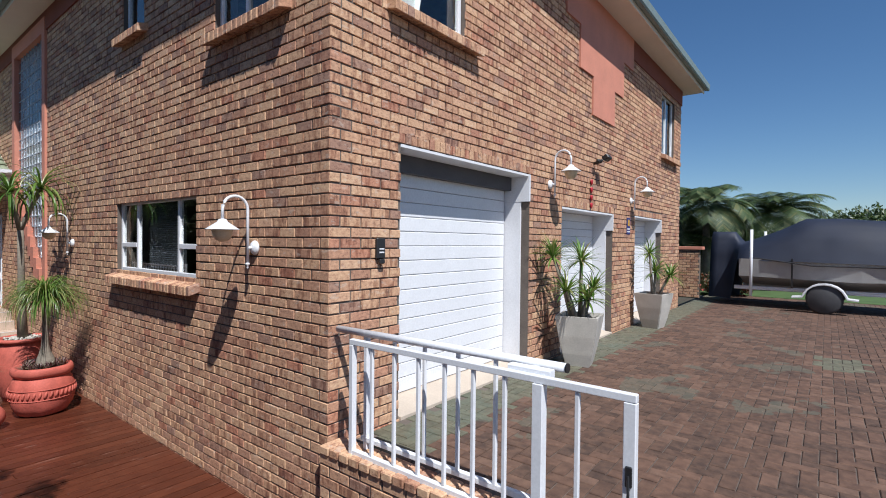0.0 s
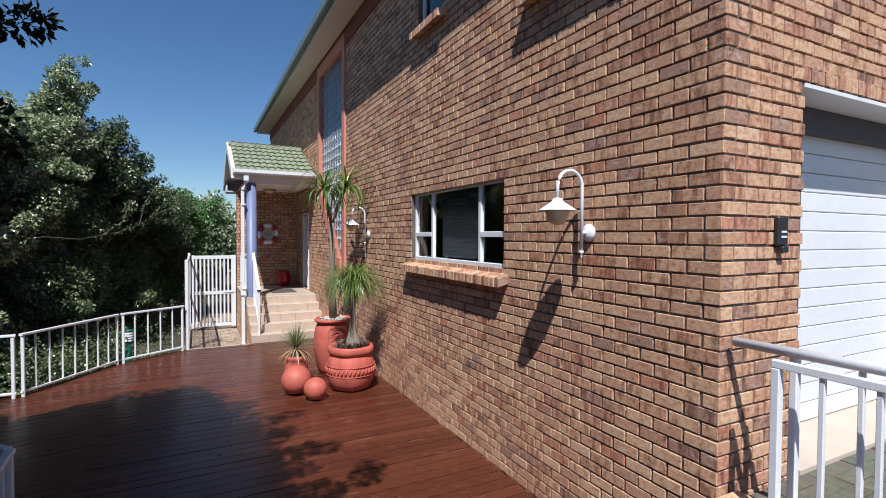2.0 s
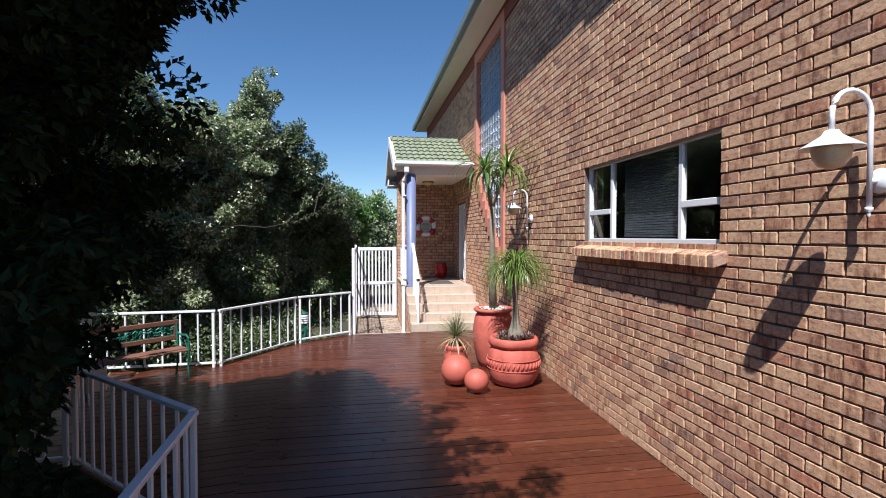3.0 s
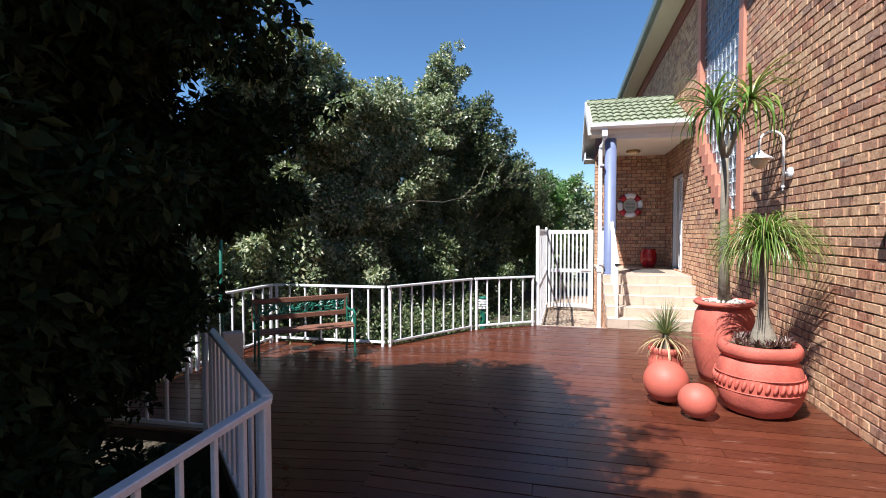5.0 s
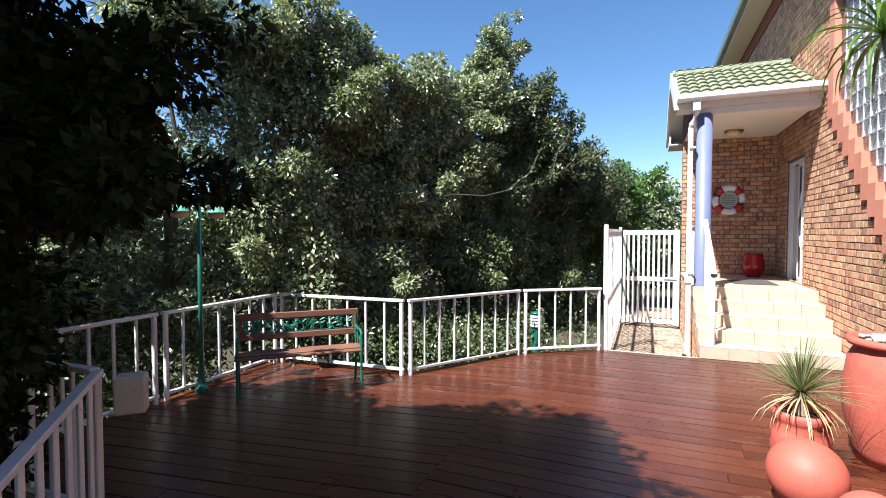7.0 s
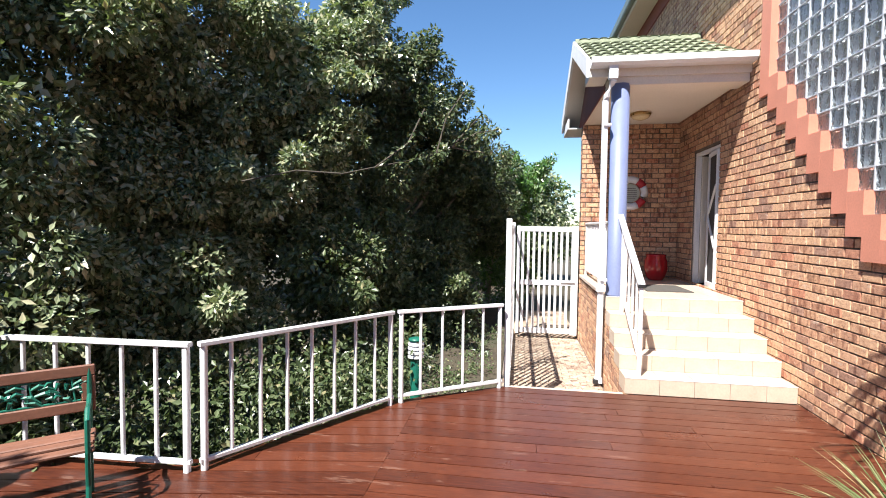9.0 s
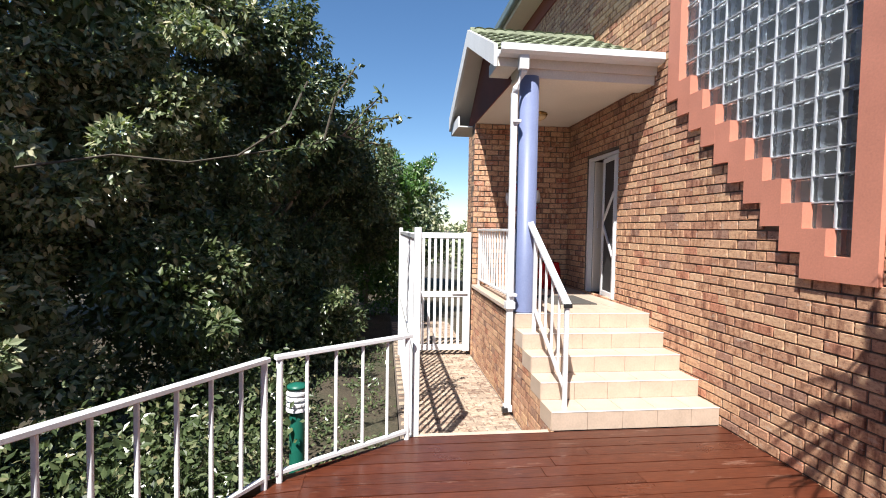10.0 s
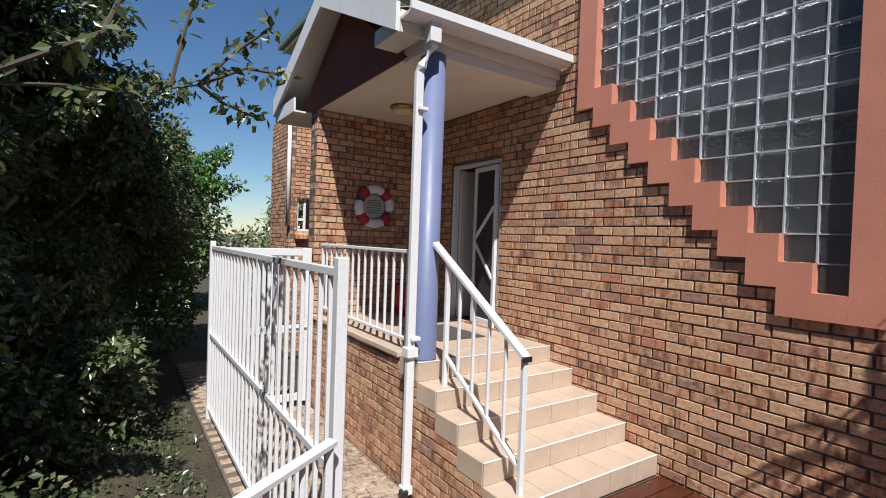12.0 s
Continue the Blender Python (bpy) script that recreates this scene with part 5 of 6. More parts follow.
# ---------------------------------------------------------------- terracotta group
def blades(bm, centre, n, length, width, seed, up=(0.1, 1.3), droop=1.0, segs=5, first=0, jitter=0.25):
    """A rosette of arching strap leaves."""
    rng = random.Random(seed)
    c = Vector(centre)
    for k in range(first, first + n):
        a = k * 2.39996 + rng.uniform(-0.2, 0.2)
        e = rng.uniform(*up)
        L = length * rng.uniform(1 - jitter, 1 + jitter * 0.5)
        w = width * rng.uniform(0.8, 1.2)
        d = Vector((math.cos(a), math.sin(a), 0))
        s = Vector((-math.sin(a), math.cos(a), 0))
        p, rows = c + d * 0.01, []
        ang = e
        for i in range(segs + 1):
            f = i / segs
            ww = w * (0.55 + 0.9 * f - 1.45 * f * f) * 0.5
            up_v = Vector((0, 0, 1)) * math.cos(ang) - d * math.sin(ang)
            rows.append((bm.verts.new(p + s * ww + up_v * ww * 0.35), bm.verts.new(p - s * ww + up_v * ww * 0.35), bm.verts.new(p)))
            p = p + (d * math.cos(ang) + Vector((0, 0, 1)) * math.sin(ang)) * (L / segs)
            ang = max(-1.5, ang - droop * (0.4 + f) / segs * 2)
        for q, r in zip(rows, rows[1:]):
            bm.faces.new((q[0], q[2], r[2], r[0]))
            bm.faces.new((q[2], q[1], r[1], r[2]))


def wobble(amount, seed):
    off = seed * 7.7
    return lambda a, z, r: amount * noise.noise(Vector((math.cos(a) * 2 + off, math.sin(a) * 2, z * 5)))


bp = thing("terracotta_pot", (-5.33, -0.58, 0.0), label="big round red terracotta pot with a twisted rope band", category="plant pot")
bm = bmesh.new()
lathe(bm, [(0, 0), (0.21, 0), (0.27, 0.03), (0.325, 0.12), (0.352, 0.22), (0.357, 0.31), (0.348, 0.39), (0.325, 0.47), (0.295, 0.515), (0.28, 0.53)], 56, (0, 0, 0), wobble(0.012, 1))
part("body", bm, TERRA, bp, smooth=True)
bm = bmesh.new()
lathe(bm, [(0.28, 0.525), (0.315, 0.53), (0.338, 0.57), (0.335, 0.62), (0.315, 0.65), (0.28, 0.645), (0.26, 0.61), (0.25, 0.58)], 48, (0, 0, 0), wobble(0.014, 2))
part("rim", bm, TERRA, bp, "thick rolled rim", smooth=True)
bm = bmesh.new()
for k in range(38):
    a = k * math.tau / 38
    r0 = 0.356
    pts = []
    for f in (0, 0.33, 0.67, 1):
        aa = a + 0.07 * f
        pts.append(((r0 + 0.004 * math.sin(f * math.pi)) * math.cos(aa), (r0 + 0.004 * math.sin(f * math.pi)) * math.sin(aa), 0.265 + 0.085 * f))
    tube(bm, pts, [0.010, 0.017, 0.017, 0.010], sides=6)
part("rope_band", bm, TERRA, bp, "twisted rope band", smooth=True)
for z in (0.24, 0.375):
    bm = bmesh.new()
    R = 0.354
    ring = [(R * math.cos(k * math.tau / 48), R * math.sin(k * math.tau / 48), z) for k in range(49)]
    tube(bm, ring, 0.007, sides=6, cap=False)
    part("ridge", bm, TERRA, bp)
bm = bmesh.new()
lathe(bm, [(0.26, 0.60), (0.18, 0.62), (0.0, 0.63)], 24, (0, 0, 0), wobble(0.02, 3))
part("soil", bm, SOIL, bp)
ms = thing("ponytail_palm", (-5.33, -0.55, 0.61), label="ponytail palm with a swollen grey trunk and drooping green leaves", category="plant")
bm = bmesh.new()
lathe(bm, [(0.10, 0.0), (0.11, 0.04), (0.095, 0.12), (0.065, 0.20), (0.042, 0.30), (0.036, 0.5), (0.034, 0.84), (0.03, 0.90), (0.0, 0.92)], 18, (0, 0, 0), wobble(0.012, 4))
part("trunk", bm, BARK, ms, smooth=True)
bm = bmesh.new()
blades(bm, (0, 0, 0.90), 620, 0.66, 0.014, 5, (0.1, 1.5), 1.7, 9)
part("leaves", bm, BLADE, ms)
sc = thing("succulent", (-5.33, -0.58, 0.63), label="purple-grey succulent rosettes round the palm's foot", category="plant")
PURP = leaf_material("purple_succulent", [(0, (0.10, 0.05, 0.05)), (0.6, (0.17, 0.09, 0.09)), (1, (0.20, 0.17, 0.12))])
for k in range(16):
    a = k * math.tau / 16
    bm = bmesh.new()
    r = 0.19 + 0.04 * math.sin(k * 5)
    blades(bm, (r * math.cos(a), r * math.sin(a), 0.0), 16, 0.11, 0.03, 40 + k, (0.2, 1.3), 0.3, 3)
    part("rosette", bm, PURP, sc)

tp = thing("terracotta_pot", (-6.30, -0.60, 0.0), label="tall red terracotta jar topped with pale pebbles", category="plant pot")
bm = bmesh.new()
lathe(bm, [(0, 0), (0.22, 0), (0.26, 0.10), (0.305, 0.35), (0.315, 0.55), (0.29, 0.75), (0.25, 0.83), (0.24, 0.85)], 44, (0, 0, 0), wobble(0.012, 6))
part("body", bm, TERRA, tp, smooth=True)
bm = bmesh.new()
lathe(bm, [(0.24, 0.845), (0.29, 0.85), (0.31, 0.875), (0.29, 0.905), (0.25, 0.90), (0.24, 0.87)], 44, (0, 0, 0), wobble(0.01, 7))
part("rim", bm, TERRA, tp, smooth=True)
bm = bmesh.new()
lathe(bm, [(0.245, 0.875), (0.0, 0.89)], 24)
part("soil", bm, SOIL, tp)
rng = random.Random(6)
bm = bmesh.new()
for k in range(90):
    a, r = rng.uniform(0, math.tau), 0.22 * math.sqrt(rng.random())
    s = rng.uniform(0.010, 0.022)
    m = Matrix.Translation((r * math.cos(a), r * math.sin(a), 0.893)) @ Matrix.Diagonal((s * 1.4, s, s * 0.8, 1))
    bmesh.ops.create_icosphere(bm, subdivisions=1, radius=1, matrix=m)
tagged(part("pebbles", bm, CONCRETE, tp, "pale pebbles"), kind="stuff")
dr = thing("dracaena", (-6.30, -0.60, 0.88), label="tall dracaena with a slim grey trunk forking to two leafy heads", category="plant")
bm = bmesh.new()
tube(bm, [(0, 0, -0.02), (0.0, -0.01, 0.5), (0.02, -0.02, 1.1), (0.03, -0.03, 1.72)], [0.07, 0.048, 0.042, 0.037], sides=12)
tube(bm, [(0.03, -0.03, 1.60), (0.05, -0.10, 1.90), (0.08, -0.16, 2.14)], [0.038, 0.03, 0.028], sides=10)
tube(bm, [(0.03, -0.03, 1.60), (0.05, 0.08, 1.90), (0.08, 0.20, 2.22)], [0.038, 0.03, 0.028], sides=10)
part("trunk", bm, BARK, dr, smooth=True)
for c, s in (((0.08, -0.16, 2.14), 8), ((0.08, 0.20, 2.22), 9)):
    for k in range(44):
        bm = bmesh.new()
        blades(bm, c, 1, 0.70, 0.046, s * 100 + k, (-0.5, 1.35), 1.5, 9, first=k)
        part("leaf", bm, BLADE, dr)

yp = thing("terracotta_pot", (-5.86, -1.28, 0.0), label="small ribbed terracotta pot with a spiky grey-green yucca", category="plant pot")
bm = bmesh.new()
lathe(bm, [(0, 0), (0.13, 0), (0.16, 0.08), (0.175, 0.2), (0.17, 0.30), (0.15, 0.36), (0.16, 0.38), (0.175, 0.42), (0.165, 0.45), (0.14, 0.44), (0.13, 0.40)], 36, (0, 0, 0), wobble(0.010, 9))
part("body", bm, TERRA, yp, smooth=True)
bm = bmesh.new()
lathe(bm, [(0.135, 0.41), (0, 0.42)], 16)
part("soil", bm, SOIL, yp)
yk = thing("yucca", (-5.86, -1.28, 0.42), label="spiky young yucca with thin grey-green and dry leaves", category="plant")
bm = bmesh.new()
tube(bm, [(0, 0, 0), (0, 0, 0.16)], [0.05, 0.03], sides=10)
part("trunk", bm, BARK, yk)
bm = bmesh.new()
blades(bm, (0, 0, 0.15), 170, 0.40, 0.013, 10, (0.0, 1.5), 0.25, 4)
part("leaves", bm, YUCCA, yk)
bm = bmesh.new()
blades(bm, (0, 0, 0.12), 45, 0.36, 0.018, 11, (-0.7, 0.0), 0.9, 4)
part("dry_leaves", bm, leaf_material("straw_leaf", [(0, (0.40, 0.28, 0.15)), (1, (0.62, 0.48, 0.30))]), yk, "dry straw-coloured leaves")

for at, r, lab in (((-5.39, -1.36), 0.205, "large smooth red terracotta ball on the deck"), ((-5.02, -1.17), 0.155, "small smooth red terracotta ball on the deck")):
    b = thing("decorative_ball", (*at, 0), label=lab, category="decorative ball", group="terracotta balls")
    bm = bmesh.new()
    n = 20
    lathe(bm, [(max(0.0, r * 1.02 * math.sin(math.pi * k / n)), r - r * 0.985 * math.cos(math.pi * k / n)) for k in range(n + 1)], 36)
    bmesh.ops.remove_doubles(bm, verts=bm.verts[:], dist=1e-4)
    part("sphere", bm, BALLRED, b, smooth=True)

# ---------------------------------------------------------------- bench
ang = -47.0
bn = thing("garden_bench", (-6.27, -5.00, 0), ang, label="garden bench with worn brown slats and a green cast-iron openwork back", category="bench")
BW = plain("worn_bench_wood", (0.19, 0.085, 0.055), 0.6, 0.25, 5, fine=50, stretch=(1, 1, 8))
BL2 = 1.28
for k, (y0, z) in enumerate(((-0.05, 0.40), (-0.14, 0.41), (-0.23, 0.41), (-0.32, 0.40))):
    bm = bmesh.new()
    box(bm, (0.0, y0 - 0.035, z), (BL2, y0 + 0.035, z + 0.022), 0.006)
    part("seat_slat", bm, BW, bn)
for z in (0.52, 0.74):
    bm = bmesh.new()
    box(bm, (0.0, -0.41, z), (BL2, -0.385, z + 0.065), 0.006)
    part("back_rail", bm, BW, bn)
for x in (0.0, BL2 - 0.07):
    bm = bmesh.new()
    box(bm, (x, -0.412, 0.586), (x + 0.07, -0.386, 0.739), 0.005)
    part("back_stile", bm, BW, bn)
bm = bmesh.new()
rng = random.Random(9)
for k in range(70):
    x = 0.08 + (BL2 - 0.16) * k / 69
    p = Vector((x, -0.398, 0.60 + rng.uniform(0, 0.10)))
    q = p + Vector((rng.uniform(-0.10, 0.10), 0, rng.uniform(-0.06, 0.06)))
    tube(bm, [p, p.lerp(q, 0.5) + Vector((0, 0, 0.02)), q], [0.008, 0.015, 0.004], sides=5)
for k in range(12):
    x = 0.1 + (BL2 - 0.2) * k / 11
    tube(bm, [(x, -0.398, 0.587), (x + 0.02, -0.398, 0.738)], 0.006, sides=5)
tube(bm, [(0.075, -0.398, 0.592), (BL2 - 0.075, -0.398, 0.592)], 0.006, sides=5)
tube(bm, [(0.075, -0.398, 0.733), (BL2 - 0.075, -0.398, 0.733)], 0.006, sides=5)
part("back_panel", bm, plain("bench_green", (0.02, 0.17, 0.12), 0.4), bn, "green cast openwork panel of leaves")
for x in (0.03, BL2 - 0.03):
    bm = bmesh.new()
    tube(bm, [(x, -0.02, 0.0), (x, -0.05, 0.2), (x, -0.02, 0.40), (x, -0.03, 0.58), (x, -0.10, 0.62), (x, -0.25, 0.60), (x, -0.37, 0.62)], 0.014, sides=8)
    tube(bm, [(x, -0.42, 0.0), (x, -0.37, 0.2), (x, -0.36, 0.40), (x, -0.40, 0.80)], 0.014, sides=8)
    tube(bm, [(x, -0.03, 0.39), (x, -0.36, 0.39)], 0.012, sides=8)
    tube(bm, [(x, -0.06, 0.42), (x, -0.14, 0.54), (x, -0.22, 0.45), (x, -0.28, 0.56)], 0.009, sides=6)
    part("end_frame", bm, GREENMETAL, bn, "green cast-iron bench end")

# ---------------------------------------------------------------- bollard light and lamp post
bo = thing("bollard_light", (-9.03, -3.77, -0.59), label="dark green bollard light with white louvre rings", category="bollard light")
bm = bmesh.new()
lathe(bm, [(0, -0.18), (0.06, -0.18), (0.06, 0.84), (0, 0.84)], 24)
part("post", bm, GREENMETAL, bo, smooth=False)
for k in range(4):
    bm = bmesh.new()
    lathe(bm, [(0.055, 0.885 + k * 0.045), (0.088, 0.862 + k * 0.045), (0.088, 0.880 + k * 0.045), (0.055, 0.902 + k * 0.045)], 24)
    part("louvre", bm, PAINT, bo, smooth=False)
bm = bmesh.new()
lathe(bm, [(0.045, 0.845), (0.045, 1.05)], 20)
part("core", bm, BLACK, bo, "dark lamp core", smooth=True)
bm = bmesh.new()
lathe(bm, [(0.085, 1.045), (0.08, 1.065), (0.03, 1.08), (0, 1.083)], 24)
part("cap", bm, GREENMETAL, bo, smooth=True)

lp = thing("lamp_post", (-5.55, -6.54, 0.0), 0, label="slim dark green lamp post with two hanging heads by the bench", category="lamp post")
bm = bmesh.new()
tube(bm, [(0, 0, -0.1), (0, 0, 1.95)], 0.022, sides=10)
part("pole", bm, GREENMETAL, lp, smooth=True)
bm = bmesh.new()
lathe(bm, [(0.07, 0), (0.07, 0.03), (0.04, 0.08), (0.03, 0.3)], 14)
part("base", bm, GREENMETAL, lp)
for s in (-1, 1):
    d = Vector((-0.8, 0.25, 0)).normalized() * s
    bm = bmesh.new()
    pts = [Vector((0, 0, 1.90))] + [d * (0.02 + 0.17 * (1 - math.cos(a)) / 2 * 2 * 0.5) + Vector((0, 0, 1.93 + 0.13 * math.sin(a))) for a in [math.pi * k / 8 for k in range(1, 9)]]
    tube(bm, pts, 0.010, sides=8)
    part("arm", bm, GREENMETAL, lp, smooth=True)
    c = d * 0.19
    bm = bmesh.new()
    lathe(bm, [(0, 0.06), (0.03, 0.055), (0.06, 0.02), (0.13, -0.01), (0.13, -0.015), (0, 0.0)], 22, (c.x, c.y, 1.88))
    part("shade", bm, plain("pale_green_shade", (0.10, 0.34, 0.26), 0.4), lp, "green enamel shade", smooth=True)
    bm = bmesh.new()
    lathe(bm, [(0.10, -0.015), (0.08, -0.06), (0.0, -0.085)], 20, (c.x, c.y, 1.88))
    part("bowl", bm, BOWL, lp, smooth=True)

# brick-ended low post by the dark railing
pb = thing("post_box", (-3.74, -5.02, 0.0), -45, label="weathered pale timber block fixed to the railing corner", category="post block")
bm = bmesh.new()
box(bm, (-0.10, -0.06, 0.62), (0.06, 0.06, 0.84), 0.01)
part("block", bm, CONCRETE, pb)

# ---------------------------------------------------------------- planters with yuccas by the garage
def planter(at, rz, seed, heads):
    t = thing("planter", at, rz, label="tall tapered square planter of pale grey concrete on the driveway", category="planter", group="concrete planters")
    bm = bmesh.new()
    prof = [(0.15, 0.0), (0.19, 0.16), (0.235, 0.40), (0.265, 0.62), (0.27, 0.66)]
    rings = []
    for r, z in prof:
        rings.append([bm.verts.new((sx * r, sy * r, z)) for sx, sy in ((-1, -1), (1, -1), (1, 1), (-1, 1))])
    r, z = 0.235, 0.66
    rings.append([bm.verts.new((sx * r, sy * r, z)) for sx, sy in ((-1, -1), (1, -1), (1, 1), (-1, 1))])
    rings.append([bm.verts.new((sx * 0.22, sy * 0.22, 0.58)) for sx, sy in ((-1, -1), (1, -1), (1, 1), (-1, 1))])
    for q, s in zip(rings, rings[1:]):
        for k in range(4):
            bm.faces.new((q[k], q[(k + 1) % 4], s[(k + 1) % 4], s[k]))
    bm.faces.new(rings[0][::-1])
    bmesh.ops.bevel(bm, geom=[e for e in bm.edges if abs(e.verts[0].co.z - e.verts[1].co.z) > 0.02], offset=0.012, segments=2, affect="EDGES")
    part("pot", bm, CONCRETE, t)
    bm = bmesh.new()
    box(bm, (-0.225, -0.225, 0.56), (0.225, 0.225, 0.60))
    part("soil", bm, SOIL, t)
    y = thing("yucca", (at[0], at[1], at[2] + 0.6), rz, label="multi-stemmed yucca with stiff green leaf heads in a concrete planter", category="plant", group="garage yuccas")
    for hx, hy, hz in heads:
        bm = bmesh.new()
        tube(bm, [(hx * 0.25, hy * 0.25, -0.05), (hx * 0.6, hy * 0.6, hz * 0.5), (hx, hy, hz)], [0.035, 0.026, 0.02], sides=8)
        part("stem", bm, BARK, y, smooth=True)
    for k, (hx, hy, hz) in enumerate(heads):
        bm = bmesh.new()
        blades(bm, (hx, hy, hz - 0.03), 60, 0.36, 0.034, seed * 10 + k, (-0.5, 1.4), 0.55, 5)
        part("head", bm, BLADE, y, "head of stiff pointed leaves")
    return t


planter((0.45, 3.80, DRIVE), 12, 1, [(0.0, 0.05, 0.80), (-0.30, -0.30, 0.85), (-0.12, -0.30, 0.42), (0.15, 0.10, 0.42), (0.10, -0.10, 0.30)])
planter((0.40, 7.50, DRIVE), -8, 2, [(-0.05, -0.10, 0.85), (0.0, 0.05, 0.50), (0.25, 0.15, 0.42)])

# ---------------------------------------------------------------- boat on its trailer
bt = thing("boat_trailer", (1.2, 13.4, DRIVE), -3, label="boat under navy canvas on a road trailer on the paving", category="boat")
bm = bmesh.new()
sects = [(-0.75, 0.50, 1.15, 2.30), (-0.2, 0.55, 1.2, 2.30), (0.0, 0.85, 1.45, 2.0), (0.7, 1.0, 1.45, 2.25), (1.4, 1.05, 1.45, 2.62), (2.2, 1.05, 1.45, 2.60), (3.4, 1.0, 1.42, 2.50), (4.8, 0.85, 1.45, 2.50), (6.0, 0.5, 1.5, 2.45), (6.6, 0.1, 1.7, 2.3)]
rings = []
for x, hw, z0, z1 in sects:
    z0 -= 0.25
    z1 -= 0.32
    if x < 0:
        z0 = 0.15
    ring = []
    for k in range(17):
        f = k / 16
        yy = -hw + 2 * hw * f
        zz = z0 + (z1 - z0) * (1 - abs(2 * f - 1) ** 2.6) if 0 < f < 1 else z0
        n1 = noise.noise(Vector((x * 1.3, yy * 2, 3.0))) * 0.05
        ring.append(bm.verts.new((x, yy, zz + n1)))
    rings.append(ring)
for q, r in zip(rings, rings[1:]):
    for k in range(16):
        bm.faces.new((q[k], q[k + 1], r[k + 1], r[k]))
bm.faces.new(rings[0][::-1])
bmesh.ops.recalc_face_normals(bm, faces=bm.faces[:])
bmesh.ops.subdivide_edges(bm, edges=bm.edges[:], cuts=2, use_grid_fill=True)
for v in bm.verts:
    v.co += Vector((0, 1, 0.5)) * 0.035 * noise.noise(v.co * 2.2)
part("cover", bm, CANVAS, bt, "wrinkled navy canvas cover", smooth=True)
bm = bmesh.new()
rings = []
for x, hw, z0, z1 in [(0.05, 0.95, 0.55, 1.25), (2.5, 1.0, 0.5, 1.25), (4.6, 0.8, 0.6, 1.28), (6.2, 0.3, 0.95, 1.3)]:
    rings.append([bm.verts.new(p) for p in ((x, -hw, z1), (x, -hw * 0.95, z0 + 0.25), (x, 0, z0), (x, hw * 0.95, z0 + 0.25), (x, hw, z1))])
for q, r in zip(rings, rings[1:]):
    for k in range(4):
        bm.faces.new((q[k], q[k + 1], r[k + 1], r[k]))
bm.faces.new(rings[0])
bmesh.ops.recalc_face_normals(bm, faces=bm.faces[:])
part("hull", bm, HULL, bt, "grey hull", smooth=False)
for y in (-0.6, 0.6):
    bm = bmesh.new()
    tube(bm, [(-0.1, y, 0.48), (5.2, y, 0.48), (7.2, 0, 0.50)], 0, flat=(0.04, 0.05))
    part("chassis_rail", bm, PAINT, bt)
bm = bmesh.new()
tube(bm, [(1.85, -1.15, 0.3), (1.85, 1.15, 0.3)], 0.035)
part("axle", bm, BLACK, bt)
for y in (-1.18, 1.18):
    bm = bmesh.new()
    lathe(bm, [(0.0, -0.1), (0.31, -0.1), (0.36, -0.06), (0.36, 0.06), (0.31, 0.1), (0, 0.1)], 24)
    for v in bm.verts:
        v.co = Vector((v.co.x + 1.85, v.co.z + y, v.co.y + 0.36))
    part("wheel", bm, plain("grey_wheel_bag", (0.05, 0.05, 0.055), 0.7, 0.2, 5, grain=0.006), bt, "wheel under a grey fabric bag", smooth=True)
    bm = bmesh.new()
    arc = [(1.85 - 0.62, y, 0.36), (1.85 - 0.42, y, 0.38)] + [(1.85 - 0.40 * math.cos(a), y, 0.36 + 0.34 * math.sin(a)) for a in [math.pi * k / 10 for k in range(1, 10)]] + [(1.85 + 0.42, y, 0.38), (1.85 + 0.62, y, 0.36)]
    tube(bm, arc, 0, flat=(0.13, 0.02))
    part("mudguard", bm, PAINT, bt, "white mudguard", smooth=False)
for x, y in ((0.35, -1.1), (0.35, 1.1)):
    bm = bmesh.new()
    tube(bm, [(x, y, 0.3), (x, y, 2.0)], 0.035)
    part("guide_pole", bm, PAINT, bt, "white guide pole", smooth=True)
for x in (1.2, 3.6):
    bm = bmesh.new()
    tube(bm, [(x, -1.04, 1.28), (x, -1.0, 0.55)], 0, flat=(0.02, 0.006))
    part("strap", bm, BLACK, bt, "black strap")
for pts in ([(0.4, -1.06, 1.28), (1.6, -1.08, 1.12), (3.0, -1.07, 1.12), (4.6, -0.95, 1.28)],):
    bm = bmesh.new()
    tube(bm, pts, 0.02, sides=6)
    part("rope", bm, BLACK, bt, "sagging black rope")

# lawn, garden wall and far trees
bm = bmesh.new()
prism(bm, [(-2, 15.6), (40, 14.4), (40, 45), (-2, 45)], DRIVE - 0.08, DRIVE + 0.01)
tagged(mesh_object("lawn", bm, GRASS), "green lawn beyond the paving", kind="structure")
pier("wall_garden", -1.4, -0.15, 14.7, 14.95, DRIVE - 0.1, 2.2, "brick garden wall with a plastered coping", "s", 41)
bm = bmesh.new()
box(bm, (-1.45, 14.66, 2.2), (-0.05, 14.99, 2.3), 0.01)
tagged(mesh_object("trim", bm, PINK), "salmon wall coping", kind="structure")


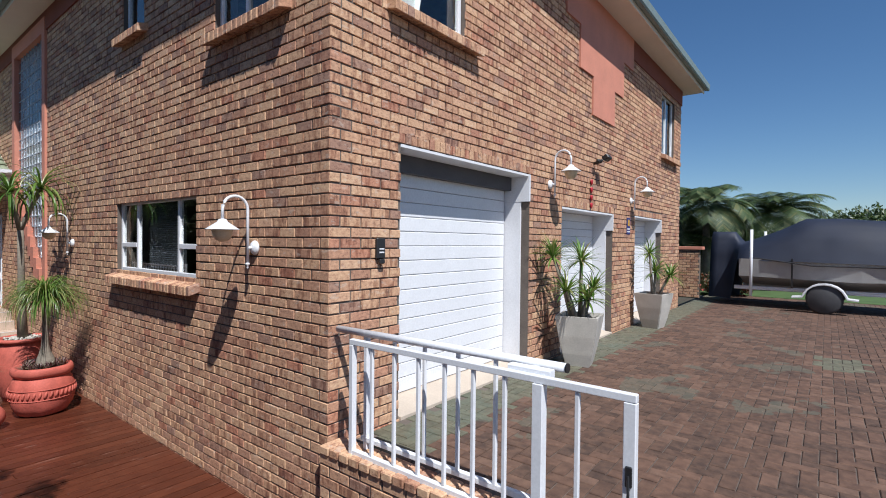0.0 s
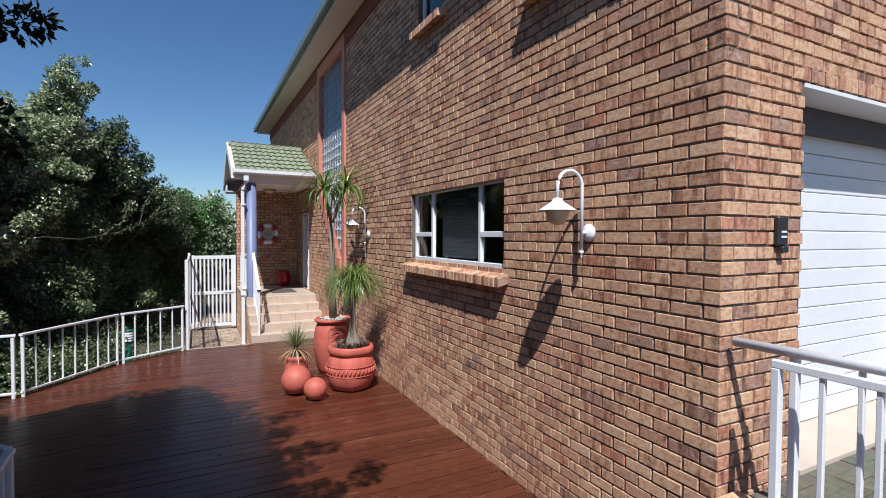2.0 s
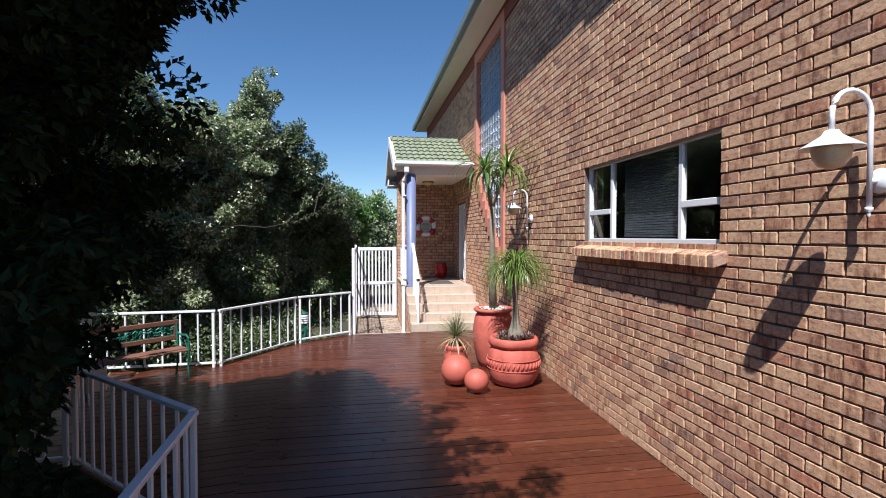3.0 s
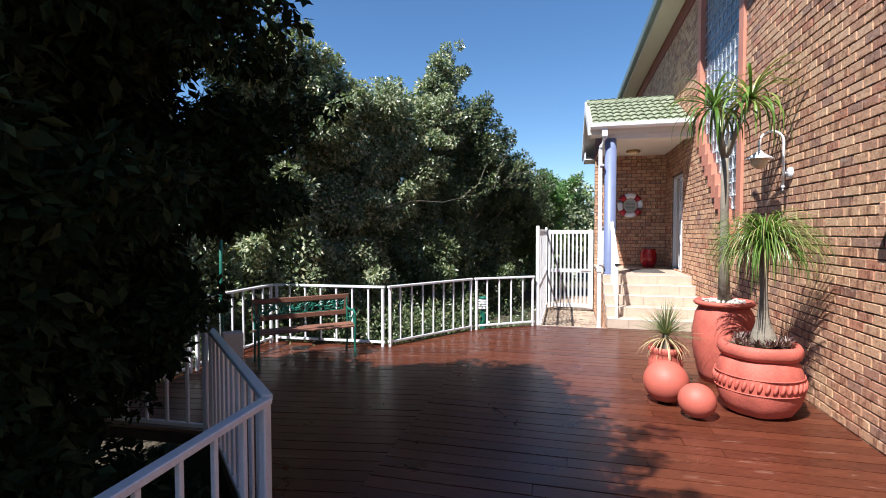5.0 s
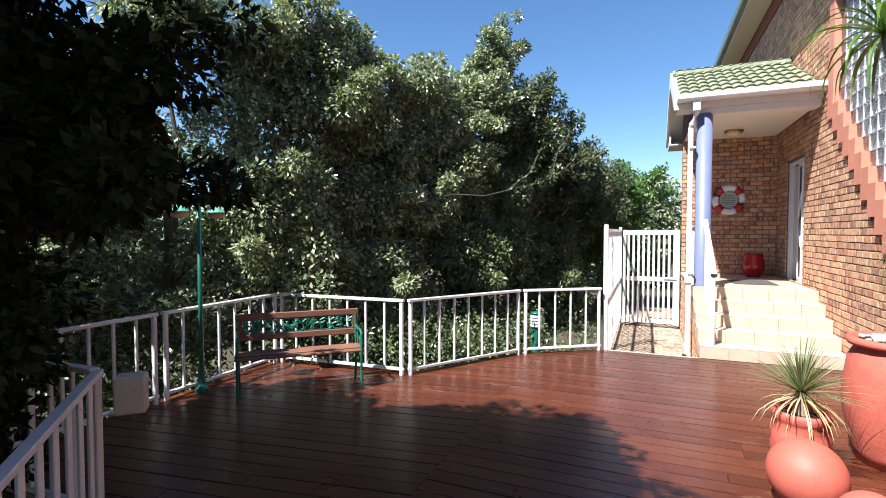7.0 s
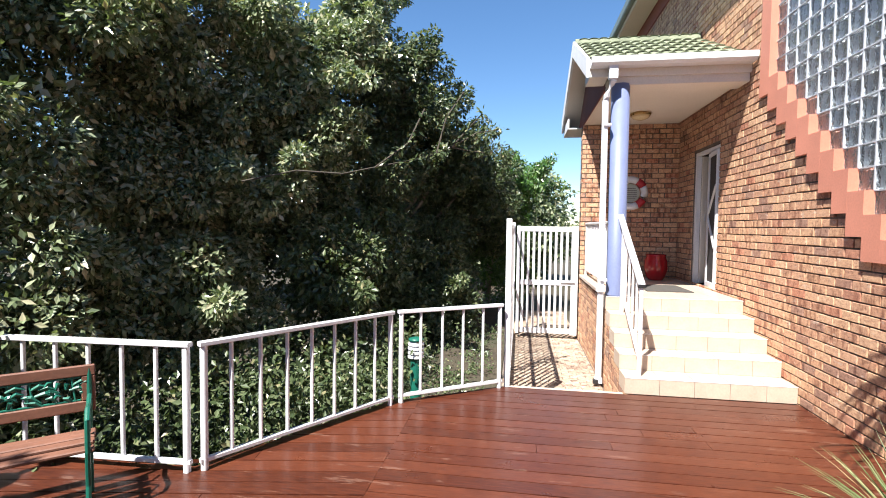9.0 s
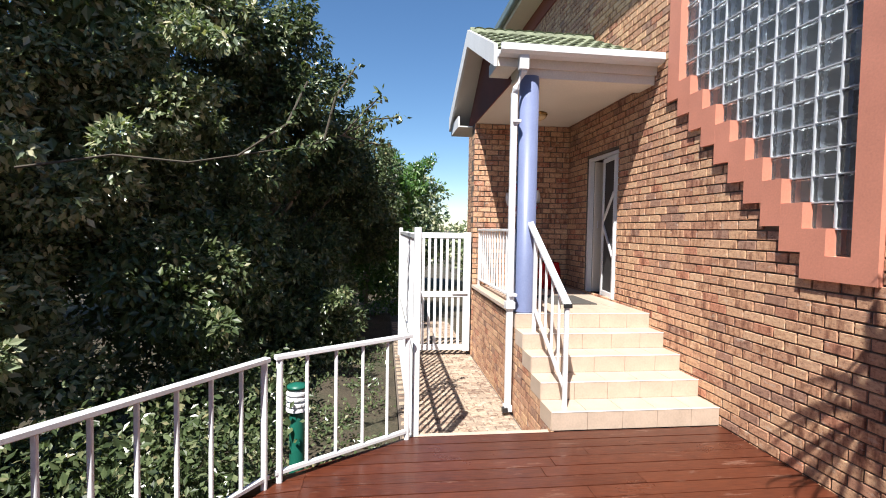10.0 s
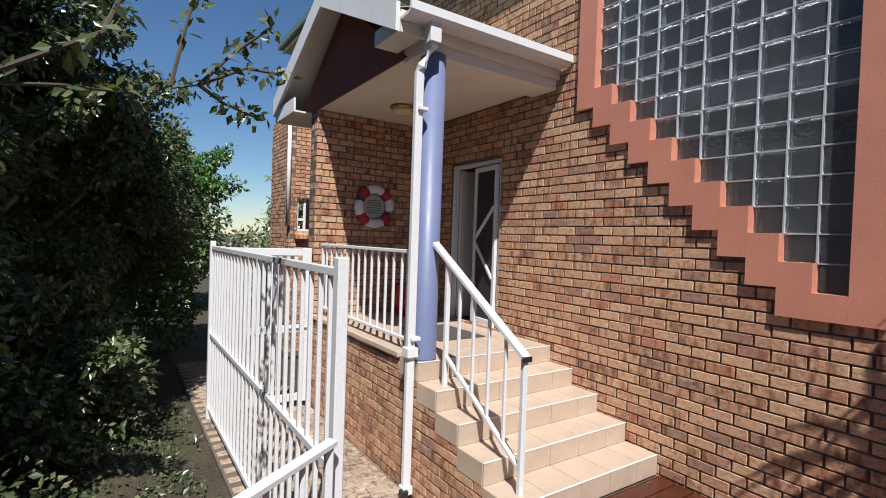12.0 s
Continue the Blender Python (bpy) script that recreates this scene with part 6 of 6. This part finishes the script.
def palm(at, h, n, L, seed):
    t = thing("palm_tree", at, 0, label="palm with long feathery green fronds beyond the garden wall", category="palm tree", group="garden palms")
    bm = bmesh.new()
    tube(bm, [(0, 0, 0), (0.05, 0, h * 0.5), (0, 0, h)], [0.16, 0.13, 0.10], sides=10)
    part("trunk", bm, BARK, t, smooth=True)
    rng = random.Random(seed)
    bm = bmesh.new()
    for k in range(n):
        a, e = k * 2.4, rng.uniform(0.0, 1.3)
        d = Vector((math.cos(a), math.sin(a), 0))
        s = Vector((-math.sin(a), math.cos(a), 0))
        p, ang = Vector((0, 0, h)), e
        seg = 14
        for i in range(seg):
            q = p + (d * math.cos(ang) + Vector((0, 0, math.sin(ang)))) * (L / seg)
            if i > 1:
                for sg2 in (-1, 1):
                    ll = L * 0.28 * math.sin(math.pi * (i + 1) / (seg + 2)) + 0.05
                    for j in range(3):
                        o = p.lerp(q, j / 3)
                        tip = o + s * sg2 * ll * 0.75 + (q - p).normalized() * ll * 0.5 - Vector((0, 0, ll * 0.22))
                        mid = o.lerp(tip, 0.5)
                        w = (q - p).normalized() * 0.016
                        bm.faces.new([bm.verts.new(v) for v in (o - w, o + w, mid + w, tip, mid - w)])
            p, ang = q, ang - 1.9 / seg
    part("fronds", bm, PALM, t, "feathery fronds")
    return t


rng_f = np.random.default_rng(15)
fc = np.stack([rng_f.uniform(-0.1, 1.1, 24), rng_f.uniform(15.0, 15.7, 24), rng_f.uniform(0.85, 1.35, 24)], 1)
V, F = leaf_cloud(rng_f, fc, rng_f.uniform(0.12, 0.25, 24), 1800, 0.11)
tagged(array_mesh("flower_bed", V, F, leaf_material("red_brown_leaf", [(0, (0.05, 0.07, 0.02)), (0.55, (0.12, 0.05, 0.03)), (1, (0.34, 0.05, 0.03))], 0.6)), "low red and bronze leafed shrubs at the garden wall", "shrub", kind="stuff")
palm((-0.3, 16.4, DRIVE - 0.1), 3.0, 54, 1.9, 1)
palm((1.6, 18.5, DRIVE - 0.1), 2.7, 48, 2.0, 2)
palm((-1.2, 17.2, DRIVE - 0.1), 1.9, 36, 2.0, 3)

# ---------------------------------------------------------------- trees and shrubs
tree("coastal_tree", (-10.4, -7.4, -0.75), 6, [(-8.9, -6.6, 0.8, 1.2, 1.1, 1.4), (-9.4, -6.9, 2.7, 1.3, 1.2, 1.2), (-8.3, -6.7, 3.8, 1.0, 0.9, 0.8), (-10.4, -6.2, 2.4, 1.4, 1.2, 1.4), (-10.2, -5.9, 3.7, 1.2, 1.0, 1.0), (-11.2, -5.5, 4.5, 0.8, 0.6, 0.6), (-11.8, -5.2, 5.1, 0.35, 0.3, 0.4)], 130000, 0.08, "dense coastal tree with small glossy leaves behind the railing", 2, clump=0.5, sprays=[((-11.4, -5.3, 5.0), (-12.2, -5.0, 6.3)), ((-11.6, -5.2, 5.0), (-12.8, -4.8, 5.9)), ((-11.2, -5.4, 4.8), (-11.4, -5.2, 5.9)), ((-8.2, -6.7, 4.2), (-8.3, -6.7, 5.2)), ((-8.1, -6.7, 4.2), (-7.8, -6.8, 5.0)), ((-8.4, -6.6, 4.2), (-8.9, -6.5, 4.9)), ((-8.9, -6.3, 3.6), (-8.6, -6.4, 4.9))])
# the darker leaf set gives this tree its shade by colour
tree("coastal_tree", (-13.6, -6.6, -0.75), 5, [(-12.4, -5.3, 0.6, 1.4, 1.2, 1.4), (-12.4, -5.3, 2.6, 1.4, 1.1, 1.4), (-14.4, -4.9, 0.9, 1.5, 1.2, 1.7), (-14.2, -4.8, 3.2, 1.3, 1.0, 1.2), (-15.9, -4.3, 2.2, 1.3, 1.1, 1.8), (-12.2, -5.3, 4.2, 1.0, 0.8, 0.8), (-13.4, -5.0, 3.9, 0.9, 0.8, 0.7), (-10.7, -5.4, 1.0, 1.2, 1.0, 1.6), (-13.5, -4.1, 0.3, 1.3, 0.6, 1.0), (-12.3, -4.7, 4.1, 0.9, 0.7, 0.9), (-13.6, -4.0, 3.2, 0.9, 0.7, 0.9), (-14.8, -3.7, 2.8, 1.0, 0.7, 1.0), (-16.0, -3.4, 2.2, 1.0, 0.7, 1.3)], 130000, 0.085, "dense coastal tree behind the white gate, leaves darkened for shade", 3, MIDLEAF, clump=0.5)
tree("coastal_tree", (-7.0, -9.0, -0.75), 6, [(-7.5, -7.3, 0.9, 1.3, 1.0, 1.5), (-7.6, -7.3, 2.8, 1.2, 1.0, 1.2), (-5.3, -8.7, 0.7, 1.4, 1.1, 1.5), (-5.7, -8.8, 2.7, 1.3, 1.0, 1.1), (-7.3, -7.2, 4.1, 0.8, 0.7, 0.5), (-7.5, -7.0, 4.9, 0.3, 0.25, 0.6), (-6.2, -8.0, 4.4, 0.8, 0.7, 0.5), (-3.8, -8.9, 1.0, 1.4, 1.2, 1.8), (-4.2, -9.2, 2.6, 1.2, 1.0, 1.1), (-7.5, -7.0, -0.1, 0.6, 0.5, 0.45)], 130000, 0.08, "dense coastal tree with small glossy leaves behind the garden bench", 4, clump=0.5)
tree("garden_tree", (-17.6, -3.6, -0.75), 4, [(-17.4, -3.5, 1.2, 1.3, 1.1, 1.8), (-17.6, -2.9, 2.7, 1.0, 0.9, 0.9), (-18.6, -3.6, 2.2, 1.4, 1.2, 1.4)], 26000, 0.10, "bright green leafy tree at the end of the path", 6, LEAF_BRIGHT)
# this tree's unlit side comes from its near-black leaf colour
tree("shade_tree", (-1.2, -6.4, -0.75), 6, [(-1.6, -5.1, 1.0, 1.1, 0.9, 1.7), (-2.2, -4.9, 3.3, 1.2, 1.0, 1.3), (-0.4, -5.0, 2.6, 1.1, 1.0, 1.8), (-0.6, -4.7, 4.4, 1.3, 1.1, 1.0), (0.7, -4.9, 4.0, 1.1, 1.0, 1.0), (-2.6, -6.4, 2.0, 1.2, 1.3, 2.4), (-1.2, -5.3, 5.4, 1.2, 1.0, 0.8), (0.6, -5.4, 1.8, 1.1, 1.1, 1.9), (-2.7, -6.2, 3.9, 0.6, 0.7, 1.0), (-3.3, -4.8, 2.1, 0.5, 0.45, 0.6), (-2.9, -4.45, 3.7, 0.55, 0.45, 0.6), (-3.0, -5.2, 1.2, 0.5, 0.5, 0.8), (-2.95, -4.7, 4.2, 0.5, 0.45, 0.5), (-1.6, -4.8, 5.8, 0.65, 0.6, 0.4), (-0.4, -4.5, 5.6, 0.8, 0.6, 0.45), (0.5, -4.3, 5.5, 0.7, 0.5, 0.4), (-1.1, -5.3, 6.4, 0.8, 0.8, 0.4), (-3.7, -6.7, 2.6, 0.5, 0.5, 0.6)], 250000, 0.08, "big leafy tree overhanging the deck railing, leaves darkened as backlit shade", 5, SHADEDLEAF, inner=1.2, fingers=240, sprays=[((-2.4, -4.82, 4.2), (-3.05, -4.58, 4.6)), ((-2.03, -4.78, 4.8), (-2.53, -4.14, 5.2)), ((-1.28, -4.59, 5.2), (-1.73, -3.85, 5.6)), ((-0.7, -4.47, 5.5), (-0.95, -3.48, 5.9)), ((-0.48, -4.39, 5.2), (-0.63, -3.6, 5.6)), ((0.14, -4.14, 5.4), (0.09, -3.15, 5.8)), ((0.17, -3.98, 4.8), (0.12, -3.29, 5.2)), ((0.92, -3.79, 5.2), (0.67, -2.84, 5.6)), ((-2.85, -5.11, 3.8), (-3.5, -5.12, 4.2))])

# undergrowth made dense and darkened to stand in for shade on the ground
rng_w = np.random.default_rng(11)
n_w = 460
cw = np.stack([rng_w.uniform(-10.8, -4.6, n_w), np.zeros(n_w), np.zeros(n_w)], 1)
cw[:, 1] = np.interp(cw[:, 0], [-10.8, -8.9, -7.6, -7.05, -6.8, -4.6], [-3.85, -3.9, -5.0, -5.4, -6.95, -7.1]) - rng_w.uniform(0.05, 2.2, n_w)
cw[:, 2] = rng_w.uniform(-0.65, 0.25, n_w)
V, F = leaf_cloud(rng_w, cw, rng_w.uniform(0.12, 0.38, n_w), 26000, 0.07)
tagged(array_mesh("undergrowth", V, F, MIDLEAF), "creeping undergrowth outside the railing in shade-darkened green", "undergrowth", kind="stuff")

# earth bank between the path and the trees
bm = bmesh.new()
bmesh.ops.create_grid(bm, x_segments=60, y_segments=24, size=1)
for v in bm.verts:
    x, y = -12.9 + 4.2 * v.co.x, -4.3 + 1.39 * v.co.y
    f = (y + 5.7) / 2.8
    v.co = Vector((x, y, -0.76 + 0.40 * min(1.0, f * 1.5) + 0.035 * f * noise.noise(Vector((x * 2.2, y * 2.2, 1.0)))))
tagged(mesh_object("ground", bm, GROUND, smooth=True), "brown earth bank with leaf litter beside the path", kind="structure")
# weeds laid thick and dark in place of tree shade on the bank
rng_l = np.random.default_rng(21)
cl = np.stack([rng_l.uniform(-13.5, -8.8, 190), rng_l.uniform(-4.9, -3.1, 190), np.full(190, -0.38)], 1)
V, F = leaf_cloud(rng_l, cl, rng_l.uniform(0.08, 0.24, 190), 8000, 0.055)
tagged(array_mesh("weeds", V, F, MIDLEAF), "low weeds thickened to darken the earth bank like tree shade", "weeds", kind="stuff")

# a near branch with larger leaves over the path
nb = thing("branch", (-8.4, -5.4, 2.1), label="thin leafy branch with rounded leaves reaching out over the fence", category="branch")
B0 = Vector((-8.4, -5.4, 2.1))
branch_twigs = [[(-8.4, -5.4, 2.1), (-8.55, -4.9, 2.22), (-8.5, -4.4, 2.18), (-8.65, -3.9, 2.30), (-8.95, -3.72, 2.38), (-9.3, -3.45, 2.55)], [(-9.3, -3.45, 2.55), (-9.55, -3.2, 2.75), (-9.78, -2.93, 2.83)], [(-9.3, -3.45, 2.55), (-9.4, -3.3, 2.75), (-9.35, -3.12, 2.92)], [(-9.3, -3.45, 2.55), (-9.6, -3.3, 2.56), (-9.78, -3.08, 2.55)], [(-9.1, -3.58, 2.47), (-9.2, -3.5, 2.85), (-9.5, -3.35, 3.2)], [(-8.55, -4.1, 2.24), (-8.7, -3.8, 2.5), (-9.0, -3.7, 2.9)]]
for plant, o, tws, mat, dens, seed, size, lo in ((nb, B0, branch_twigs, MIDLEAF, 15, 3, 0.065, 0.55),):
    rng_b = np.random.default_rng(seed)
    pts_b = []
    for n_t, tw in enumerate(tws):
        bm = bmesh.new()
        tube(bm, [Vector(p) - o for p in tw], [0.009, 0.008, 0.007, 0.006, 0.005, 0.004][: len(tw)], sides=6)
        part("twig", bm, TWIG, plant)
        for f in np.linspace(lo if n_t == 0 else 0.35, 1, 10 if n_t == 0 else 5):
            k = min(int(f * (len(tw) - 1)), len(tw) - 2)
            g = f * (len(tw) - 1) - k
            pts_b.append(np.array(tw[k]) * (1 - g) + np.array(tw[k + 1]) * g - np.array(o))
    V, F = leaf_cloud(rng_b, np.array(pts_b), np.full(len(pts_b), 0.05), dens * len(pts_b) // 2, size, 0.1, 0.1)
    array_mesh("leaves", V, F, mat, plant)

for k, (x, y, h, r) in enumerate(((-22, -8, 4.0, 3.4), (-17, -13, 4.4, 3.6), (-9, -14.5, 4.4, 3.6), (-1.5, -12.5, 4.6, 3.4), (-26, -3, 3.4, 3.0), (-25, 2.5, 3.0, 3.2))):
    tree("far_tree", (x, y, -0.75), h, [(x, y, 0.9, r, r * 0.9, 1.9), (x + 0.8, y + 0.4, 2.8, r * 0.7, r * 0.7, 1.3)], 14000, 0.22, "dark green tree farther down the slope", 30 + k, clump=0.8)
for k, (x, y, h, r) in enumerate(((5.5, 42, 4.2, 3.0), (9.5, 44, 3.6, 2.6), (12.5, 40, 3.9, 2.8))):
    tree("garden_tree", (x, y, DRIVE), h, [(x, y, DRIVE + h * 0.55, r, r, h * 0.42), (x - r * 0.5, y, DRIVE + h * 0.7, r * 0.5, r * 0.5, h * 0.2)], 9000, 0.30, "round dark green tree beyond the lawn", 20 + k, MIDLEAF, clump=0.9)
tree("garden_tree", (-0.2, 20.5, DRIVE), 3, [(-0.6, 20.3, 1.9, 1.5, 0.9, 1.1), (1.4, 20.6, 1.8, 1.5, 0.9, 1.0), (2.6, 20.4, 2.3, 0.9, 0.6, 0.5)], 16000, 0.14, "dark feathery shrubby tree behind the palms", 27, MIDLEAF)
hm = bmesh.new()
prism(hm, [(-60, 75), (60, 70), (60, 74), (-60, 79)], 0, 3.2)
tagged(mesh_object("backdrop", hm, GROUND), "low far green ridge", kind="structure")
# ---------------------------------------------------------------- small pieces of stairs and walls
box_meshes = {}
for lo, hi, parent in tile_late:
    size = tuple(round(h - l, 4) for l, h in zip(lo, hi))
    if size not in box_meshes:
        bm = bmesh.new()
        box(bm, (0, 0, 0), size)
        me = bpy.data.meshes.new("tile")
        bm.to_mesh(me)
        bm.free()
        me.materials.append(TILE)
        box_meshes[size] = me
    ob = new("tile", box_meshes[size])
    ob.parent = parent
    ob.location = lo
for plane, close, parent, seed in LATE:
    for i, s in enumerate(close):
        v, f = brick_arrays(plane, [s], seed=seed * 1000 + i)
        array_mesh("brick", v, f, BRICK, parent)
for m, r in tile_roof:
    ob = new("roof_tile", tile_mesh)
    ob.parent = porch_roof
    ob.matrix_basis = m


PW2 = 0.106
near_p, far_p, grey_p = [], [], []
for i in range(-1, 92):
    for j in range(-30, 150):
        kind = (i - j) % 4
        if kind == 0:
            r = (i, j, 2, 1)
        elif kind == 3:
            r = (i, j, 1, 2)
        else:
            continue
        x0, y0 = 0.025 + r[0] * PW2, 0.01 + r[1] * PW2
        x1, y1 = x0 + r[2] * PW2 - 0.007, y0 + r[3] * PW2 - 0.007
        if x0 < 0.02 or (x0 < 2.12 and y0 < 0.16):
            continue
        if y0 < -0.1 and x1 < 2.1:
            continue
        if (x0 < 0.55 and y0 > 3.1) or (2.85 < x0 < 3.4 and 5.6 < y0 < 6.4):
            grey_p.append((x0, y0, x1, y1))
            continue
        (near_p if 0.0 < x0 < 1.85 and 0.1 < y0 < 3.1 and len(near_p) < 300 else far_p).append((x0, y0, x1, y1))


def slab_arrays(rects, z, h, seed, bevel=0.005):
    rng = np.random.default_rng(seed)
    R = np.array(rects)
    n = len(R)
    dz = rng.uniform(-0.003, 0.003, n)
    V = np.zeros((n, 12, 3))
    cx, cy, sx, sy = (0, 2, 2, 0), (1, 1, 3, 3), (1, -1, -1, 1), (1, 1, -1, -1)
    for c in range(4):
        for layer, (ins, off) in enumerate(((0, -h), (0, -bevel), (bevel, 0))):
            V[:, layer * 4 + c, 0] = R[:, cx[c]] + sx[c] * ins
            V[:, layer * 4 + c, 1] = R[:, cy[c]] + sy[c] * ins
            V[:, layer * 4 + c, 2] = z + off + dz
    f = [(8, 9, 10, 11)] + [(b + c, b + (c + 1) % 4, b + 4 + (c + 1) % 4, b + 4 + c) for b in (0, 4) for c in range(4)]
    F = (np.arange(n)[:, None, None] * 12 + np.array(f)[None]).reshape(-1, 4)
    return V.reshape(-1, 3), F


v, f = slab_arrays(far_p, DRIVE, 0.03, 1)
tagged(array_mesh("paving", v, f, PAVER, drive), kind="stuff")
v, f = slab_arrays(grey_p, DRIVE, 0.03, 2)
tagged(array_mesh("paving", v, f, GREYPAVER, drive), kind="stuff")
for k, r in enumerate(near_p):
    v, f = slab_arrays([r], DRIVE, 0.03, 100 + k)
    array_mesh("paver", v, f, GREYPAVER if r[0] < 0.55 else PAVER, drive)
rects = []
x = -9.135
row = 0
while x > -15.8:
    y = -2.88 + (0.1 if row % 2 else 0)
    while y < -1.63:
        y1 = min(y + 0.2, -1.62)
        if y1 - y > 0.04:
            rects.append((x - 0.1, y, x - 0.006, y1 - 0.006))
        y += 0.2
    x -= 0.1
    row += 1
for k, r in enumerate(rects[:300]):
    v, f = slab_arrays([r], PATHZ, 0.034, 900 + k, 0.008)
    array_mesh("paver", v, f, PATHPAVER, path)
v, f = slab_arrays(rects[300:], PATHZ, 0.034, 7, 0.008)
tagged(array_mesh("paving", v, f, PATHPAVER, path), kind="stuff")
